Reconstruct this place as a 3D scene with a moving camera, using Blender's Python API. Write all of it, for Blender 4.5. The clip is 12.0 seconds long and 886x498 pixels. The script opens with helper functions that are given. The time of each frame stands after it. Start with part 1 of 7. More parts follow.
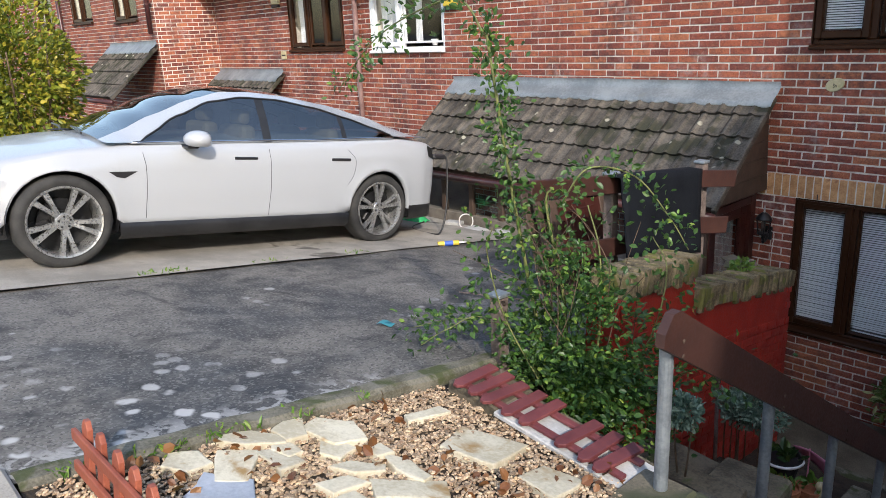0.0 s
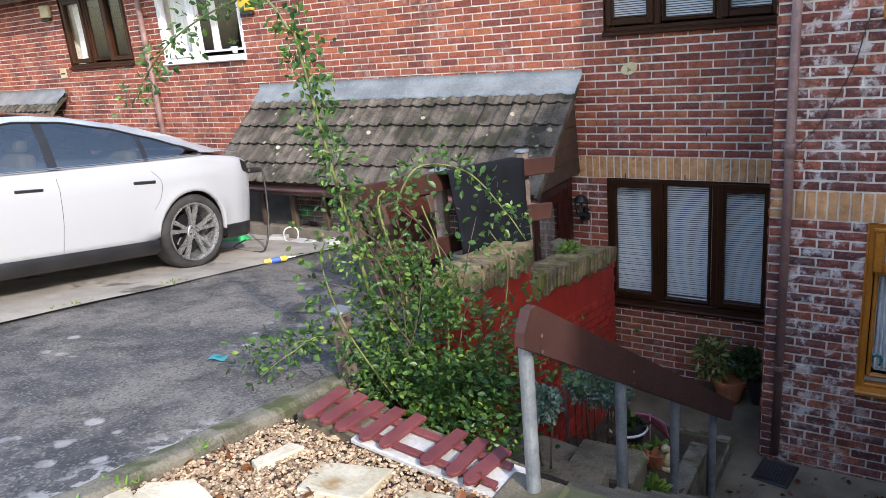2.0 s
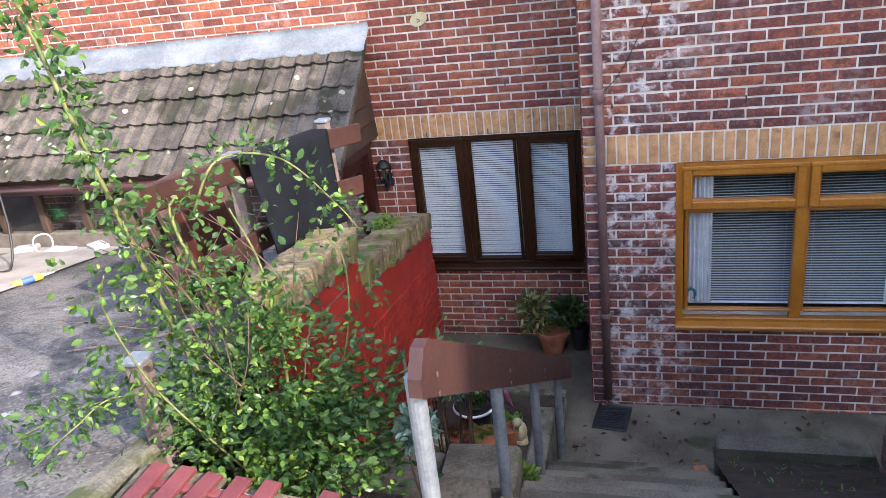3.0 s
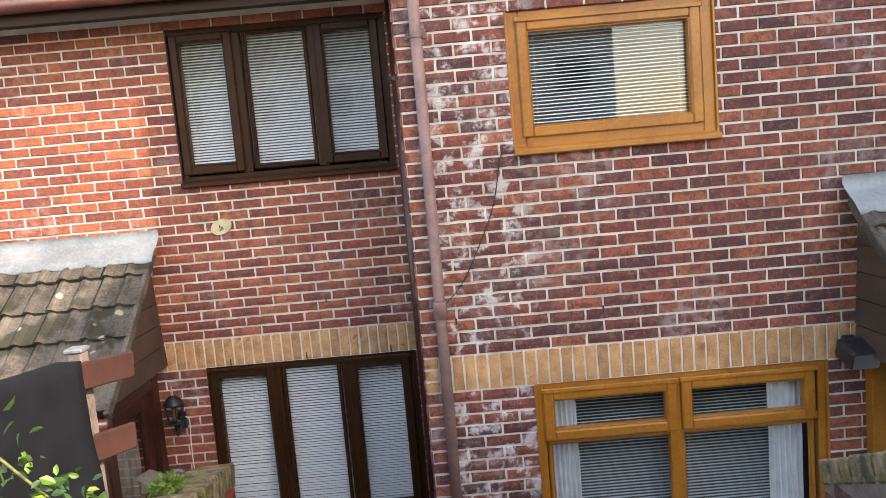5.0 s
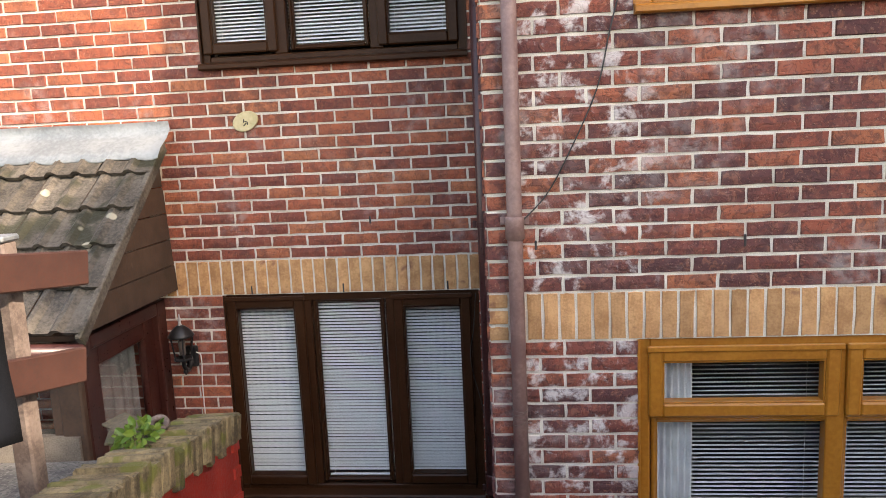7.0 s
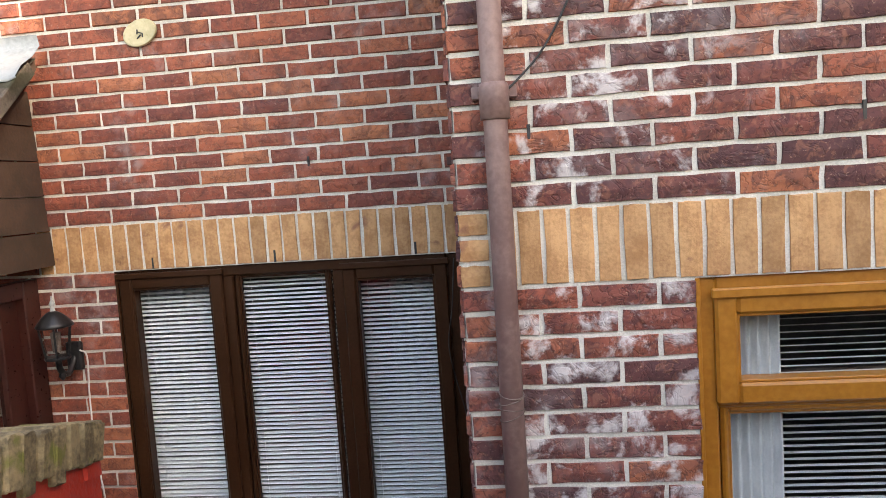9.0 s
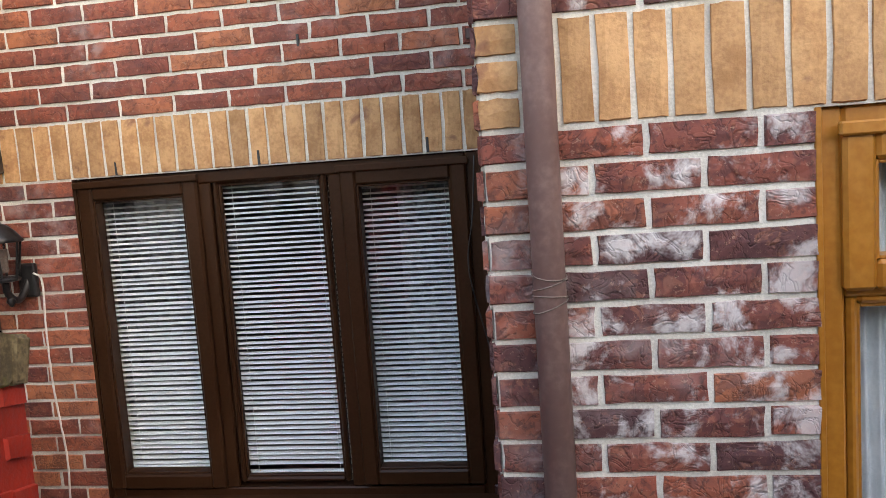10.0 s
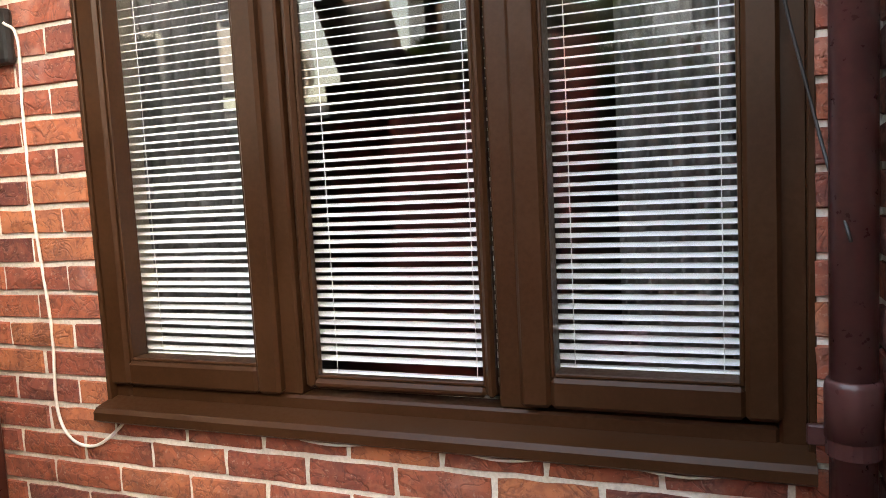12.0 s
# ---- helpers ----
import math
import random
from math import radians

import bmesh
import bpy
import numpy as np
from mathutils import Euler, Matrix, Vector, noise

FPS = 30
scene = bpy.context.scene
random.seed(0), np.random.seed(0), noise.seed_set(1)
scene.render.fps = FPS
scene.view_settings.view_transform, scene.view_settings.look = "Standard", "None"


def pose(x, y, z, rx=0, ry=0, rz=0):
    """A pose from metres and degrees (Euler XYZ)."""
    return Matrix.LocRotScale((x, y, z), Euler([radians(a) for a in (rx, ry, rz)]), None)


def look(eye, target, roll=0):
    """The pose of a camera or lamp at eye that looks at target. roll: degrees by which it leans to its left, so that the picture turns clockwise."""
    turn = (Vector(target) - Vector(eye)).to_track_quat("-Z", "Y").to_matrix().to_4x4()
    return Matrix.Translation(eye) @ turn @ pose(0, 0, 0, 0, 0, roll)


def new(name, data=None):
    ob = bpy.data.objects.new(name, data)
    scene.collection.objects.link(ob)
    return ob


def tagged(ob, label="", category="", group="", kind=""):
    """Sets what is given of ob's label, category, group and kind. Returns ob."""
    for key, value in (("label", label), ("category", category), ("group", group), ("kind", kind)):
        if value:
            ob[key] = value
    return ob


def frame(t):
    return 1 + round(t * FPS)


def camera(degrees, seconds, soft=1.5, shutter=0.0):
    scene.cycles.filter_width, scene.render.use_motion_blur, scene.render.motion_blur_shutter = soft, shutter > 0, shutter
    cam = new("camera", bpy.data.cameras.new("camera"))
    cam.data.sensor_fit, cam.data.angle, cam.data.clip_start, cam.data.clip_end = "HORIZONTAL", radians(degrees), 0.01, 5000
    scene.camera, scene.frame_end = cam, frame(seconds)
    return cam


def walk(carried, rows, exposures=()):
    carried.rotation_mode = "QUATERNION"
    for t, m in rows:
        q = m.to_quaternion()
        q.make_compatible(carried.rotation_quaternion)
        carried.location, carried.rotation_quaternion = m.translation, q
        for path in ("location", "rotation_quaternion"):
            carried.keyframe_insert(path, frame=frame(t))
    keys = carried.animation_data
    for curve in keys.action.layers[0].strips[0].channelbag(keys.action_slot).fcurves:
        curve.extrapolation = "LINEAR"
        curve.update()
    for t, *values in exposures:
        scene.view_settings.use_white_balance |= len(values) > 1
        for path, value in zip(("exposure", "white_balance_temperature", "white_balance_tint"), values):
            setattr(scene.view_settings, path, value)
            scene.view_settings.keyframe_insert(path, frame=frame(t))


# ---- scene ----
cam = camera(62.4, 12.0, soft=0.62)
PATH = [
    (0, (1.115, -7.201, 3.83), (-0.312, -5.919, 3.263), -2.6),
    (0.5, (1.119, -7.203, 3.825), (-0.292, -5.908, 3.248), -2.6),
    (1, (1.114, -7.206, 3.832), (-0.242, -5.848, 3.27), -2.7),
    (1.5, (1.065, -7.19, 3.826), (-0.179, -5.725, 3.271), -3.5),
    (2, (0.927, -7.058, 3.79), (-0.141, -5.472, 3.204), -5.3),
    (2.5, (0.664, -6.773, 3.769), (-0.163, -5.092, 3.069), -7.8),
    (3, (0.421, -6.553, 3.765), (-0.103, -4.775, 3.013), -7.0),
    (3.5, (0.313, -6.248, 3.734), (0.024, -4.364, 3.128), -5.3),
    (3.7, (0.275, -6.136, 3.72), (0.037, -4.224, 3.185), -5.0),
    (5.3, (0.153, -5.399, 3.48), (0.197, -3.411, 3.266), -5.1),
    (5.5, (0.129, -5.287, 3.433), (0.197, -3.3, 3.216), -5.0),
    (6, (0.158, -4.99, 3.266), (0.208, -3.004, 3.037), -3.8),
    (6.5, (0.146, -4.675, 3.203), (0.124, -2.696, 2.918), -2.3),
    (7, (0.132, -4.403, 3.099), (-0.063, -2.438, 2.786), -2.6),
    (7.2, (0.162, -4.301, 3.038), (-0.097, -2.342, 2.733), -3.5),
    (8.8, (0.196, -3.384, 2.516), (-0.032, -1.405, 2.345), -4.1),
    (9, (0.185, -3.258, 2.456), (-0.026, -1.277, 2.276), -3.8),
    (9.5, (0.196, -2.997, 2.244), (-0.067, -1.023, 2.068), -3.6),
    (10, (0.14, -2.695, 2.059), (-0.149, -0.727, 1.857), -4.0),
    (10.5, (0.147, -2.404, 1.877), (-0.208, -0.446, 1.676), -3.9),
    (11, (0.059, -2.072, 1.669), (-0.501, -0.162, 1.467), -3.0),
    (11.5, (-0.068, -1.796, 1.505), (-0.773, 0.068, 1.345), -3.0),
    (12, (-0.243, -1.401, 1.328), (-0.962, 0.456, 1.142), -3.0),
]
walk(cam, [(t, look(eye, target, roll)) for t, eye, target, roll in PATH],
     exposures=[(0, 1.2, 6500, 12), (1.5, 1.35, 6500, 12), (2.5, 2.0, 6300, 18), (3.5, 2.6, 7000, 20), (5.5, 2.35, 8100, 17), (7, 2.4, 8200, 17), (9.5, 2.72, 8200, 15), (10.5, 2.95, 8600, 14), (12, 4.05, 10000, 16)])

# ---- world, sun ----
SUN_AZ, SUN_EL = 120.0, 33.0
world = bpy.data.worlds.new("sky_world")
scene.world = world
world.use_nodes = True
wn = world.node_tree.nodes
sky = wn.new("ShaderNodeTexSky")
sky.sky_type, sky.sun_disc = "NISHITA", False
sky.air_density, sky.dust_density = 1.3, 1.5
sky.sun_elevation, sky.sun_rotation = radians(SUN_EL), radians(SUN_AZ)
wn["Background"].inputs["Strength"].default_value = 0.15
world.node_tree.links.new(sky.outputs["Color"], wn["Background"].inputs["Color"])
sun_data = bpy.data.lights.new("sun", "SUN")
sun_data.energy, sun_data.angle, sun_data.color = 1.75, radians(0.9), (1.0, 0.94, 0.85)
sun_from = Vector((math.sin(radians(SUN_AZ)) * math.cos(radians(SUN_EL)), math.cos(radians(SUN_AZ)) * math.cos(radians(SUN_EL)), math.sin(radians(SUN_EL))))
new("sun", sun_data).matrix_world = look(sun_from * 30, (0, 0, 0))


# ---- small builders ----
def finish(name, bm, mat, parent=None, label="", smooth=False):
    me = bpy.data.meshes.new(name)
    bm.normal_update()
    bm.to_mesh(me)
    bm.free()
    if smooth:
        me.polygons.foreach_set("use_smooth", [True] * len(me.polygons))
    for m in mat if isinstance(mat, (list, tuple)) else [mat]:
        me.materials.append(m)
    ob = new(name, me)
    if parent:
        ob.parent = parent
    if label:
        ob["label"] = label
    return ob


def part(name, bm, mat, parent, label="", smooth=False):
    return finish(name, bm, mat, parent, label, smooth)


def thing(name, label, category, at=(0, 0, 0), group="", kind="", m=None):
    ob = new(name)
    ob.matrix_basis = m if m else Matrix.Translation(at)
    ob.empty_display_size = 0.1
    return tagged(ob, label, category, group, kind)


def block(bm, lo, hi, bevel=0.0, m=None, seg=1):
    c = [(a + b) / 2 for a, b in zip(lo, hi)]
    s = [max(b - a, 1e-4) for a, b in zip(lo, hi)]
    mat = Matrix.Translation(c) @ Matrix.Diagonal((*s, 1))
    got = bmesh.ops.create_cube(bm, size=1, matrix=(m @ mat) if m else mat)["verts"]
    if bevel:
        edges = list({e for v in got for e in v.link_edges})
        bmesh.ops.bevel(bm, geom=edges, offset=bevel, segments=seg, affect="EDGES", profile=0.5)
    return bm


def cyl(bm, a, b, r0, r1=None, seg=12):
    a, b = Vector(a), Vector(b)
    q = (b - a).to_track_quat("Z", "Y").to_matrix().to_4x4()
    bmesh.ops.create_cone(bm, cap_ends=True, segments=seg, radius1=r0, radius2=r0 if r1 is None else r1, depth=(b - a).length,
                          matrix=Matrix.Translation((a + b) / 2) @ q)
    return bm


def tube(bm, pts, r, seg=6, r1=None):
    pts = [Vector(p) for p in pts]
    rings = []
    for i, p in enumerate(pts):
        d = (pts[min(i + 1, len(pts) - 1)] - pts[max(i - 1, 0)]).normalized()
        side = d.cross(Vector((0.13, 0.07, 1)) if abs(d.z) < 0.95 else Vector((1, 0.1, 0))).normalized()
        up = side.cross(d)
        rr = r + ((r1 if r1 is not None else r) - r) * i / max(1, len(pts) - 1)
        rings.append([bm.verts.new(p + (side * math.cos(k * math.tau / seg) + up * math.sin(k * math.tau / seg)) * rr) for k in range(seg)])
    for a, b in zip(rings, rings[1:]):
        for k in range(seg):
            bm.faces.new((a[k], a[(k + 1) % seg], b[(k + 1) % seg], b[k]))
    bm.faces.new(rings[0][::-1])
    bm.faces.new(rings[-1])
    return bm


def lathe(bm, profile, seg=16, at=(0, 0, 0)):
    rings = []
    for r, z in profile:
        rings.append([bm.verts.new((at[0] + r * math.cos(k * math.tau / seg), at[1] + r * math.sin(k * math.tau / seg), at[2] + z)) for k in range(seg)])
    for a, b in zip(rings, rings[1:]):
        for k in range(seg):
            bm.faces.new((a[k], a[(k + 1) % seg], b[(k + 1) % seg], b[k]))
    bm.faces.new(rings[0][::-1])
    bm.faces.new(rings[-1])
    return bm


def extrude(bm, poly, d, m=None, bevel=0.0):
    """A prism: polygon in the local xy plane, d thick along z."""
    m = m or Matrix()
    lo = [bm.verts.new(m @ Vector((x, y, 0))) for x, y in poly]
    hi = [bm.verts.new(m @ Vector((x, y, d))) for x, y in poly]
    top = bm.faces.new(hi)
    bm.faces.new(lo[::-1])
    n = len(poly)
    for k in range(n):
        bm.faces.new((lo[k], lo[(k + 1) % n], hi[(k + 1) % n], hi[k]))
    if bevel:
        bmesh.ops.bevel(bm, geom=list(top.edges), offset=bevel, segments=2, affect="EDGES", profile=0.5)
    return bm


def grid_mesh(bm, rows, close=False):
    vs = [[bm.verts.new(p) for p in row] for row in rows]
    for a, b in zip(vs, vs[1:]):
        n = len(a)
        for k in range(n if close else n - 1):
            bm.faces.new((a[k], a[(k + 1) % n], b[(k + 1) % n], b[k]))
    return vs


def curve_pts(pts, n=24):
    """Smooth points through a few given ones (Catmull-Rom)."""
    p = [Vector(q) for q in pts]
    p = [p[0] * 2 - p[1]] + p + [p[-1] * 2 - p[-2]]
    out = []
    for i in range(1, len(p) - 2):
        m = max(2, n // (len(p) - 3))
        for k in range(m):
            t = k / m
            a, b, c, d = p[i - 1], p[i], p[i + 1], p[i + 2]
            out.append(0.5 * (2 * b + (c - a) * t + (2 * a - 5 * b + 4 * c - d) * t * t + (3 * b - a - 3 * c + d) * t ** 3))
    return out + [p[-2]]


# ---- materials ----
def nodes_of(name):
    m = bpy.data.materials.new(name)
    m.use_nodes = True
    nt = m.node_tree
    return m, nt, nt.nodes["Principled BSDF"]


def ramp(nt, stops):
    r = nt.nodes.new("ShaderNodeValToRGB")
    els = r.color_ramp.elements
    while len(els) < len(stops):
        els.new(0.5)
    for e, (p, c) in zip(els, stops):
        e.position, e.color = p, (*c, 1)
    return r


def noise_node(nt, scale, detail=4, vec=None, distortion=0.0, rough=0.55):
    n = nt.nodes.new("ShaderNodeTexNoise")
    n.inputs["Scale"].default_value, n.inputs["Detail"].default_value = scale, detail
    n.inputs["Distortion"].default_value, n.inputs["Roughness"].default_value = distortion, rough
    if vec is not None:
        nt.links.new(vec, n.inputs["Vector"])
    return n.outputs["Fac"]


def place(nt):
    return nt.nodes.new("ShaderNodeNewGeometry").outputs["Position"]


def mix(nt, fac, a, b, blend="MIX"):
    n = nt.nodes.new("ShaderNodeMix")
    n.data_type, n.blend_type = "RGBA", blend
    for sock, v in ((n.inputs[0], fac), (n.inputs[6], a), (n.inputs[7], b)):
        if isinstance(v, (int, float)):
            sock.default_value = v
        elif isinstance(v, tuple):
            sock.default_value = (*v, 1)
        else:
            nt.links.new(v, sock)
    return n.outputs[2]


def calc(nt, op, a, b=0.0, clamp=False):
    n = nt.nodes.new("ShaderNodeMath")
    n.operation, n.use_clamp = op, clamp
    for sock, v in ((n.inputs[0], a), (n.inputs[1], b)):
        if isinstance(v, (int, float)):
            sock.default_value = v
        else:
            nt.links.new(v, sock)
    return n.outputs[0]


def span(nt, v, a, b, c=0.0, d=1.0):
    n = nt.nodes.new("ShaderNodeMapRange")
    n.interpolation_type = "SMOOTHSTEP"
    nt.links.new(v, n.inputs[0])
    for k, q in enumerate((a, b, c, d)):
        n.inputs[k + 1].default_value = q
    return n.outputs[0]


def bump(nt, bsdf, h, strength=0.4, dist=0.004):
    n = nt.nodes.new("ShaderNodeBump")
    n.inputs["Strength"].default_value, n.inputs["Distance"].default_value = strength, dist
    nt.links.new(h, n.inputs["Height"])
    nt.links.new(n.outputs[0], bsdf.inputs["Normal"])


def chance(nt):
    """A random number for each object and each loose piece."""
    a = nt.nodes.new("ShaderNodeObjectInfo").outputs["Random"]
    b = nt.nodes.new("ShaderNodeNewGeometry").outputs["Random Per Island"]
    return calc(nt, "FRACT", calc(nt, "ADD", a, calc(nt, "MULTIPLY", b, 3.7)))


def stuff_mat(name, dark, light, rough=0.8, metal=0.0, scale=6.0, fine=60.0, relief=0.3, dist=0.003, third=None, third_at=0.62, per_piece=0.0, coat=0.0, spec=0.5):
    """Two tones mixed by noise at two scales, stains of a third colour, fine relief."""
    m, nt, b = nodes_of(name)
    pos = place(nt)
    big, small = noise_node(nt, scale, 5, pos), noise_node(nt, fine, 5, pos)
    f = calc(nt, "ADD", calc(nt, "MULTIPLY", big, 0.6), calc(nt, "MULTIPLY", small, 0.4))
    col = mix(nt, span(nt, f, 0.36, 0.64), dark, light)
    if third:
        col = mix(nt, span(nt, noise_node(nt, scale * 0.7, 6, pos, 0.4), third_at, third_at + 0.1), col, third)
    if per_piece:
        v = calc(nt, "ADD", calc(nt, "MULTIPLY", chance(nt), per_piece), 1 - per_piece / 2)
        c = nt.nodes.new("ShaderNodeCombineColor")
        for k in range(3):
            nt.links.new(v, c.inputs[k])
        col = mix(nt, 1.0, col, c.outputs[0], "MULTIPLY")
    nt.links.new(col, b.inputs["Base Color"])
    nt.links.new(span(nt, small, 0.3, 0.7, max(0.02, rough - 0.08), min(1, rough + 0.08)), b.inputs["Roughness"])
    b.inputs["Metallic"].default_value = metal
    b.inputs["Coat Weight"].default_value = coat
    b.inputs["Specular IOR Level"].default_value = spec
    if relief:
        bump(nt, b, small, relief, dist)
    return m


def brick_mat(name, tones, frost=0.0, green=0.0, creased=0.35, soot=0.0, burnt=0.25):
    """Rustic facing brick: each brick its own tone, creases shaded in the colour, pale salts in clouds."""
    m, nt, b = nodes_of(name)
    pos = place(nt)
    r = ramp(nt, tones)
    nt.links.new(chance(nt), r.inputs[0])
    big, fine = noise_node(nt, 9, 4, pos), noise_node(nt, 110, 4, pos)
    fold = calc(nt, "ABSOLUTE", calc(nt, "SUBTRACT", noise_node(nt, 15, 3, pos, 0.9, 0.55), 0.5))
    crease = span(nt, fold, 0.0, 0.045)
    col = mix(nt, calc(nt, "MULTIPLY", span(nt, big, 0.42, 0.7), 0.45), r.outputs[0], (0.085, 0.032, 0.03))
    col = mix(nt, calc(nt, "MULTIPLY", span(nt, noise_node(nt, 19, 3, pos, 0.5), 0.49, 0.57), burnt), col, (0.062, 0.022, 0.026))
    col = mix(nt, calc(nt, "MULTIPLY", span(nt, noise_node(nt, 31, 4, pos, 0.8), 0.52, 0.66), 0.4), col, (0.36, 0.14, 0.08))
    # fold lines darkened in the colour, shading the creases beyond the relief
    col = mix(nt, calc(nt, "MULTIPLY", span(nt, fold, 0.0, 0.03, 1.0, 0.0), creased), col, (0.05, 0.018, 0.016))
    col = mix(nt, calc(nt, "MULTIPLY", span(nt, noise_node(nt, 70, 4, pos, 0.4, 0.7), 0.53, 0.63), 0.2 + 0.7 * burnt), col, (0.055, 0.02, 0.018))
    col = mix(nt, calc(nt, "MULTIPLY", span(nt, noise_node(nt, 85, 3, pos, 0.3, 0.7), 0.60, 0.70), 0.5), col, (0.42, 0.24, 0.17))
    if soot:
        grime = calc(nt, "MULTIPLY", span(nt, noise_node(nt, 1.1, 3, pos), 0.50, 0.64), span(nt, noise_node(nt, 17, 4, pos), 0.36, 0.58))
        col = mix(nt, calc(nt, "MULTIPLY", grime, soot), col, (0.045, 0.02, 0.022))
    if frost:
        cloud = calc(nt, "MULTIPLY", span(nt, noise_node(nt, 2.3, 3, pos), 0.5, 0.72), span(nt, noise_node(nt, 14, 4, pos), 0.4, 0.66))
        sep = nt.nodes.new("ShaderNodeSeparateXYZ")
        nt.links.new(pos, sep.inputs[0])
        side = calc(nt, "MULTIPLY", span(nt, sep.outputs[0], 0.02, 0.22), span(nt, sep.outputs[0], 0.5, 0.95, 1.0, 0.0))
        streak = calc(nt, "MULTIPLY", side, span(nt, noise_node(nt, 8, 5, pos, 0.3, 0.65), 0.50, 0.64))
        cloud = calc(nt, "MAXIMUM", calc(nt, "MULTIPLY", cloud, 0.35), streak) if frost > 0.5 else cloud
        col = mix(nt, calc(nt, "MULTIPLY", cloud, frost), col, (0.72, 0.68, 0.67))
    if green:
        col = mix(nt, calc(nt, "MULTIPLY", span(nt, noise_node(nt, 1.6, 5, pos), 0.45, 0.65), green), col, (0.06, 0.065, 0.035))
    nt.links.new(col, b.inputs["Base Color"])
    b.inputs["Roughness"].default_value = 0.82
    bump(nt, b, calc(nt, "ADD", calc(nt, "MULTIPLY", crease, 1.0), calc(nt, "MULTIPLY", fine, 0.35)), 0.45, 0.004 + 0.006 * creased)
    return m


def glass_mat(name, tint=(0.93, 0.96, 0.96), rough=0.0, gloss=0.075):
    m, nt, b = nodes_of(name)
    t = nt.nodes.new("ShaderNodeBsdfTransparent")
    g = nt.nodes.new("ShaderNodeBsdfGlossy")
    t.inputs[0].default_value = (*tint, 1)
    g.inputs["Roughness"].default_value = rough
    lw = nt.nodes.new("ShaderNodeLayerWeight")
    lw.inputs[0].default_value = 0.5
    mx = nt.nodes.new("ShaderNodeMixShader")
    nt.links.new(calc(nt, "ADD", calc(nt, "MULTIPLY", calc(nt, "POWER", lw.outputs["Facing"], 4.5), 0.9), gloss, True), mx.inputs[0])
    nt.links.new(t.outputs[0], mx.inputs[1])
    nt.links.new(g.outputs[0], mx.inputs[2])
    nt.links.new(mx.outputs[0], nt.nodes["Material Output"].inputs[0])
    return m


def leaf_mat(name, a, b_, c):
    m, nt, b = nodes_of(name)
    r = ramp(nt, [(0.0, a), (0.55, b_), (1.0, c)])
    nt.links.new(chance(nt), r.inputs[0])
    nt.links.new(r.outputs[0], b.inputs["Base Color"])
    b.inputs["Roughness"].default_value = 0.42
    t = nt.nodes.new("ShaderNodeBsdfTranslucent")
    nt.links.new(mix(nt, 0.5, r.outputs[0], (0.13, 0.22, 0.03)), t.inputs[0])
    mx = nt.nodes.new("ShaderNodeMixShader")
    mx.inputs[0].default_value = 0.25
    nt.links.new(b.outputs[0], mx.inputs[1])
    nt.links.new(t.outputs[0], mx.inputs[2])
    nt.links.new(mx.outputs[0], nt.nodes["Material Output"].inputs[0])
    return m


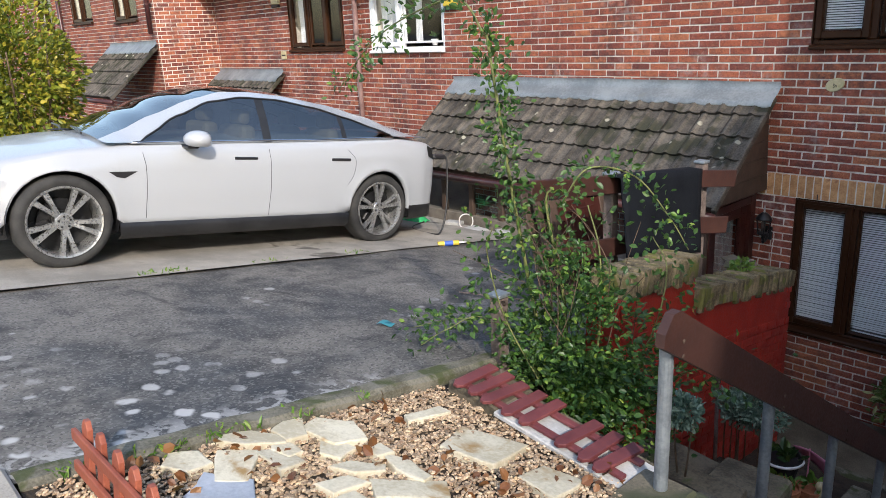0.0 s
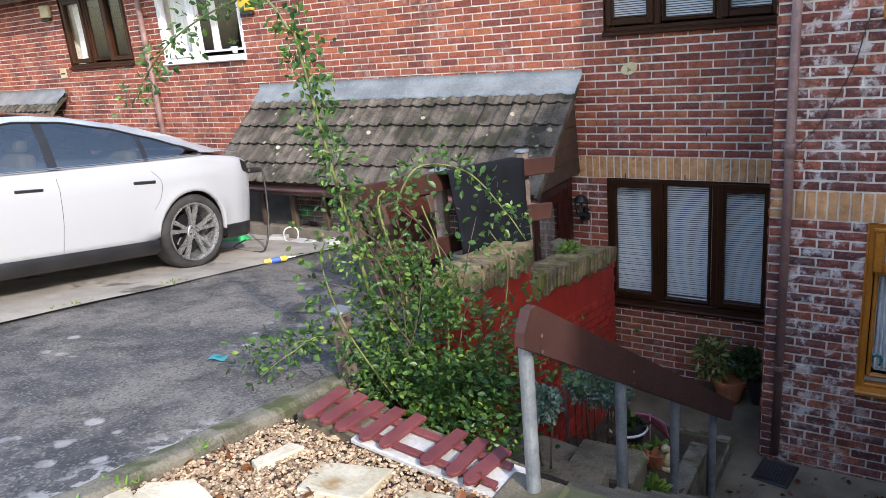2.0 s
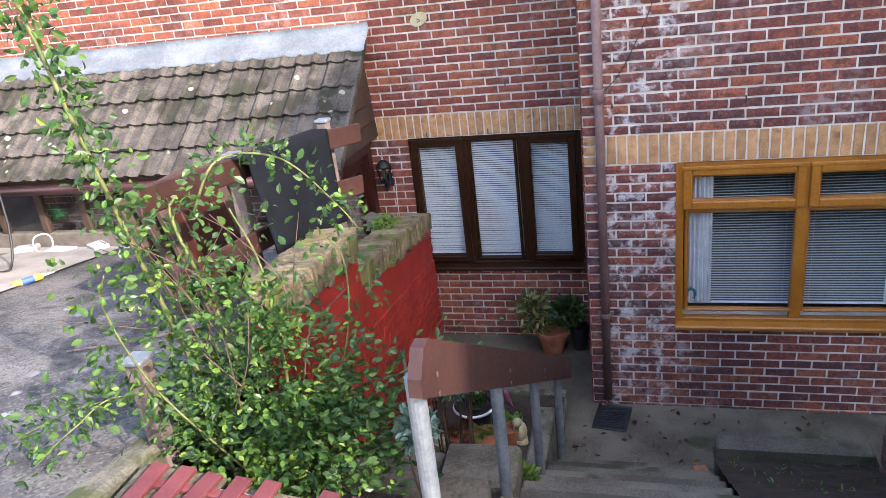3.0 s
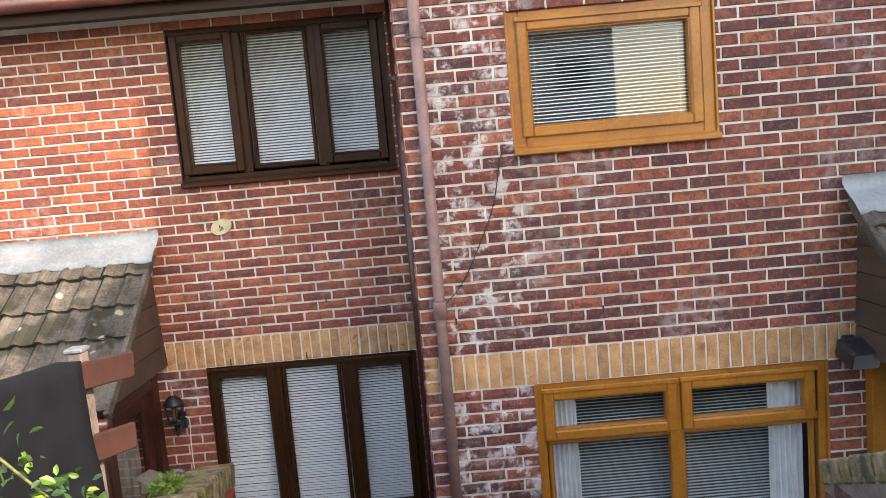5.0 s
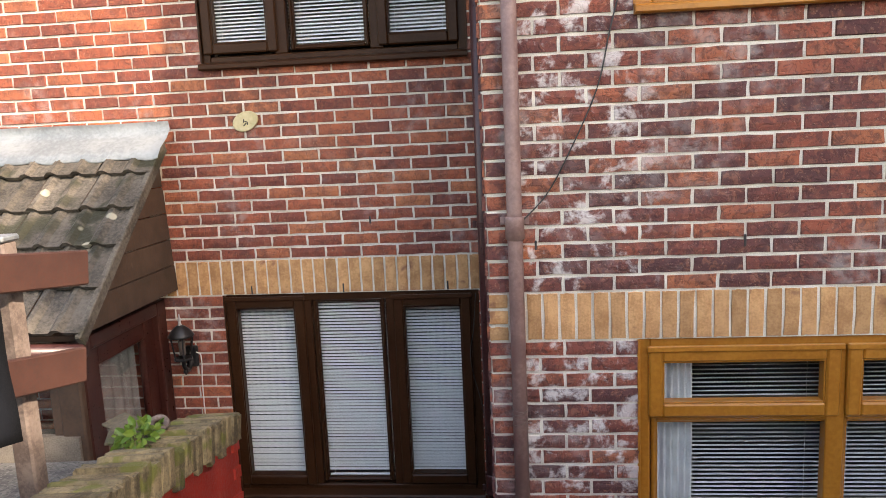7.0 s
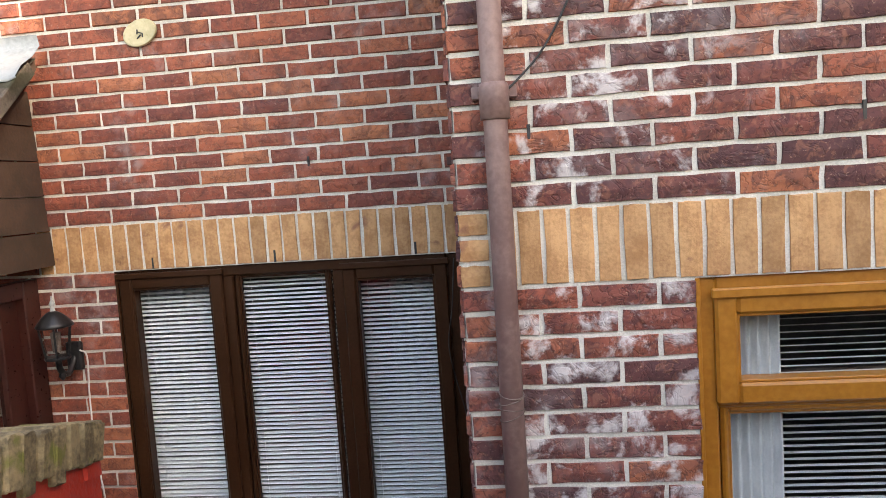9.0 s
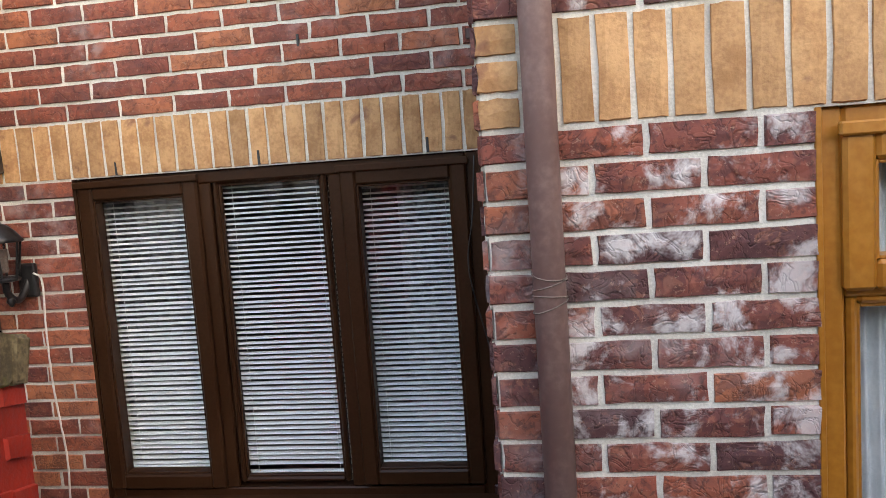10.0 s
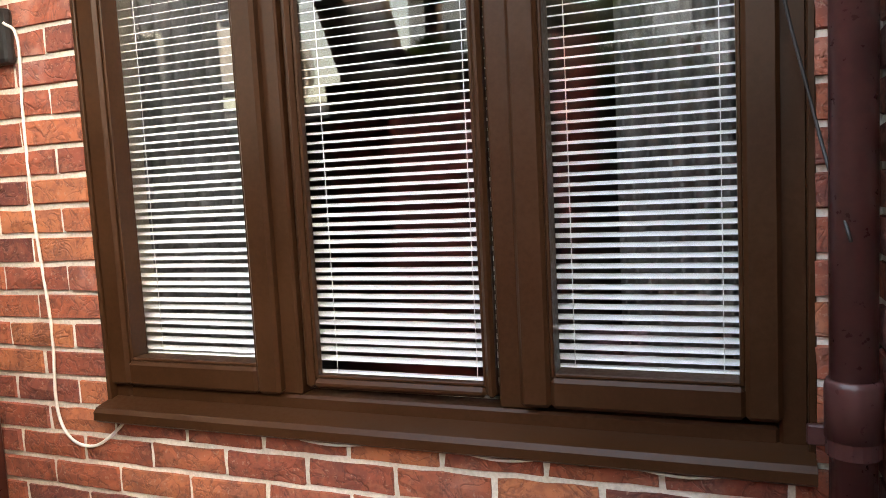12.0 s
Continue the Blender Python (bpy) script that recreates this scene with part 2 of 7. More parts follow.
def tarmac_mat():
    """Worn tarmac: stone grains, damp dark clouds, pale lichen spots and scuffs."""
    m, nt, b = nodes_of("worn_tarmac")
    pos = place(nt)
    big, mid = noise_node(nt, 0.9, 5, pos, 0.6), noise_node(nt, 5, 5, pos, 0.3)
    v = nt.nodes.new("ShaderNodeTexVoronoi")
    v.inputs["Scale"].default_value = 85
    nt.links.new(pos, v.inputs["Vector"])
    grain = nt.nodes.new("ShaderNodeSeparateColor")
    nt.links.new(v.outputs["Color"], grain.inputs[0])
    f = calc(nt, "ADD", calc(nt, "MULTIPLY", big, 0.55), calc(nt, "MULTIPLY", mid, 0.45))
    col = mix(nt, span(nt, f, 0.38, 0.62), (0.038, 0.037, 0.037), (0.165, 0.152, 0.135))
    col = mix(nt, calc(nt, "MULTIPLY", span(nt, grain.outputs[0], 0.55, 1.0), 0.5), col, (0.24, 0.23, 0.21))
    col = mix(nt, calc(nt, "MULTIPLY", span(nt, grain.outputs[1], 0.6, 1.0), 0.6), col, (0.025, 0.025, 0.026))
    v2 = nt.nodes.new("ShaderNodeTexVoronoi")
    v2.inputs["Scale"].default_value = 5.5
    w = nt.nodes.new("ShaderNodeMix")
    w.data_type = "VECTOR"
    w.inputs[0].default_value = 0.06
    nt.links.new(pos, w.inputs[4])
    nz = nt.nodes.new("ShaderNodeTexNoise")
    nz.inputs["Scale"].default_value = 9
    nt.links.new(pos, nz.inputs["Vector"])
    nt.links.new(nz.outputs["Color"], w.inputs[5])
    nt.links.new(w.outputs[1], v2.inputs["Vector"])
    spot = calc(nt, "MULTIPLY", span(nt, v2.outputs["Distance"], 0.16, 0.26, 1.0, 0.0), span(nt, noise_node(nt, 1.3, 3, pos), 0.54, 0.66))
    sep = nt.nodes.new("ShaderNodeSeparateXYZ")
    nt.links.new(pos, sep.inputs[0])
    # lichen thickest in the corner by the street and along the kerb
    corner = calc(nt, "MULTIPLY", span(nt, sep.outputs[0], -2.9, -1.7), span(nt, sep.outputs[1], -6.1, -5.4, 1.0, 0.0))
    rim = calc(nt, "MULTIPLY", span(nt, sep.outputs[0], -1.72, -1.52), span(nt, noise_node(nt, 15, 4, pos, 0.5), 0.49, 0.57))
    rim = calc(nt, "MULTIPLY", rim, span(nt, sep.outputs[1], -5.6, -4.9, 1.0, 0.0))
    v3 = nt.nodes.new("ShaderNodeTexVoronoi")
    v3.inputs["Scale"].default_value = 7.5
    nt.links.new(w.outputs[1], v3.inputs["Vector"])
    blob = calc(nt, "MULTIPLY", span(nt, v3.outputs["Distance"], 0.22, 0.36, 1.0, 0.0), corner)
    blob = calc(nt, "MULTIPLY", blob, span(nt, noise_node(nt, 4.5, 2, pos), 0.44, 0.5))
    stain = span(nt, noise_node(nt, 2.6, 4, pos, 1.2), 0.58, 0.68)
    col = mix(nt, calc(nt, "MULTIPLY", stain, 0.6), col, (0.022, 0.022, 0.023))
    inside = calc(nt, "MULTIPLY", span(nt, sep.outputs[0], -1.40, -1.25, 1.0, 0.0), span(nt, sep.outputs[1], -7.3, -7.0))
    blob, rim = calc(nt, "MULTIPLY", blob, inside), calc(nt, "MULTIPLY", rim, inside)
    spot = calc(nt, "MAXIMUM", calc(nt, "MULTIPLY", spot, 0.6), calc(nt, "MAXIMUM", blob, calc(nt, "MULTIPLY", rim, 0.6)))
    col = mix(nt, calc(nt, "MULTIPLY", spot, 0.85), col, (0.52, 0.51, 0.49))
    nt.links.new(col, b.inputs["Base Color"])
    nt.links.new(span(nt, big, 0.35, 0.6, 0.62, 0.95), b.inputs["Roughness"])
    bump(nt, b, calc(nt, "ADD", grain.outputs[2], calc(nt, "MULTIPLY", mid, 0.5)), 0.55, 0.006)
    return m


RED = [(0.0, (0.17, 0.045, 0.033)), (0.3, (0.29, 0.070, 0.040)), (0.7, (0.38, 0.100, 0.050)), (1.0, (0.46, 0.155, 0.07))]
PURPLE = [(0.0, (0.085, 0.031, 0.033)), (0.4, (0.19, 0.05, 0.038)), (0.75, (0.31, 0.078, 0.044)), (1.0, (0.41, 0.13, 0.06))]
M = {}
M["brick_a"] = brick_mat("red_brick", RED, 0.22, soot=0.6)
M["brick_b"] = brick_mat("purple_red_brick", PURPLE, 0.7, 0, 0.4, 0.3, 0.5)
M["brick_c"] = brick_mat("old_garden_brick", [(0.0, (0.07, 0.05, 0.045)), (0.5, (0.13, 0.075, 0.06)), (1.0, (0.2, 0.11, 0.08))], 0.2, 0.7)
M["brick_moss"] = stuff_mat("mossy_brick", (0.075, 0.058, 0.032), (0.25, 0.195, 0.11), 0.9, 0, 9, 70, 0.8, 0.006, (0.12, 0.12, 0.03), 0.52, 0.5)
M["soldier"] = stuff_mat("buff_brick", (0.37, 0.178, 0.074), (0.56, 0.31, 0.145), 0.85, 0, 12, 90, 0.6, 0.005, (0.25, 0.11, 0.06), 0.6, 0.35)
M["mortar"] = stuff_mat("pale_mortar", (0.50, 0.46, 0.40), (0.74, 0.70, 0.63), 0.95, 0, 5, 160, 0.6, 0.003)
M["mortar_dark"] = stuff_mat("weathered_mortar", (0.12, 0.10, 0.085), (0.24, 0.21, 0.17), 0.95, 0, 5, 120, 0.6, 0.003)
M["brown_upvc"] = stuff_mat("dark_brown_frame", (0.030, 0.0112, 0.0045), (0.045, 0.0178, 0.0078), 0.36, 0, 3, 90, 0.08, 0.001, (0.05, 0.026, 0.016), 0.7, spec=0.2)
M["oak_upvc"] = stuff_mat("golden_oak_frame", (0.30, 0.105, 0.012), (0.42, 0.165, 0.022), 0.36, 0, 3, 50, 0.05, 0.001)
M["white_upvc"] = stuff_mat("white_frame", (0.74, 0.75, 0.76), (0.82, 0.82, 0.82), 0.35, 0, 3, 80, 0.03, 0.001)
M["slat"] = stuff_mat("white_slat", (0.82, 0.83, 0.84), (0.88, 0.88, 0.88), 0.4, 0, 4, 60, 0.0)
M["glass"] = glass_mat("window_glass", (0.97, 0.985, 0.985))
# room grey kept dark so windows read black; the dimness is in the colour
M["room"] = stuff_mat("darkened_room_grey", (0.10, 0.10, 0.11), (0.16, 0.155, 0.15), 0.9, 0, 2, 40, 0.1)
# darker copy of the white net, its colour standing in for dim interiors
M["dim_net"] = stuff_mat("darkened_net_curtain", (0.16, 0.165, 0.17), (0.26, 0.265, 0.27), 0.9, 0, 12, 120, 0.3)
M["lace"] = stuff_mat("white_curtain", (0.62, 0.63, 0.64), (0.78, 0.78, 0.78), 0.9, 0, 12, 120, 0.3)
M["pipe_mauve"] = stuff_mat("faded_mauve_pipe", (0.17, 0.095, 0.085), (0.27, 0.17, 0.15), 0.55, 0, 5, 60, 0.15, 0.001, (0.10, 0.055, 0.05), 0.66)
M["pipe_dark"] = stuff_mat("dark_brown_pipe", (0.05, 0.018, 0.018), (0.08, 0.03, 0.028), 0.35, 0, 5, 60, 0.1, 0.001)
M["tile"] = stuff_mat("weathered_roof_tile", (0.034, 0.029, 0.024), (0.125, 0.108, 0.088), 0.95, 0, 4.5, 55, 0.9, 0.007, (0.03, 0.03, 0.018), 0.52, 0.45)
tile_nt = M["tile"].node_tree
tile_b = tile_nt.nodes["Principled BSDF"]
tile_v = tile_nt.nodes.new("ShaderNodeTexVoronoi")
tile_v.inputs["Scale"].default_value = 6.0
tile_pos = place(tile_nt)
tile_nt.links.new(tile_pos, tile_v.inputs["Vector"])
lichen = calc(tile_nt, "MULTIPLY", span(tile_nt, tile_v.outputs["Distance"], 0.13, 0.2, 1.0, 0.0), span(tile_nt, noise_node(tile_nt, 3.1, 2, tile_pos), 0.50, 0.56))
tile_nt.links.new(mix(tile_nt, calc(tile_nt, "MULTIPLY", lichen, 0.8), tile_b.inputs["Base Color"].links[0].from_socket, (0.40, 0.38, 0.30)), tile_b.inputs["Base Color"])
M["lead"] = stuff_mat("lead_flashing", (0.17, 0.19, 0.205), (0.29, 0.315, 0.33), 0.55, 0.25, 3, 40, 0.4, 0.006, (0.20, 0.21, 0.20), 0.6)
M["clad"] = stuff_mat("dark_stained_board", (0.045, 0.028, 0.02), (0.09, 0.055, 0.038), 0.7, 0, 5, 60, 0.5, 0.003, (0.14, 0.09, 0.06), 0.66, 0.25)
M["fence_wood"] = stuff_mat("brown_painted_plank", (0.034, 0.013, 0.010), (0.062, 0.024, 0.017), 0.6, 0, 5, 70, 0.35, 0.002, (0.05, 0.022, 0.016), 0.62, 0.15)
M["grey_wood"] = stuff_mat("weathered_grey_post", (0.09, 0.065, 0.055), (0.20, 0.155, 0.135), 0.85, 0, 8, 80, 0.5, 0.003)
M["galv"] = stuff_mat("galvanised_steel", (0.20, 0.225, 0.245), (0.33, 0.36, 0.38), 0.5, 0.55, 9, 60, 0.15, 0.001, (0.22, 0.23, 0.23), 0.64)
M["tarmac"] = tarmac_mat()
M["concrete"] = stuff_mat("worn_concrete", (0.20, 0.185, 0.16), (0.36, 0.33, 0.285), 0.92, 0, 2.5, 110, 0.6, 0.004, (0.10, 0.09, 0.075), 0.6)
M["wet_concrete"] = stuff_mat("damp_concrete", (0.072, 0.060, 0.040), (0.19, 0.162, 0.115), 0.7, 0, 2.2, 90, 0.5, 0.004, (0.05, 0.055, 0.026), 0.55)
M["moss_concrete"] = stuff_mat("mossy_concrete", (0.08, 0.075, 0.05), (0.20, 0.185, 0.145), 0.95, 0, 7, 80, 0.8, 0.006, (0.06, 0.07, 0.025), 0.52)
M["soil"] = stuff_mat("dark_soil", (0.025, 0.018, 0.012), (0.07, 0.05, 0.032), 0.95, 0, 9, 70, 1.0, 0.012)
M["pebble"] = stuff_mat("tan_pebble", (0.24, 0.15, 0.09), (0.54, 0.42, 0.28), 0.7, 0, 30, 120, 0.2, 0.002, None, 0.6, 1.1)
M["slab"] = stuff_mat("cream_flagstone", (0.46, 0.40, 0.28), (0.66, 0.60, 0.46), 0.85, 0, 5, 60, 0.5, 0.004, (0.34, 0.21, 0.08), 0.6, 0.2)
M["blue_slab"] = stuff_mat("blue_grey_flagstone", (0.30, 0.33, 0.38), (0.44, 0.47, 0.52), 0.6, 0, 5, 60, 0.4, 0.003)
M["stone"] = stuff_mat("old_walling_stone", (0.06, 0.05, 0.032), (0.17, 0.14, 0.095), 0.92, 0, 6, 60, 0.8, 0.008, (0.07, 0.085, 0.03), 0.56, 0.3)
M["red_paint"] = stuff_mat("red_painted_brick", (0.30, 0.022, 0.014), (0.42, 0.035, 0.02), 0.55, 0, 4, 60, 0.5, 0.006, (0.46, 0.17, 0.13), 0.63, 0.2)
M["maroon"] = stuff_mat("maroon_picket_paint", (0.11, 0.025, 0.028), (0.17, 0.045, 0.045), 0.55, 0, 6, 70, 0.35, 0.002, (0.24, 0.12, 0.11), 0.7, 0.2)
M["brick_red_paint"] = stuff_mat("rust_red_picket_paint", (0.22, 0.055, 0.03), (0.32, 0.09, 0.05), 0.6, 0, 6, 70, 0.35, 0.002, (0.12, 0.05, 0.035), 0.64)
M["pale_board"] = stuff_mat("pale_grey_board", (0.34, 0.335, 0.32), (0.52, 0.51, 0.49), 0.7, 0, 4, 60, 0.2, 0.002, (0.22, 0.21, 0.19), 0.62)
M["black_mat"] = stuff_mat("black_rubber_mat", (0.004, 0.005, 0.008), (0.009, 0.011, 0.015), 0.85, 0, 4, 160, 0.4, 0.002, (0.024, 0.025, 0.028), 0.7, spec=0.2)
M["black_metal"] = stuff_mat("black_cast_metal", (0.012, 0.012, 0.013), (0.03, 0.03, 0.032), 0.4, 0.3, 9, 80, 0.2, 0.001)
M["black_plastic"] = stuff_mat("black_plastic", (0.014, 0.014, 0.016), (0.026, 0.026, 0.029), 0.45, 0, 6, 90, 0.1, 0.001)
M["door_red"] = stuff_mat("dark_red_door", (0.036, 0.010, 0.008), (0.062, 0.018, 0.013), 0.35, 0, 4, 50, 0.1, 0.001)
M["white_cable"] = stuff_mat("white_cable_sheath", (0.60, 0.57, 0.53), (0.74, 0.72, 0.68), 0.5, 0, 20, 80, 0.0)
M["black_cable"] = stuff_mat("black_cable_sheath", (0.015, 0.015, 0.015), (0.03, 0.03, 0.03), 0.5, 0, 20, 80, 0.0)
M["cream"] = stuff_mat("cream_ceramic", (0.42, 0.36, 0.20), (0.58, 0.50, 0.31), 0.35, 0, 9, 60, 0.1, 0.001)
M["terracotta"] = stuff_mat("terracotta", (0.30, 0.10, 0.045), (0.46, 0.18, 0.085), 0.85, 0, 9, 60, 0.3, 0.002)
M["white_paint"] = stuff_mat("white_render", (0.66, 0.66, 0.65), (0.78, 0.78, 0.77), 0.9, 0, 1.2, 40, 0.3, 0.004)
M["leaf_rose"] = leaf_mat("rose_leaf", (0.020, 0.055, 0.015), (0.045, 0.11, 0.026), (0.095, 0.17, 0.04))
M["leaf_gold"] = leaf_mat("golden_leaf", (0.09, 0.13, 0.012), (0.20, 0.22, 0.02), (0.40, 0.33, 0.035))
M["leaf_hebe"] = leaf_mat("glaucous_leaf", (0.08, 0.14, 0.11), (0.15, 0.23, 0.18), (0.24, 0.32, 0.25))
M["leaf_dark"] = leaf_mat("dark_leaf", (0.016, 0.045, 0.014), (0.035, 0.085, 0.022), (0.085, 0.14, 0.03))
M["leaf_yellow"] = leaf_mat("variegated_leaf", (0.06, 0.11, 0.02), (0.16, 0.20, 0.05), (0.42, 0.40, 0.16))
M["leaf_brown"] = leaf_mat("dead_leaf", (0.10, 0.035, 0.015), (0.20, 0.075, 0.03), (0.32, 0.15, 0.06))
M["stem"] = stuff_mat("green_stem", (0.09, 0.11, 0.03), (0.20, 0.21, 0.07), 0.6, 0, 12, 60, 0.2, 0.001)
M["bark"] = stuff_mat("brown_bark", (0.06, 0.04, 0.025), (0.14, 0.095, 0.06), 0.9, 0, 12, 60, 0.7, 0.005)
M["car_paint"] = stuff_mat("white_car_paint", (0.375, 0.392, 0.415), (0.395, 0.412, 0.435), 0.32, 0, 0.4, 500, 0.0, coat=0.6)
M["car_black"] = stuff_mat("satin_black_trim", (0.012, 0.012, 0.013), (0.022, 0.022, 0.023), 0.4, 0, 4, 60, 0.05, 0.001)
M["car_roof"] = stuff_mat("black_glass_roof", (0.010, 0.010, 0.012), (0.016, 0.015, 0.016), 0.06, 0, 4, 60, 0.0, coat=1.0)
M["tyre"] = stuff_mat("tyre_rubber", (0.022, 0.022, 0.022), (0.045, 0.044, 0.042), 0.85, 0, 9, 90, 0.3, 0.002)
M["alloy"] = stuff_mat("silver_alloy", (0.46, 0.46, 0.45), (0.58, 0.58, 0.57), 0.32, 0.8, 9, 60, 0.05, 0.001)
M["chrome"] = stuff_mat("chrome", (0.62, 0.62, 0.63), (0.70, 0.70, 0.71), 0.12, 1.0, 9, 60, 0.0)
M["tan_leather"] = stuff_mat("tan_leather", (0.20, 0.155, 0.095), (0.28, 0.22, 0.14), 0.6, 0, 9, 60, 0.2, 0.001)
M["car_glass"] = glass_mat("tinted_car_glass", (0.22, 0.27, 0.29), 0.0, 0.17)
M["yellow"] = stuff_mat("yellow_plastic", (0.60, 0.42, 0.03), (0.70, 0.50, 0.06), 0.5, 0, 9, 60, 0.0)
M["blue"] = stuff_mat("blue_print", (0.03, 0.08, 0.40), (0.05, 0.12, 0.50), 0.5, 0, 9, 60, 0.0)
M["turquoise"] = stuff_mat("turquoise_plastic", (0.03, 0.17, 0.20), (0.05, 0.24, 0.27), 0.5, 0, 9, 60, 0.0)
M["pink"] = stuff_mat("pink_plastic", (0.62, 0.22, 0.34), (0.74, 0.32, 0.44), 0.5, 0, 9, 60, 0.0)
M["green_cloth"] = stuff_mat("green_sack", (0.02, 0.30, 0.09), (0.04, 0.42, 0.14), 0.7, 0, 9, 60, 0.4, 0.004)


# ---- large structure ----
def drive_z(x, y):
    return 2.126 - 0.150 * (y + 4.72) + 0.020 * (x + 2.23)


def bed_z(x, y):
    return 2.11 - 0.172 * (y + 5.0) - 0.06 * (x + 0.8)


def sheet(name, xs, ys, fn, mat, label, category, rough=0.0, freq=3.0):
    bm = bmesh.new()
    grid_mesh(bm, [[(x, y, fn(x, y) + rough * noise.noise((x * freq, y * freq, 0.3))) for x in xs] for y in ys])
    return tagged(finish(name, bm, mat, smooth=True), label, category, kind="structure")


def steps_of(a, b, n):
    return [a + (b - a) * k / n for k in range(n + 1)]


def wall_with_openings(name, u0, u1, z0, z1, holes, to_world, mat, label):
    """A wall slab, cut into blocks round its openings. to_world maps (u, depth, z)."""
    bm = bmesh.new()
    us = sorted({u0, u1, *[h[0] for h in holes], *[h[1] for h in holes]})
    zs = sorted({z0, z1, *[h[2] for h in holes], *[h[3] for h in holes]})
    for a, b in zip(us, us[1:]):
        for c, d in zip(zs, zs[1:]):
            mu, mz = (a + b) / 2, (c + d) / 2
            if not any(h[0] < mu < h[1] and h[2] < mz < h[3] for h in holes):
                block(bm, (a, 0.003, c), (b, 0.26, d), m=to_world)
    bmesh.ops.remove_doubles(bm, verts=bm.verts, dist=1e-5)
    return tagged(finish(name, bm, mat), label, "wall", kind="structure")


# maps from wall coordinates (along, into the wall, up) to the world
FACE_A = Matrix.Identity(4)
FACE_B = Matrix.Translation((0, -1.14, 0))
FACE_C = Matrix.Translation((0, -1.25, 0))
FACE_R = Matrix(((0, 1, 0, 0), (-1, 0, 0, 0), (0, 0, 1, 0), (0, 0, 0, 1)))  # along = -y, into = +x
FACE_L = Matrix(((0, -1, 0, -13.5), (1, 0, 0, 0), (0, 0, 1, 0), (0, 0, 0, 1)))  # along = +y, into = -x
TOP = 2.14
LW = (-1.72, -0.105, 0.80, 2.14)
UW = (-1.72, -0.115, 3.565, 4.70)
WW = (-8.33, -6.67, 3.60, 4.70)
BW = (-10.71, -9.06, 3.64, 4.70)
OW = (0.68, 2.495, 0.80, 2.14)
UO = (0.665, 1.885, 3.585, 4.40)
CWS = [(-21.2, -19.9, 4.40, 5.5), (-18.4, -17.0, 4.40, 5.5), (-15.6, -14.35, 4.34, 5.5)]
wall_a = wall_with_openings("wall_recessed_house", -13.5, 0.02, -0.2, 4.80, [LW, UW, WW, BW], FACE_A, M["mortar"], "red brick house wall with pale mortar joints")
# forward wall raised out of view so its shadow's edge stays vertical
wall_b = wall_with_openings("wall_forward_house", 0.012, 7.0, -0.2, 5.90, [OW, UO], FACE_B, M["mortar"], "purple-red brick house wall stained with white salts")
wall_r = wall_with_openings("wall_return", 0.0, 1.12, -0.2, 5.90, [], FACE_R, M["mortar"], "narrow brick return wall between two house fronts")
wall_c = wall_with_openings("wall_far_house", -26.0, -13.5, 0.5, 6.0, CWS, FACE_C, M["mortar"], "red brick wall of the next house along")
wall_l = wall_with_openings("wall_far_return", -1.25, 0.0, 0.5, 6.0, [], FACE_L, M["mortar"], "brick return wall with white salt streaks")

# tall blocks added unseen in the east, shading the walls; white bounces fill light
bm = bmesh.new()
block(bm, (7.0, -6.4, -0.2), (13.0, 3.0, 9.8))
block(bm, (7.0, -8.8, -0.2), (13.0, -6.4, 8.5))
tagged(finish("wall_east_house", bm, M["white_paint"]), "unseen white block added to shade the walls and bounce fill light", "wall", kind="structure")

# the ground: one sheet to the horizon, low behind the retaining edge, street level in front
bm = bmesh.new()
gx = [-900, -120, -40, -14, -6, 0, 6, 14, 40, 120, 900]
gy = [-900, -150, -45, -16, -9, -7.26, -7.2, -2, 2, 9, 40, 150, 900]
grid_mesh(bm, [[(x, y, 2.47 if y <= -7.25 else -0.30) for x in gx] for y in gy])
tagged(finish("ground", bm, M["tarmac"]), "worn grey tarmac street and ground", "ground", kind="structure")

sheet("driveway", steps_of(-14.5, -1.43, 90), steps_of(-7.24, -1.25, 60), drive_z, M["tarmac"], "sloping driveway of worn dark tarmac with pale patches", "driveway", 0.012, 1.7)
# concrete parking strip under the car
sheet("parking_strip", steps_of(-8.2, -4.20, 24), steps_of(-7.2, -1.26, 30), lambda x, y: drive_z(x, y) + 0.018, M["concrete"],
      "pale worn concrete parking strip", "pavement", 0.008, 1.9)
# edge beam in front of the porch
bm = bmesh.new()
block(bm, (-8.6, -1.40, 0.9), (-1.95, -1.16, 1.56), 0.02)
tagged(finish("retaining_ledge", bm, M["concrete"]), "concrete ledge at the foot of the driveway", "ledge", kind="structure")
bm = bmesh.new()
block(bm, (-14.5, -1.25, -0.25), (-8.6, -1.20, 1.0))
block(bm, (-1.44, -7.2, -0.25), (-1.425, -0.92, 1.5))
tagged(finish("retaining_wall", bm, M["moss_concrete"]), "mossy concrete retaining wall under the driveway", "wall", kind="structure")
# courtyard floor
sheet("courtyard_floor", steps_of(-3.0, 7.0, 40), steps_of(-2.1, 0.02, 14), lambda x, y: 0.02, M["wet_concrete"], "damp dark concrete courtyard floor", "floor", 0.006, 2.0)

# planting bed of gravel
sheet("gravel_bed", steps_of(-1.42, -0.20, 24), steps_of(-6.86, -4.86, 40), lambda x, y: bed_z(x, y) - 0.02, M["soil"], "gravel planting bed with earth between the stones", "flower bed", 0.012, 6.0)


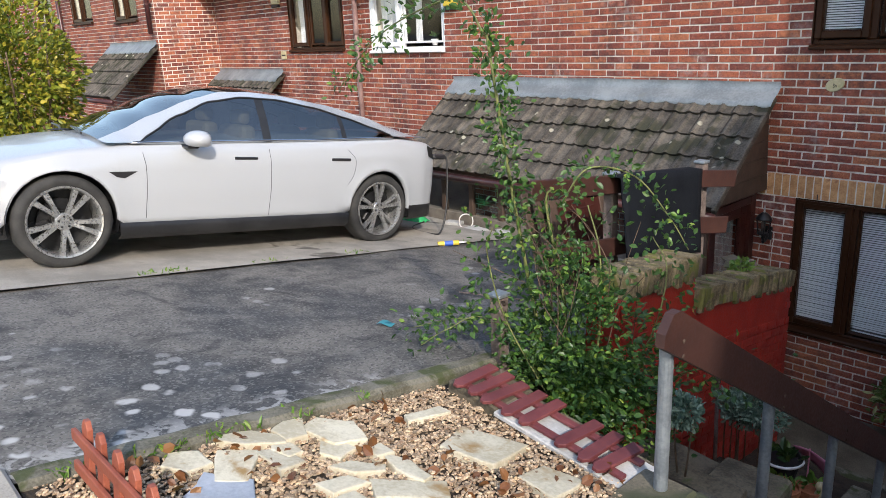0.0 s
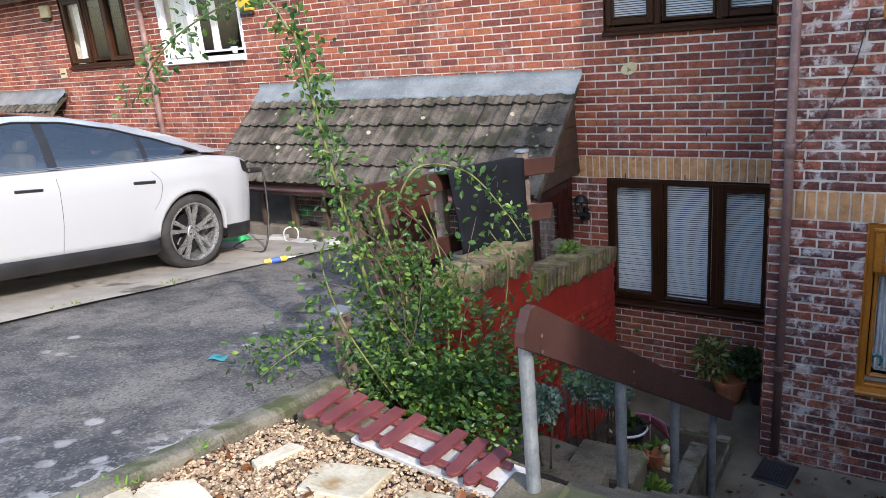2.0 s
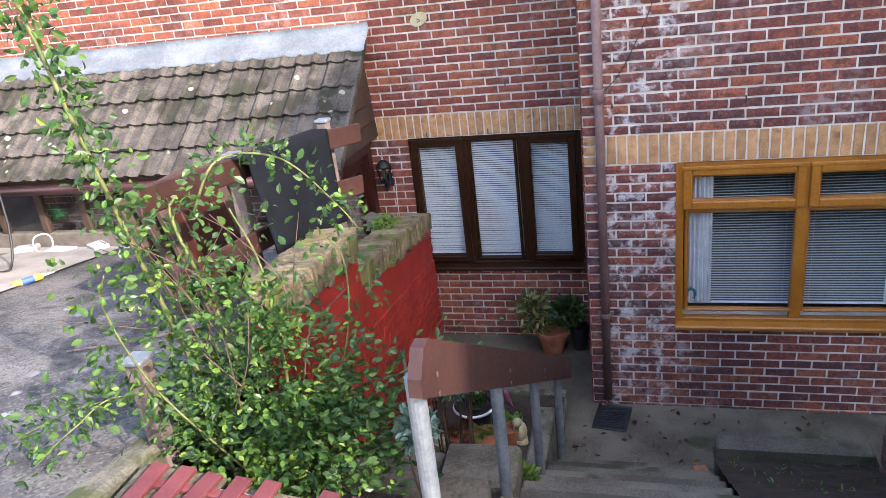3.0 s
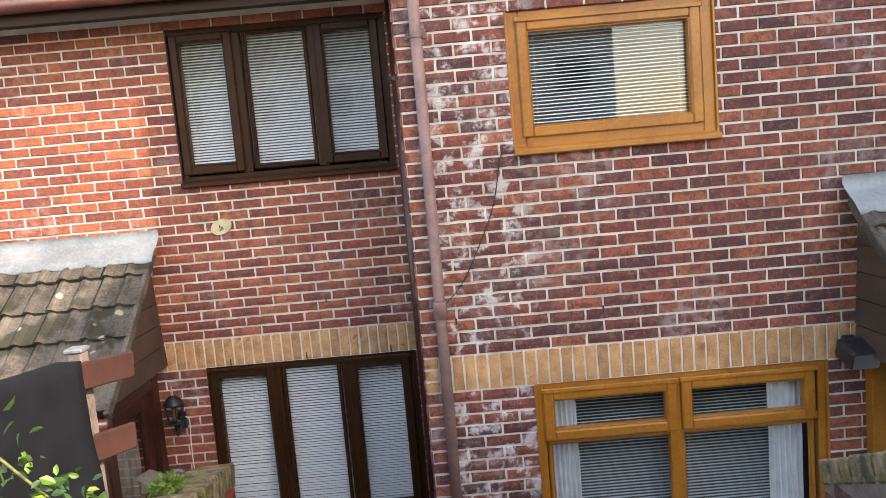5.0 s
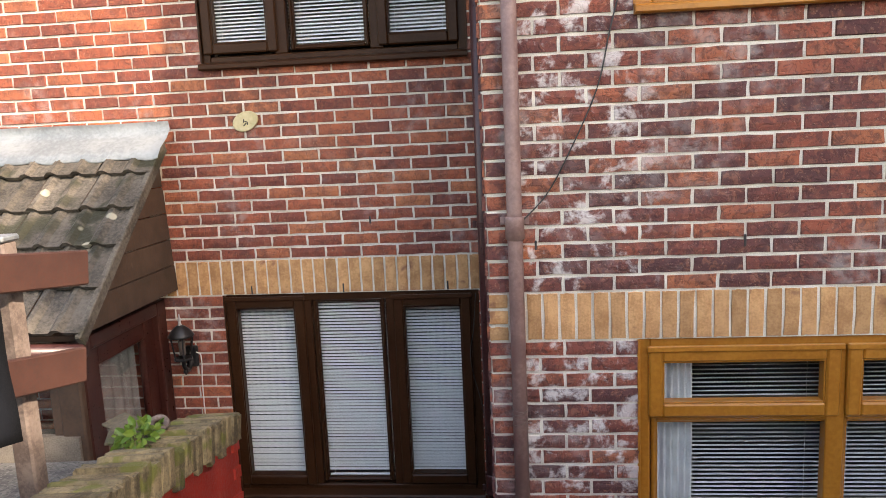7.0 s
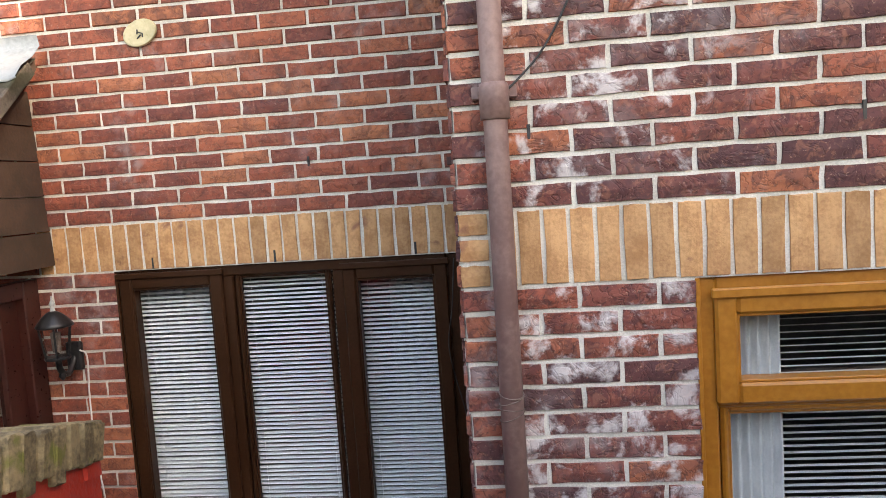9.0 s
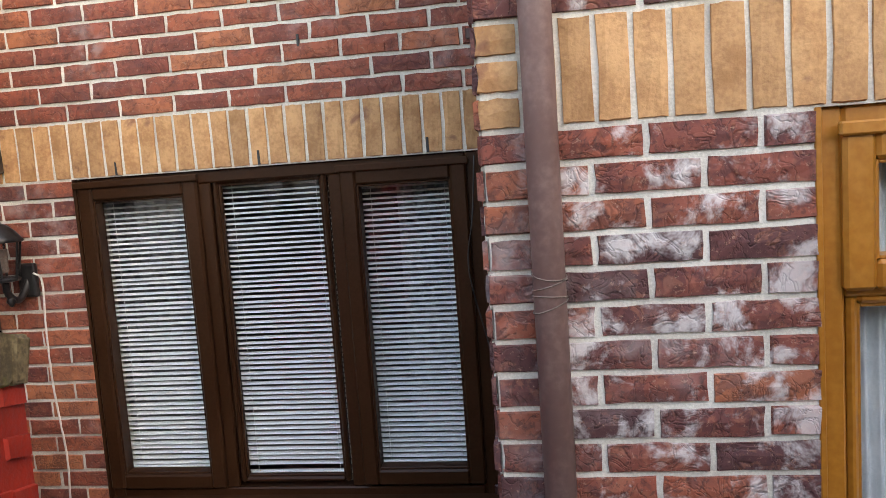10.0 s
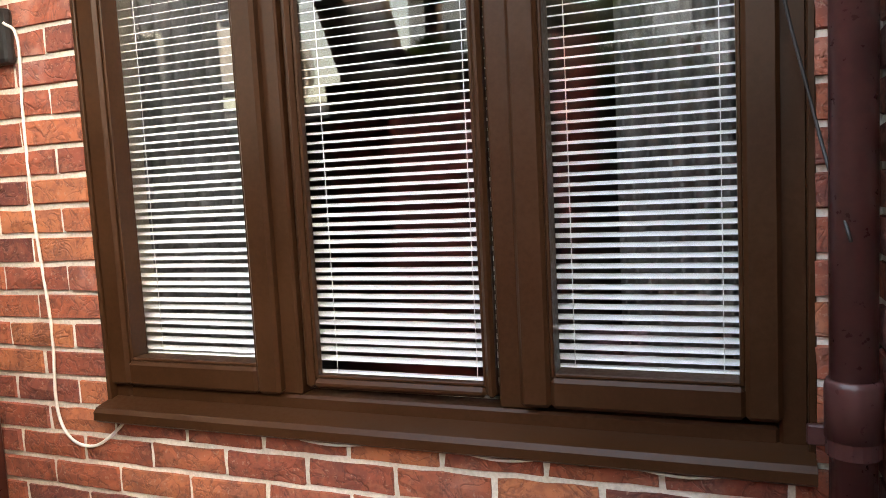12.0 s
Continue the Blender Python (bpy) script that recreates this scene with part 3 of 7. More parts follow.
def bank_z(x, y):
    pts = [(-4.95, 2.05), (-4.6, 1.88), (-4.0, 1.42), (-3.62, 1.30), (-3.50, 0.80), (-2.9, 0.62), (-2.3, 0.56), (-2.0, 0.30), (-1.2, 0.14)]
    for (a, p), (b, q) in zip(pts, pts[1:]):
        if y <= b:
            t = min(1, max(0, (y - a) / (b - a)))
            return p + (q - p) * t
    return 0.14


sheet("planted_bank", steps_of(-1.43, -0.22, 26), steps_of(-4.95, -1.22, 70), bank_z, M["soil"], "sloping bank of dark soil beside the steps", "flower bed", 0.03, 5.0)

# steps and the landing above them
for k in range(11):
    y1 = -2.10 - 0.277 * k
    bm = bmesh.new()
    block(bm, (-0.20, y1 - 0.36, 0.19 * k - 0.12), (0.88, y1, 0.19 * (k + 1)), 0.012)
    tagged(finish("stair_step", bm, M["wet_concrete"]), "damp worn concrete garden step", "step", group="garden steps", kind="structure")
sheet("landing", steps_of(-0.20, 1.87, 16), steps_of(-7.25, -5.15, 16), lambda x, y: 2.10 - 0.18 * (y + 5.15), M["concrete"], "worn concrete path at the head of the steps", "path", 0.006, 2.0)


def side_z(x, y):
    return 0.36 + max(0.0, -2.25 - y) * 0.61


sheet("side_bed", steps_of(0.88, 1.90, 14), steps_of(-5.2, -2.12, 30), side_z, M["soil"], "weedy sloping bed beside the steps", "flower bed", 0.03, 6.0)
bm = bmesh.new()
block(bm, (0.90, -2.22, -0.05), (1.87, -2.06, 0.45), 0.015)
tagged(finish("side_bed_kerb", bm, M["wet_concrete"]), "low damp concrete kerb of the side bed", "kerb", kind="structure")
bm = bmesh.new()
block(bm, (-0.34, -2.90, -0.05), (-0.203, -2.05, 0.60), 0.015)
block(bm, (-0.34, -2.05, -0.05), (-0.203, -1.16, 0.16), 0.015)
block(bm, (-1.36, -1.30, -0.05), (-0.34, -1.16, 0.16), 0.015)
tagged(finish("bed_kerb", bm, M["moss_concrete"]), "mossy concrete kerb of the lower flower bed", "kerb", kind="structure")

# kerb between driveway and gravel bed, and kerb towards the street
bm = bmesh.new()
n = 30
for a in range(n):
    y0, y1 = -6.86 + 2.32 * a / n, -6.86 + 2.32 * (a + 1) / n
    rows = []
    for y in (y0, y1):
        zt = drive_z(-1.45, y) + 0.012 + 0.008 * noise.noise((0, y * 7, 0))
        w = 0.012 * noise.noise((3, y * 5, 0))
        rows.append([(-1.50, y, zt - 0.1), (-1.50 + w, y, zt - 0.004), (-1.48 + w, y, zt), (-1.41 + w, y, zt - 0.002), (-1.385 + w, y, zt - 0.02), (-1.375 + w, y, zt - 0.30)])
    grid_mesh(bm, rows)
bmesh.ops.remove_doubles(bm, verts=bm.verts, dist=1e-4)
tagged(finish("driveway_kerb", bm, M["moss_concrete"]), "mossy concrete kerb along the driveway", "kerb", kind="structure")
bm = bmesh.new()
for a in range(4):
    block(bm, (-1.55 + 0.36 * a, -6.99, 2.2), (-1.20 + 0.36 * a, -6.87, bed_z(-1.2 + 0.36 * a, -6.9) + 0.02), 0.012)
tagged(finish("front_kerb", bm, M["concrete"]), "grey concrete edging kerb by the street", "kerb", kind="structure")

# eaves and roofs
bm = bmesh.new()
block(bm, (-13.5, -0.34, 4.80), (0.0, 0.3, 4.84))
block(bm, (-13.5, -0.36, 4.74), (0.0, -0.34, 4.92))
tagged(finish("trim_eaves", bm, M["brown_upvc"]), "brown eaves board under the roof edge", "trim", kind="structure")
bm = bmesh.new()
tube(bm, [(-13.5, -0.42, 4.86), (0.0, -0.42, 4.86)], 0.055, 10)
tagged(finish("trim_gutter", bm, M["pipe_dark"], smooth=True), "dark brown eaves gutter", "gutter", kind="structure")
# roof_forward is lifted with its wall, unseen, to keep that shadow edge
for nm, x0, x1, y0, z0 in (("roof_recessed", -13.5, 0.0, -0.40, 4.90), ("roof_forward", 0.0, 7.0, -1.24, 5.95), ("roof_far", -26, -13.5, -1.65, 6.08)):
    bm = bmesh.new()
    grid_mesh(bm, [[(x0, y0, z0), (x1, y0, z0)], [(x0, y0 + 4.5, z0 + 2.6), (x1, y0 + 4.5, z0 + 2.6)], [(x0, y0 + 9, z0), (x1, y0 + 9, z0)]])
    grid_mesh(bm, [[(x0, y0 + 0.02, z0 - 0.05), (x1, y0 + 0.02, z0 - 0.05)], [(x0, y0 + 9, z0 - 0.05), (x1, y0 + 9, z0 - 0.05)]])
    tagged(finish(nm, bm, M["tile"]), "tiled house roof", "roof", kind="structure")
# room shells behind the openings, their gloom painted with the dark grey
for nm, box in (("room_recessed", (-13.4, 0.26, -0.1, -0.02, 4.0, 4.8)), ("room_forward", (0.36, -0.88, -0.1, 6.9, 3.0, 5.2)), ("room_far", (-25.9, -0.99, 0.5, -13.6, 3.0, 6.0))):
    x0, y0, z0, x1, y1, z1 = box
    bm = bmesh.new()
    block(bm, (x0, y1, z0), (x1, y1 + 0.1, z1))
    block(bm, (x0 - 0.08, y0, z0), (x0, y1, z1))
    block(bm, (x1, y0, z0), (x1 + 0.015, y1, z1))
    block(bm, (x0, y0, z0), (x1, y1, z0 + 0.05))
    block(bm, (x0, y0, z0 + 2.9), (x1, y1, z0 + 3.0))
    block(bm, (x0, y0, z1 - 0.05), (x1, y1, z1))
    tagged(finish(nm, bm, M["room"]), "room shell behind the windows, coloured dark to look unlit", "room", kind="structure")


# ---- windows ----
def window(name, op, face, frame_mat, lights, label, sill=0.055, set_back=0.018, sill_mat=None, fb=0.05):
    """op: opening (u0, u1, z0, z1). lights: (u0, u1, z0, z1, opens) of the glass."""
    root = thing(name, label, "window", kind="structure", m=face)
    u0, u1, z0, z1 = op
    bm = bmesh.new()
    d0, d1 = set_back, set_back + 0.07
    zb = z0 + 0.05 + (fb - 0.05) * 1.2
    for a, b in (((u0, d0, z0), (u0 + fb, d1, z1)), ((u1 - fb, d0, z0), (u1, d1, z1)), ((u0 + fb, d0, z1 - fb), (u1 - fb, d1, z1)), ((u0 + fb, d0, z0), (u1 - fb, d1, zb))):
        block(bm, a, b, 0.006)
    part("window_frame", bm, frame_mat, root)
    for a, b in ((u0 - 0.009, u0 + 0.004), (u1 - 0.004, u1 + 0.009)):
        bm = bmesh.new()
        block(bm, (a, -0.0035, z0 + 0.012), (b, d0 + 0.004, z1), 0.002)
        part("sealant_bead", bm, frame_mat, root)
    order = sorted({(l[0], l[1]) for l in lights})
    bm = bmesh.new()
    mids = []
    for (a, b), (c, d) in zip(order, order[1:]):
        if c > b:
            m_ = (b + c) / 2
            mids.append(m_)
            block(bm, (m_ - 0.04, d0 + 0.003, zb), (m_ + 0.04, d1 - 0.003, z1 - 0.05), 0.005)
    rails = sorted({(l[2], l[3]) for l in lights})
    if len(rails) > 1 and rails[1][0] > rails[0][1]:
        m_ = (rails[0][1] + rails[1][0]) / 2
        cells = [u0 + 0.05] + mids + [u1 - 0.05]
        for a, b in zip(cells, cells[1:]):
            block(bm, (a + (0.04 if a in mids else 0), d0 + 0.004, m_ - 0.03), (b - (0.04 if b in mids else 0), d1 - 0.004, m_ + 0.03), 0.005)
    if bm.verts:
        part("mullion", bm, frame_mat, root)
    else:
        bm.free()
    for a, b, c, d, opens in lights:
        bm = bmesh.new()
        w = 0.062 if opens else 0.022
        f0, f1 = (d0 - 0.022, d0 + 0.045) if opens else (d0 + 0.012, d0 + 0.045)
        for lo, hi in (((a - w, f0, c - w), (a, f1, d + w)), ((b, f0, c - w), (b + w, f1, d + w)), ((a, f0, d), (b, f1, d + w)), ((a, f0, c - w), (b, f1, c))):
            block(bm, lo, hi, 0.008)
        bead = 0.008
        for lo, hi in (((a, f0 + 0.012, c), (a + bead, f1, d)), ((b - bead, f0 + 0.012, c), (b, f1, d)), ((a + bead, f0 + 0.012, d - bead), (b - bead, f1, d)), ((a + bead, f0 + 0.012, c), (b - bead, f1, c + bead))):
            block(bm, lo, hi, 0.002)
        sash = part("casement" if opens else "fixed_light", bm, frame_mat, root)
        if opens:
            bm = bmesh.new()
            block(bm, (a - w - 0.01, f0 - 0.012, d + w - 0.012), (b + w + 0.01, f0 + 0.005, d + w + 0.016), 0.004)
            part("drip_bar", bm, frame_mat, sash)
        bm = bmesh.new()
        bm.faces.new([bm.verts.new(p) for p in ((a - 0.004, d0 + 0.038, c - 0.004), (b + 0.004, d0 + 0.038, c - 0.004), (b + 0.004, d0 + 0.038, d + 0.004), (a - 0.004, d0 + 0.038, d + 0.004))])
        pane = part("pane", bm, M["glass"], sash)
        pane.visible_shadow = False
    bm = bmesh.new()
    pts = [(-sill, z0 - 0.024), (-sill, z0 - 0.004), (-sill + 0.010, z0 + 0.006), (d0 + 0.02, z0 + 0.024), (d0 + 0.02, z0 - 0.03), (-sill + 0.012, z0 - 0.032)]
    rows = [[(u, p, z) for p, z in pts] for u in (u0 - 0.005, u1 + 0.005)]
    vs = grid_mesh(bm, rows, True)
    bm.faces.new(vs[0])
    bm.faces.new(vs[1][::-1])
    part("window_sill", bm, sill_mat or frame_mat, root)
    return root


def blind(u0, u1, z0, z1, face, depth, tilt, single, label="white venetian blind, slats half open"):
    root = thing("venetian_blind", label, "blind", group="window blinds", m=face)
    bm = bmesh.new()
    block(bm, (u0, depth - 0.014, z1 - 0.03), (u1, depth + 0.014, z1), 0.003)
    part("headrail", bm, M["slat"], root)
    pitch = 0.0212
    n_ = int((z1 - z0 - 0.05) / pitch)

    def slat(bm, z):
        c, s = math.cos(radians(tilt)) * 0.0125, math.sin(radians(tilt)) * 0.0125
        prof = [(-c, -s), (-c * 0.4, -s * 0.4 + 0.0012), (c * 0.4, s * 0.4 + 0.0012), (c, s)]
        grid_mesh(bm, [[(u, depth + p, z + q) for p, q in prof] for u in (u0 + 0.004, u1 - 0.004)])

    if single:
        bm = bmesh.new()
        slat(bm, 0)
        first = None
        for k in range(n_):
            if first is None:
                first = ob = part("slat", bm, M["slat"], root)
            else:
                ob = new("slat", first.data)
                ob.parent = root
            ob.location = (0, 0, z1 - 0.045 - pitch * k)
            ob.rotation_euler = (0, 0.0016 * random.uniform(-1, 1), 0)
    else:
        bm = bmesh.new()
        for k in range(n_):
            slat(bm, z1 - 0.045 - pitch * k)
        tagged(part("slats", bm, M["slat"], root), kind="stuff")
    for u in (u0 + 0.09, u1 - 0.09):
        bm = bmesh.new()
        cyl(bm, (u, depth - 0.013, z0), (u, depth - 0.013, z1 - 0.03), 0.0009, seg=5)
        part("ladder_cord", bm, M["slat"], root)
    bm = bmesh.new()
    block(bm, (u0 + 0.003, depth - 0.011, z0), (u1 - 0.003, depth + 0.011, z0 + 0.014), 0.003)
    part("bottom_rail", bm, M["slat"], root)
    return root


DARK = [(-1.652, -1.268, 0.916, 2.05, True), (-1.136, -0.718, 0.887, 2.082, False), (-0.572, -0.212, 0.925, 2.043, True)]
window("window_1", LW, FACE_A, M["brown_upvc"], DARK, "dark brown plastic window with three tall lights")
UPPER = [(-1.645, -1.305, 3.69, 4.60, True), (-1.15, -0.715, 3.655, 4.63, False), (-0.575, -0.22, 3.69, 4.60, True)]
window("window_2", UW, FACE_A, M["brown_upvc"], UPPER, "upper dark brown window with three lights and drawn blinds")
OAK = [(0.785, 1.495, 1.83, 2.03, True), (1.648, 2.36, 1.83, 2.03, True), (0.76, 1.535, 0.925, 1.735, False), (1.60, 2.40, 0.925, 1.735, False)]
window("window_3", OW, FACE_B, M["oak_upvc"], OAK, "golden oak window with two toplights over fixed panes", 0.05)
window("window_4", UO, FACE_B, M["oak_upvc"], [(0.785, 1.745, 3.72, 4.28, True)], "upper golden oak window with a drawn blind", 0.05, fb=0.075)
window("window_5", WW, FACE_A, M["white_upvc"], [(-8.25, -7.72, 3.72, 4.62, True), (-7.55, -6.76, 3.72, 4.62, False)], "white plastic window, one casement ajar", 0.06)
window("window_6", BW, FACE_A, M["brown_upvc"], [(-10.60, -10.20, 3.76, 4.60, True), (-10.05, -9.70, 3.74, 4.62, False), (-9.55, -9.16, 3.76, 4.60, True)], "dark brown window with three lights and net curtains")
for op in CWS:
    m_ = (op[0] + op[1]) / 2
    window("window_7", op, FACE_C, M["brown_upvc"], [(op[0] + 0.1, m_ - 0.08, op[2] + 0.1, op[3] - 0.1, True), (m_ + 0.08, op[1] - 0.1, op[2] + 0.1, op[3] - 0.1, False)], "far brown window with two lights")
for a, b, c, d, o in DARK:
    blind(a - 0.055, b + 0.055, c - 0.01, d + 0.03, FACE_A, 0.100, 18, True)
for a, b, c, d, o in UPPER:
    blind(a - 0.055, b + 0.055, c - 0.01, d + 0.03, FACE_A, 0.100, 32, False)
for a, b, c, d in ((0.78, 1.57, 0.90, 2.06), (1.58, 2.40, 0.90, 2.06)):
    blind(a, b, c, d, FACE_B, 0.19, -4, False, "white venetian blind, slats open to a dark room")
blind(0.74, 1.79, 3.70, 4.30, FACE_B, 0.103, 20, False)


def curtain(u0, u1, z0, z1, face, depth, mat, label, waves=7):
    bm = bmesh.new()
    rows = []
    for z in steps_of(z0, z1, 10):
        rows.append([(u, depth + 0.02 * math.sin((u - u0) / (u1 - u0) * waves * math.tau) * (1 - 0.3 * (z - z0) / (z1 - z0)) + 0.004 * math.sin(z * 9 + u * 30), z) for u in steps_of(u0, u1, waves * 8)])
    grid_mesh(bm, rows)
    ob = tagged(finish("curtain", bm, mat, smooth=True), label, "curtain", group="window curtains")
    ob.matrix_basis = face
    return ob


curtain(0.76, 0.95, 0.93, 2.05, FACE_B, 0.15, M["lace"], "white net curtain gathered at the window edge", 6)
curtain(2.18, 2.40, 0.93, 2.05, FACE_B, 0.15, M["lace"], "white net curtain gathered at the window edge", 6)
curtain(-1.70, -1.25, 0.90, 2.08, FACE_A, 0.17, M["dim_net"], "net curtain toned dark grey for the dimness behind the lower blind", 9)
curtain(-0.45, -0.17, 0.90, 2.08, FACE_A, 0.17, M["dim_net"], "net curtain drawn aside, toned dark grey for the dimness behind the blind", 6)
curtain(-10.6, -10.25, 3.7, 4.65, FACE_A, 0.16, M["lace"], "white net curtain in the brown window", 6)
curtain(-8.25, -7.9, 3.7, 4.65, FACE_A, 0.16, M["lace"], "white net curtain in the white window", 6)
curtain(-7.45, -7.3, 3.7, 4.65, FACE_A, 0.16, M["lace"], "narrow white net curtain in the white window", 4)


# ---- pipes ----
def downpipe(pts, r, mat, label, clips=(), joint=()):
    root = thing("downpipe", label, "drainpipe", at=pts[0])
    o = Vector(pts[0])
    bm = bmesh.new()
    tube(bm, [Vector(p) - o for p in pts], r, 18)
    part("pipe", bm, mat, root, smooth=True)
    for z in joint:
        bm = bmesh.new()
        lathe(bm, [(r + 0.001, -0.05), (r + 0.008, -0.048), (r + 0.008, 0.04), (r + 0.005, 0.05), (r + 0.001, 0.052)], 18)
        s = part("socket", bm, mat, root, smooth=True)
        s.location = (0, 0, z - o.z)
    for z in clips:
        bm = bmesh.new()
        lathe(bm, [(r + 0.001, -0.018), (r + 0.006, -0.016), (r + 0.006, 0.016), (r + 0.001, 0.018)], 18)
        block(bm, (-r - 0.03, r - 0.005, -0.018), (r + 0.03, r + 0.012, 0.018), 0.003)
        s = part("pipe_clip", bm, mat, root)
        s.location = (0, 0, z - o.z)
    return root


corner_pipe = downpipe([(0.135, -1.192, 5.1), (0.135, -1.192, 0.10)], 0.034, M["pipe_mauve"], "faded mauve plastic downpipe on a brick corner", (2.70, 0.9, 4.3), (2.67,))
downpipe([(-0.05, -0.075, 4.8), (-0.05, -0.075, 0.05)], 0.036, M["pipe_dark"], "dark brown downpipe in the corner of two walls", (2.55, 0.86, 4.2), (0.92,))
downpipe([(-8.62, -0.075, 4.8), (-8.62, -0.075, 1.2)], 0.04, M["pipe_mauve"], "brown downpipe on the red brick wall", (3.2, 4.3), (3.9,))
downpipe([(-19.1, -1.33, 6.0), (-19.1, -1.33, 1.6)], 0.045, M["pipe_dark"], "dark brown downpipe on the far house", (3.8,), ())
downpipe([(-13.62, -1.33, 6.0), (-13.62, -1.33, 4.05)], 0.045, M["pipe_dark"], "dark brown downpipe on the far house corner", (4.6,), ())


# ---- porches with tiled lean-to roofs ----
def lean_to(name, x0, x1, y_wall, z_wall, run, drop, label, lead_label, rows=4):
    """Tiles, lead and verge of a small roof against a wall."""
    root = thing(name, label, "porch roof", at=(x0, y_wall, z_wall))
    L = math.hypot(run, drop)
    tilt = Matrix.Rotation(math.atan2(drop, run), 4, "X")  # local y into the wall and up
    slope = Matrix.Translation((0, -run, -drop)) @ tilt
    bm = bmesh.new()
    block(bm, (0.03, 0.02, -0.05), (x1 - x0 - 0.03, L, -0.005), m=slope)
    part("roof_deck", bm, M["clad"], root)
    # one tile: two rolls across, wavy nose
    w, gauge = 0.30, (L - 0.10) / rows
    bm = bmesh.new()
    top, low = [], []
    for v, lift in ((0.0, 0.046), (gauge + 0.06, 0.006)):
        top.append([(u, v, lift + 0.027 * max(0.0, math.sin((u / w) * 2 * math.tau)) ** 1.2 - 0.004) for u in steps_of(0, w - 0.004, 12)])
    a, b = top
    vs = grid_mesh(bm, [[(x, y + 0.004, z - 0.026) for x, y, z in a], a, b])
    tile_me = finish("roof_tile", bm, M["tile"], root, smooth=False)
    first = True
    n_ = int((x1 - x0) / w)
    w2 = (x1 - x0) / n_
    for r in range(rows):
        for c in range(n_):
            ob = tile_me if first else new("roof_tile", tile_me.data)
            first = False
            ob.parent = root
            ob.matrix_basis = slope @ Matrix.Translation((c * w2 + random.uniform(-0.003, 0.003), r * gauge + random.uniform(-0.006, 0.006), random.uniform(0, 0.005))) @ Matrix.Rotation(random.uniform(-0.008, 0.008), 4, "Z") @ Matrix.Diagonal((w2 / w, 1, 1, 1))
    # dressed lead along the wall, its lower edge following the rolls
    bm = bmesh.new()
    xs = steps_of(-0.03, x1 - x0 + 0.03, int((x1 - x0) * 24))
    rowsg = []
    for k, (v, lift) in enumerate(((L + 0.0, 0.10), (L - 0.02, 0.055), (L - 0.10, 0.05), (L - 0.2, 0.055), (L - 0.27, 0.046), (L - 0.272, 0.036))):
        wob = 0.012 if k < 2 else 0.006
        rowsg.append([slope @ Vector((x, v + (0.008 * math.sin(x * 21) if k > 3 else 0), lift + wob * noise.noise((x * 2.2, v * 5, 1.7)) + (0.012 * max(0, math.sin(x / w2 * 2 * math.tau)) if k > 2 else 0))) for x in xs])
    grid_mesh(bm, rowsg)
    part("lead_flashing", bm, M["lead"], root, lead_label, smooth=True)
    bm = bmesh.new()
    for x in (0.0, x1 - x0):
        block(bm, (x - 0.022, -0.02, -0.03), (x + 0.012, L - 0.12, 0.036), 0.006, m=slope)
    part("verge", bm, M["tile"], root)
    bm = bmesh.new()
    tube(bm, [slope @ Vector((0, -0.05, -0.045)), slope @ Vector((x1 - x0, -0.05, -0.045))], 0.045, 10)
    part("gutter", bm, M["pipe_dark"], root, smooth=True)
    return root


lean_to("porch_roof", -6.43, -1.97, 0.0, 3.17, 1.14, 0.98, "lean-to porch roof of weathered brown concrete tiles", "grey dressed lead flashing", 5)
lean_to("porch_roof", -16.0, -13.5, -1.25, 3.85, 1.05, 0.95, "far lean-to roof of grey-brown tiles with lead top", "pale lead flashing", 4)
lean_to("porch_roof", -13.5, -11.0, 0.0, 3.25, 1.10, 0.95, "lean-to roof with grey lead flashing behind the car", "grey lead flashing", 4)
lean_to("porch_roof", 2.62, 5.0, -1.14, 3.20, 1.14, 0.98, "lean-to porch roof with grey lead flashing", "grey dressed lead flashing", 5)


def clad_gable(x, y_wall, z_top, z_low, run, slope_, label, toward=1):
    """Horizontal boards closing a lean-to's side, each cut to the roof slope."""
    root = thing("gable_cladding", label, "cladding", at=(x, y_wall, z_low))
    k, z = 0, 0.0
    while z < z_top - z_low - 0.1:
        z1 = min(z + 0.165, z_top - z_low - 0.02)
        far = lambda q: -min(run, max(0.02, (z_top - z_low - q) / slope_))
        bm = bmesh.new()
        poly = [(0, z + 0.006), (0, z1), (far(z1), z1), (far(z + 0.006), z + 0.006)]
        m_ = Matrix(((0, 0, 1, 0), (1, 0, 0, 0), (0, 1, 0, 0), (0, 0, 0, 1)))
        extrude(bm, poly, 0.02 * toward, m_)
        bmesh.ops.recalc_face_normals(bm, faces=bm.faces)
        b = part("board", bm, M["clad"], root)
        b.rotation_euler = (0, -0.05 * toward, 0)
        b.location = (0.012 * toward, 0, 0)
        k, z = k + 1, z1
    return root


clad_gable(-2.05, 0.0, 3.10, 2.18, 1.2, 0.86, "dark brown stained boards on the porch side")
clad_gable(2.70, -1.14, 3.12, 2.18, 1.2, 0.86, "dark red-brown stained boards on the porch side", -1)
# porch below the roof: brick plinth, dark glazing and a side door
bm = bmesh.new()
block(bm, (-6.35, -1.00, -0.1), (-2.15, -0.88, 1.62))
block(bm, (-6.35, -0.98, 2.02), (-2.15, -0.90, 2.16))
block(bm, (-6.35, -0.88, -0.1), (-6.25, -0.0, 2.3))
tagged(finish("porch_wall", bm, M["mortar_dark"]), "dark porch plinth under the lean-to roof", "wall", kind="structure")
porch_glazing = thing("porch_glazing", "dark-framed porch glazing under the eaves", "window", at=(-6.3, -0.94, 1.62))
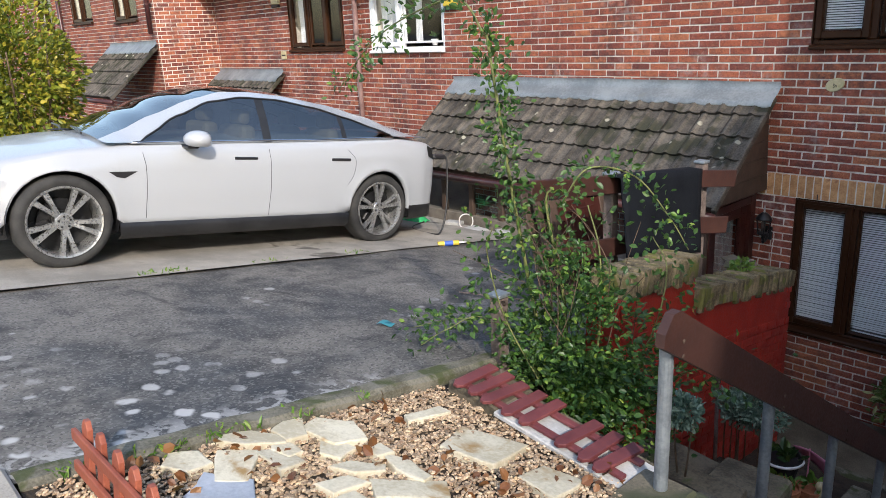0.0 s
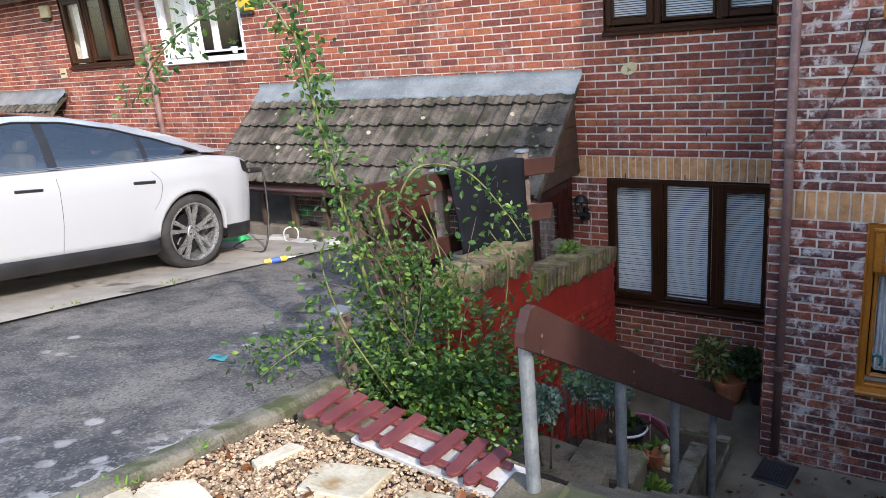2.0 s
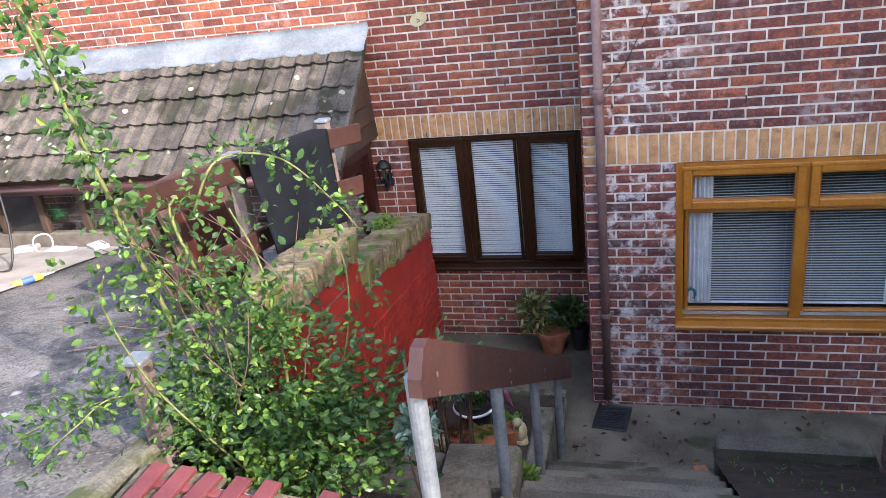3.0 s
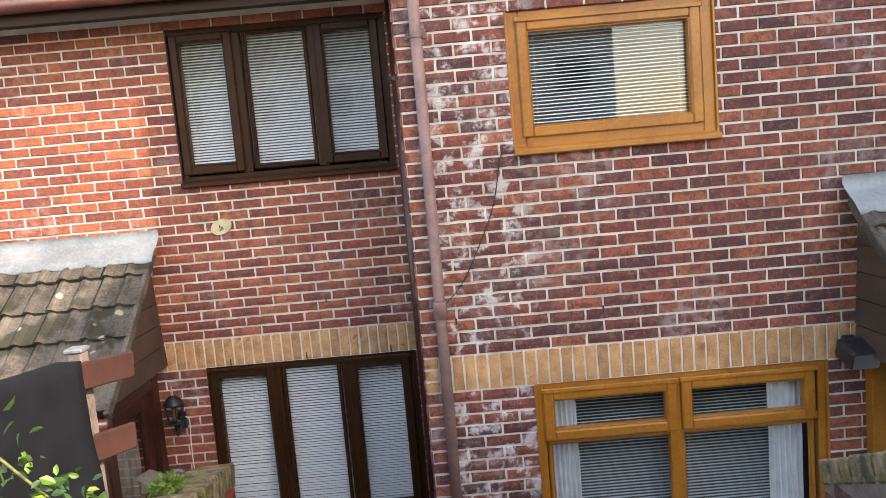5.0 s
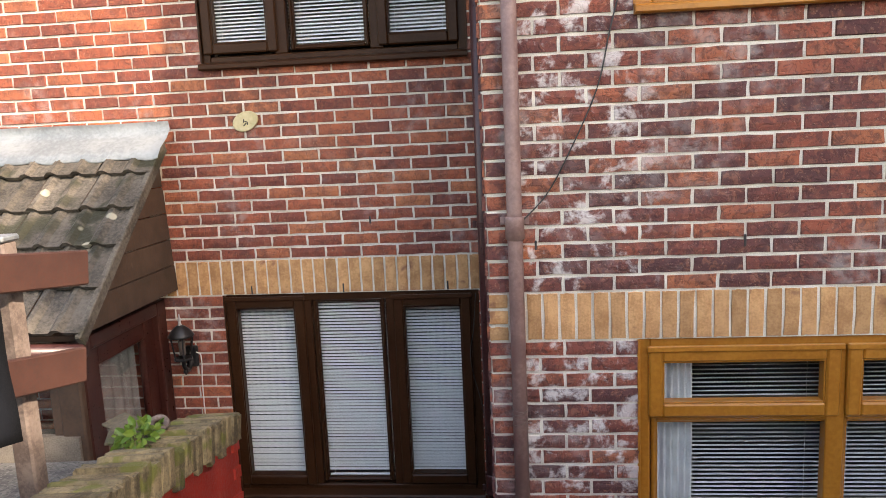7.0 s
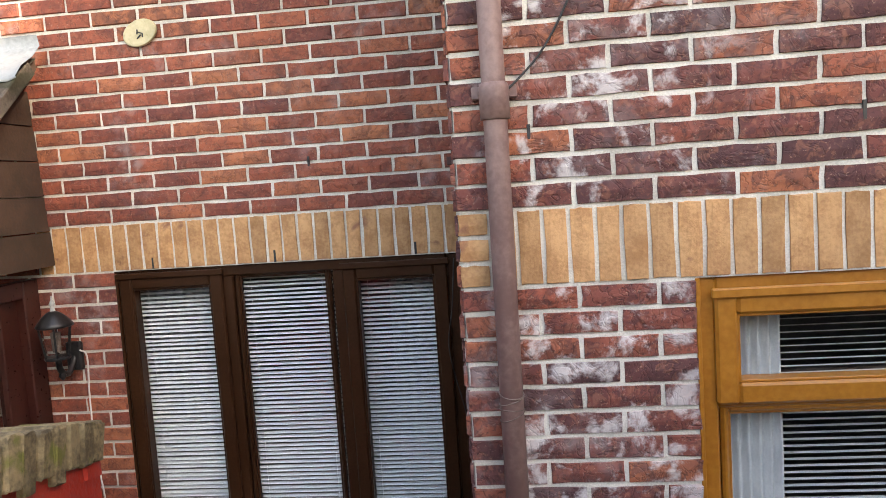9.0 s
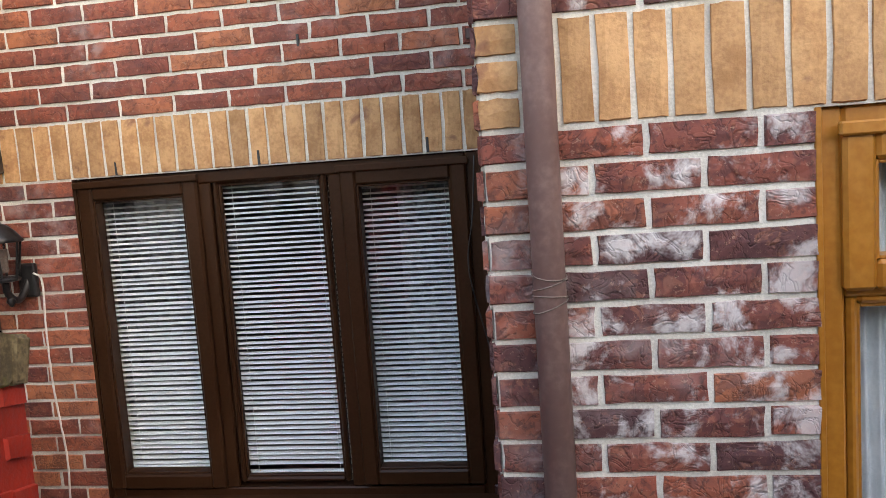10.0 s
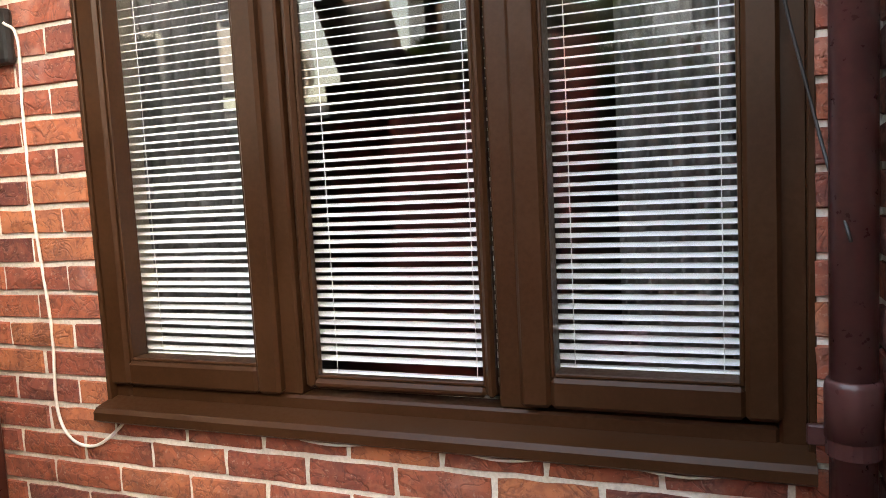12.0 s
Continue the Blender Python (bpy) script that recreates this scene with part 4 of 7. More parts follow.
for k in range(9):
    bm = bmesh.new()
    block(bm, (k * 0.5, -0.03, 0), (k * 0.5 + 0.07, 0.03, 0.40), 0.004)
    part("mullion", bm, M["clad"], porch_glazing)
    if k < 8:
        bm = bmesh.new()
        block(bm, (k * 0.5 + 0.07, -0.004, 0), (k * 0.5 + 0.5, 0.004, 0.40))
        part("pane", bm, M["glass"], porch_glazing)
door = thing("door_1", "dark red panelled porch door with a glazed upper half", "door", at=(-2.17, -0.04, 0.03), kind="structure")
bm = bmesh.new()
for lo, hi in (((0, -0.90, 0), (0.06, -0.82, 2.1)), ((0, -0.08, 0), (0.06, 0.03, 2.1)), ((0, -0.82, 2.02), (0.06, -0.08, 2.1))):
    block(bm, lo, hi, 0.006)
part("door_frame", bm, M["door_red"], door)
bm = bmesh.new()
for lo, hi in (((-0.03, -0.82, 0), (0.02, -0.70, 2.02)), ((-0.03, -0.20, 0), (0.02, -0.08, 2.02)), ((-0.03, -0.70, 1.9), (0.02, -0.20, 2.02)), ((-0.03, -0.70, 0.0), (0.02, -0.20, 0.22)), ((-0.03, -0.70, 0.86), (0.02, -0.20, 1.06))):
    block(bm, lo, hi, 0.005)
leaf = part("door_leaf", bm, M["door_red"], door)
bm = bmesh.new()
block(bm, (-0.02, -0.70, 0.22), (0.004, -0.20, 0.86), 0.006)
block(bm, (-0.01, -0.62, 0.30), (0.014, -0.28, 0.78), 0.012)
part("door_panel", bm, M["door_red"], leaf)
bm = bmesh.new()
block(bm, (-0.012, -0.70, 1.06), (-0.006, -0.20, 1.90))
part("pane", bm, M["glass"], leaf)
bm = bmesh.new()
grid_mesh(bm, [[(-0.06 + 0.012 * math.sin(y * 60), y, z) for y in steps_of(-0.70, -0.20, 40)] for z in (1.06, 1.9)])
part("door_curtain", bm, M["dim_net"], leaf, "net curtain toned dark grey for the dimness behind the door glass", smooth=True)
bm = bmesh.new()
block(bm, (-2.25, -0.98, -0.05), (-2.12, -0.86, 2.3), 0.01)
tagged(finish("porch_post", bm, M["clad"]), "dark brown porch corner post", "post", kind="structure")
bm = bmesh.new()
block(bm, (2.73, -1.22, 0.0), (2.83, -1.14, 2.15), 0.006)
tagged(finish("trim_door_frame", bm, M["oak_upvc"]), "golden brown door frame edge beside the window", "door frame", kind="structure")


# ---- retaining wall painted red, with a brick-on-edge coping ----
RED_M = Matrix.Translation((-1.353, -0.86, 0)) @ Matrix.Rotation(math.atan(0.088), 4, "Z")


RED_STEP = 2.05


def red_top(s):
    """Height of the painted face, s metres from its house end."""
    return 1.566 + 0.205 * s if s < RED_STEP else 2.215 + 0.12 * (s - RED_STEP)


bm = bmesh.new()
top = [(s, red_top(s) - 0.002) for s in (0, RED_STEP - 0.001, RED_STEP, 3.05)]
poly = [(0, -0.1)] + top + [(3.05, -0.1)]
m_ = RED_M @ Matrix(((0, 0, 1, -0.225), (-1, 0, 0, 0), (0, 1, 0, 0), (0, 0, 0, 1)))
extrude(bm, poly, 0.218, m_)
bmesh.ops.recalc_face_normals(bm, faces=bm.faces)
red_wall = tagged(finish("wall_red", bm, M["red_paint"]), "sloping brick garden wall painted bright red", "wall", kind="structure")


# ---- fence on the wall ----
fence = thing("fence", "broken fence of brown planks on weathered grey posts", "fence", at=(-1.62, -3.0, 1.9))
o = Vector((-1.62, -3.0, 1.9))


def fence_post(x, y, z0, z1, w=0.075, lean=0.0):
    bm = bmesh.new()
    block(bm, (-w / 2, -w / 2, 0), (w / 2, w / 2, z1 - z0), 0.008)
    p = part("post", bm, M["grey_wood"], fence)
    p.matrix_basis = Matrix.Translation(Vector((x, y, z0)) - o) @ Matrix.Rotation(lean, 4, "Y")
    bm = bmesh.new()
    block(bm, (-w / 2 - 0.008, -w / 2 - 0.008, z1 - z0), (w / 2 + 0.008, w / 2 + 0.008, z1 - z0 + 0.022), 0.006)
    part("post_cap", bm, M["galv"], p)


for x, y, z0, z1 in ((-1.40, -4.56, 2.0, 2.48), (-1.70, -3.13, 1.75, 2.87), (-1.62, -2.08, 1.7, 2.80)):
    fence_post(x, y, z0, z1)


def plank(a, b, h, t=0.03):
    a, b = Vector(a), Vector(b)
    d = b - a
    yaw, pitch = math.atan2(d.y, d.x), math.atan2(d.z, math.hypot(d.x, d.y))
    bm = bmesh.new()
    block(bm, (0, -t / 2, -h / 2), (d.length, t / 2, h / 2), 0.006)
    p = part("plank", bm, M["fence_wood"], fence)
    p.matrix_basis = Matrix.Translation(a - o) @ Matrix.Rotation(yaw, 4, "Z") @ Matrix.Rotation(-pitch, 4, "Y")
    for u in (0.06, d.length - 0.06):
        bm = bmesh.new()
        lathe(bm, [(0.011, 0), (0.011, 0.003), (0.005, 0.006)], 8)
        s = part("screw", bm, M["galv"], p)
        s.matrix_basis = Matrix.Translation((u, t / 2, 0)) @ Matrix.Rotation(radians(-90), 4, "X")


plank((-1.62, -4.05, 2.93), (-1.63, -2.98, 2.80), 0.125)
plank((-1.62, -3.95, 2.50), (-1.63, -2.98, 2.37), 0.125)
plank((-1.56, -2.25, 2.715), (-1.475, -1.83, 2.66), 0.13)
plank((-1.56, -2.25, 2.36), (-1.485, -1.90, 2.305), 0.13)

# black mat over the fence
bm = bmesh.new()
rows = []
for v in steps_of(0, 1, 14):
    row = []
    for u in steps_of(0, 1, 16):
        y = -3.28 + 1.03 * u - 0.06 * u * v
        zt = 2.89 - 0.105 * u
        z = zt - v * (0.53 + 0.08 * u)
        row.append((-1.528 + 0.035 * v + 0.02 * math.sin(u * 5 + v * 2) * v + 0.012 * noise.noise((u * 3, v * 3, 0)), y + 0.01 * v, z))
    rows.append(row)
back = [[(x - 0.10 - 0.02 * k, y, z - 0.02 * k) for x, y, z in rows[0]] for k in (0, 1, 8)]
grid_mesh(bm, back[::-1] + rows)
mat_ob = tagged(finish("rubber_mat", bm, M["black_mat"], smooth=True), "black rubber mat draped over the fence", "mat")
sol = mat_ob.modifiers.new("thick", "SOLIDIFY")
sol.thickness = 0.012

# old door panels leaning behind the fence
for k in range(3):
    root = thing("door_panel_board", "discarded dark wooden door panel leaning behind the fence", "door panel", group="stacked door panels",
                 m=Matrix.Translation((-2.15 - 0.07 * k, -3.05 - 0.03 * k, drive_z(-2.2, -2.9) - 0.01)) @ Matrix.Rotation(radians(-14 - 2 * k), 4, "Y") @ Matrix.Rotation(radians(90), 4, "Z"))
    bm = bmesh.new()
    for lo, hi in (((0, -0.02, 0), (0.10, 0.02, 0.82)), ((0.62, -0.02, 0), (0.72, 0.02, 0.82)), ((0.10, -0.02, 0.72), (0.62, 0.02, 0.82)), ((0.10, -0.02, 0), (0.62, 0.02, 0.10))):
        block(bm, lo, hi, 0.006)
    part("stile_frame", bm, M["clad"], root)
    bm = bmesh.new()
    block(bm, (0.10, -0.012, 0.10), (0.62, 0.008, 0.72))
    block(bm, (0.17, -0.02, 0.17), (0.55, 0.0, 0.65), 0.012)
    part("raised_panel", bm, M["door_red"], root)

# ---- handrail of the steps ----
rail = thing("handrail", "brown plank handrail on galvanised steel posts beside the steps", "handrail", at=(-0.13, -5.03, 2.0))
o = Vector((-0.13, -5.03, 2.0))
bm = bmesh.new()
top0, top1 = Vector((-0.122, -5.045, 2.885)), Vector((-0.128, -1.69, 0.794))
d = top1 - top0
q = Matrix.Translation(top0 - o) @ Matrix.Rotation(radians(90), 4, "Z") @ Matrix.Rotation(-math.atan2(d.z, d.y), 4, "Y")
prof = [(0, -0.10), (0.02, -0.145), (d.length, -0.15), (d.length + 0.01, -0.01), (d.length - 0.03, 0.0), (0.05, 0.005), (0.01, -0.02)]
extrude(bm, prof, 0.036, q @ Matrix(((1, 0, 0, 0), (0, 0, -1, 0.018), (0, 1, 0, 0), (0, 0, 0, 1))))
bmesh.ops.recalc_face_normals(bm, faces=bm.faces)
plank_ob = part("rail_plank", bm, M["fence_wood"], rail)
for y, z1, z0 in ((-4.975, 2.75, 1.9), (-4.03, 2.165, 1.30), (-3.10, 1.585, 0.85), (-2.10, 0.96, 0.15)):
    bm = bmesh.new()
    cyl(bm, (0, 0, z0), (0, 0, z1 - 0.02), 0.027, seg=16)
    p = part("post", bm, M["galv"], rail, smooth=False)
    p.location = Vector((-0.168, y, 0)) - o
    for dz in (-0.01, -0.07):
        bm = bmesh.new()
        lathe(bm, [(0.009, 0), (0.009, 0.003), (0.005, 0.005)], 8)
        s = part("bolt", bm, M["clad"], p)
        s.matrix_basis = Matrix.Translation((0.065, 0, z1 + dz)) @ Matrix.Rotation(radians(90), 4, "Y")

# concrete footing of the first post, its darker concrete standing in for shade
bm = bmesh.new()
block(bm, (-0.30, -5.14, 1.85), (-0.05, -4.88, 2.105), 0.02)
tagged(finish("post_footing", bm, M["wet_concrete"]), "concrete footing of the rail post, darkened in colour for shade", "footing", kind="structure")

# stone blocks in the bank
for x0, x1, y0, y1, z0, z1, rz in ((-0.52, -0.15, -3.98, -3.66, 1.32, 1.50, 3), (-1.0, -0.55, -4.0, -3.64, 1.28, 1.44, -4), (-0.60, -0.22, -4.32, -4.04, 1.45, 1.60, 6)):
    bm = bmesh.new()
    block(bm, (-(x1 - x0) / 2, -(y1 - y0) / 2, 0), ((x1 - x0) / 2, (y1 - y0) / 2, z1 - z0), 0.025, seg=2)
    for v in bm.verts:
        v.co += Vector((noise.noise(v.co * 9 + Vector((x0, 0, 0))), noise.noise(v.co * 9 + Vector((0, y0 + 5, 0))), noise.noise(v.co * 9 + Vector((0, 0, x1 + 9))))) * 0.014
    ob = tagged(finish("stone_block", bm, M["stone"]), "rough mossy stone block edging the bank", "stone", group="bank stones")
    ob.matrix_basis = pose((x0 + x1) / 2, (y0 + y1) / 2, z0, 0, 0, rz)

# right-hand garden wall
bm = bmesh.new()
poly = [(-2.28, -0.1), (-2.28, 1.93), (-4.6, 3.02), (-7.2, 3.2), (-7.2, -0.1)]
extrude(bm, poly, 0.22, Matrix(((0, 0, 1, 1.876), (1, 0, 0, 0), (0, 1, 0, 0), (0, 0, 0, 1))))
bmesh.ops.recalc_face_normals(bm, faces=bm.faces)
wall_g = tagged(finish("wall_garden", bm, M["mortar_dark"]), "dark mossy brick garden wall beside the steps", "wall", kind="structure")


# ---- white saloon car ----
def lerp_table(tab, x):
    if x <= tab[0][0]:
        return tab[0][1]
    for (a, p), (b, q) in zip(tab, tab[1:]):
        if x <= b:
            t = (x - a) / (b - a)
            t = t * t * (3 - 2 * t) * 0.35 + t * 0.65
            return p + (q - p) * t
    return tab[-1][1]


WB, AR, WR = 1.48, 0.385, 0.352
PLAN = [(-2.50, 0.62), (-2.46, 0.76), (-2.35, 0.86), (-2.1, 0.925), (-1.5, 0.97), (-0.5, 0.975), (0.6, 0.968), (1.5, 0.955), (1.95, 0.90), (2.25, 0.78), (2.40, 0.60), (2.44, 0.42)]
SHOULDER = [(-2.50, 0.94), (-2.2, 1.02), (-1.7, 1.05), (-1.0, 1.015), (0.0, 0.97), (0.9, 0.93), (1.4, 0.87), (1.9, 0.77), (2.3, 0.66), (2.44, 0.58)]
CENTRE = [(-2.50, 1.00), (-2.2, 1.085), (-1.9, 1.10), (-1.0, 1.05), (0.9, 1.00), (1.25, 0.975), (1.7, 0.90), (2.1, 0.79), (2.35, 0.68), (2.44, 0.60)]
ROOF = [(-2.25, 1.075), (-1.9, 1.17), (-1.5, 1.28), (-1.0, 1.375), (-0.5, 1.43), (-0.2, 1.44), (0.08, 1.425), (0.35, 1.345), (0.70, 1.19), (1.0, 1.05), (1.16, 0.985)]
BELT = [(-1.95, 1.09), (-1.5, 1.065), (-0.5, 1.015), (0.4, 0.98), (1.15, 0.945)]
GLASS_TOP = [(-1.66, 1.085), (-1.45, 1.15), (-1.15, 1.235), (-0.8, 1.315), (-0.4, 1.365), (-0.05, 1.365), (0.25, 1.31), (0.55, 1.175), (0.80, 1.03), (0.96, 0.925)]


def car_stations():
    xs = set(steps_of(-2.50, 2.44, 66))
    for c in (-WB, WB):
        xs = {x for x in xs if not (abs(abs(x - c) - AR) < 0.035)}
        xs |= {c + AR * math.cos(radians(a)) for a in (0.01, 8, 18, 30, 45, 60, 75, 90, 105, 120, 135, 150, 162, 172, 179.99)}
    return sorted(xs)


def side_low(x):
    for c in (-WB, WB):
        if abs(x - c) < AR:
            return WR + math.sqrt(max(0.0, AR * AR - (x - c) ** 2))
    return 0.30 + (0.10 * max(0, abs(x) - 2.0))


def side_y(x, z):
    w = lerp_table(PLAN, x)
    sh = lerp_table(SHOULDER, x)
    t = (z - 0.25) / max(0.1, sh - 0.25)
    bulge = 1 - 0.05 * (1 - min(1, t / 0.45)) ** 2 - 0.055 * max(0, (t - 0.62) / 0.38) ** 2
    crease = 0.010 * math.exp(-((t - 0.80) / 0.06) ** 2) - 0.008 * math.exp(-((t - 0.30) / 0.10) ** 2)
    flare = sum(0.014 * math.exp(-((math.hypot(x - c, z - WR) - AR) / 0.06) ** 2) for c in (-WB, WB))
    return w * bulge + crease + flare


car = thing("car", "white electric saloon car parked on the driveway, plugged in", "car", m=Matrix.Translation((-5.665, -4.315, drive_z(-5.665, -4.315) + 0.012)) @
            Matrix(((-0.004, 1, 0, 0), (-0.9895, -0.003, 0.1445, 0), (0.1445, 0.02, 0.9895, 0), (0, 0, 0, 1))).to_3x3().to_quaternion().to_matrix().to_4x4())
XS = car_stations()
bm = bmesh.new()
for sgn in (1, -1):
    rows = []
    for x in XS:
        lo, sh, ce = side_low(x), lerp_table(SHOULDER, x), lerp_table(CENTRE, x)
        lo = min(lo, sh - 0.03)
        row = [(x, sgn * (side_y(x, lo) - 0.05), lo + 0.002)]
        row += [(x, sgn * side_y(x, lo + (sh - lo) * k / 10), lo + (sh - lo) * k / 10) for k in range(11)]
        ys = side_y(x, sh)
        row += [(x, sgn * ys * (1 - k / 8), sh + (ce - sh) * math.sin(k / 8 * math.pi / 2) ** 0.8) for k in range(1, 9)]
        rows.append(row)
    grid_mesh(bm, rows)
bmesh.ops.remove_doubles(bm, verts=bm.verts, dist=1e-4)
bmesh.ops.recalc_face_normals(bm, faces=bm.faces)
body = part("body", bm, M["car_paint"], car, "white painted bodywork", smooth=True)
# front and rear faces
for x0, x1, nm in ((2.36, 2.43, "front_bumper"), (-2.50, -2.40, "rear_bumper")):
    bm = bmesh.new()
    rows = []
    for z in steps_of(0.26, lerp_table(CENTRE, x0 if x0 > 0 else x1) - 0.03, 8):
        k = (z - 0.26) / 0.6
        rows.append([((x1 if x0 > 0 else x0) + (0.03 if x0 > 0 else -0.04) * math.sin(min(1, k) * 3.1) - (0.16 if x0 > 0 else -0.14) * (abs(y) / 0.75) ** 3, y, z) for y in steps_of(-0.75, 0.75, 14)])
    grid_mesh(bm, rows)
    part(nm, bm, M["car_paint"], car, smooth=True)
# inner floor and dark arches
bm = bmesh.new()
block(bm, (-2.25, -0.80, 0.22), (2.15, 0.80, 0.34))
block(bm, (-1.02, -0.86, 0.30), (1.02, 0.86, 0.60))
block(bm, (-1.9, -0.60, 0.34), (1.95, 0.60, 0.80))
part("underbody", bm, M["car_black"], car)
for sgn in (1, -1):
    for c in (-WB, WB):
        bm = bmesh.new()
        rows = []
        for y in (0.55, 0.93):
            rows.append([(c + (AR + 0.012) * math.cos(a), sgn * y, WR + (AR + 0.012) * math.sin(a)) for a in steps_of(-0.25, math.pi + 0.25, 20)])
        grid_mesh(bm, rows)
        part("wheel_arch", bm, M["car_black"], car, smooth=True)
    # black sill under the doors
    bm = bmesh.new()
    rows = []
    for x in steps_of(-WB + AR + 0.01, WB - AR - 0.01, 24):
        rows.append([(x, sgn * (side_y(x, 0.32) + d), z) for d, z in ((-0.02, 0.335), (0.006, 0.325), (0.008, 0.23), (-0.05, 0.19))])
    grid_mesh(bm, rows)
    part("sill_trim", bm, M["car_black"], car, smooth=True)
    bm = bmesh.new()
    rows = []
    for x in steps_of(-2.40, -WB - AR - 0.01, 10):
        rows.append([(x, sgn * (side_y(x, 0.34) + d), z) for d, z in ((-0.03, 0.39), (0.006, 0.37), (0.0, 0.25), (-0.08, 0.21))])
    grid_mesh(bm, rows)
    part("bumper_trim", bm, M["car_black"], car, smooth=True)


def green_row(x, sgn):
    """Points of the upper body from the belt to the roof centre."""
    zr = lerp_table(ROOF, x)
    zb = min(lerp_table(BELT, x), zr - 0.004)
    zg = min(max(lerp_table(GLASS_TOP, x), zb + 0.002), zr - 0.002)
    yb = side_y(x, lerp_table(SHOULDER, x)) - 0.015
    yr = 0.60 if zr > 1.2 else 0.60 + (1.2 - zr) * 0.55
    yr = min(yr, yb - 0.02)
    f = (zg - zb) / max(0.02, zr - zb)
    yg = yb + (yr - yb) * min(0.86, f * 0.86) + 0.035 * math.sin(math.pi * min(1, f))
    pts = [(x, sgn * yb, zb), (x, sgn * (yb + yg) / 2 + sgn * 0.012, (zb + zg) / 2), (x, sgn * yg, zg)]
    zrail = zr - 0.035
    pts.append((x, sgn * (yg * 0.45 + yr * 0.55), max(zg, zg * 0.4 + zrail * 0.6)))
    pts.append((x, sgn * (yr - 0.03), max(zg, zr - 0.022)))
    for k in (0.66, 0.33, 0.0):
        pts.append((x, sgn * (yr - 0.03) * k, zr + 0.022 - 0.044 * k * k))
    return pts


GX = sorted({*steps_of(-2.25, 1.16, 58), -0.25, -0.17, -1.02, -0.95, 0.10, -1.05, 0.86, -1.62})
zones = {"roof_panel": (M["car_paint"], lambda x, k, s: k in (2, 3) or (k >= 4 and x < -2.12)),
         "windscreen": (M["car_glass"], lambda x, k, s: k >= 4 and x > 0.10),
         "glass_roof": (M["car_roof"], lambda x, k, s: k >= 4 and -1.05 < x <= 0.10),
         "rear_window": (M["car_roof"], lambda x, k, s: k >= 4 and -2.12 <= x <= -1.05)}
for nm, (mt, inside) in zones.items():
    bm = bmesh.new()
    for sgn in (1, -1):
        rows = [green_row(x, sgn) for x in GX]
        for a, b in zip(rows, rows[1:]):
            xm = (a[0][0] + b[0][0]) / 2
            for k in range(len(a) - 1):
                if inside(xm, k, sgn):
                    bm.faces.new([bm.verts.new(p) for p in (a[k], b[k], b[k + 1], a[k + 1])])
    bmesh.ops.remove_doubles(bm, verts=bm.verts, dist=1e-4)
    bmesh.ops.recalc_face_normals(bm, faces=bm.faces)
    ob = part(nm, bm, mt, car, smooth=True)
    if nm == "windscreen":
        ob.visible_shadow = False
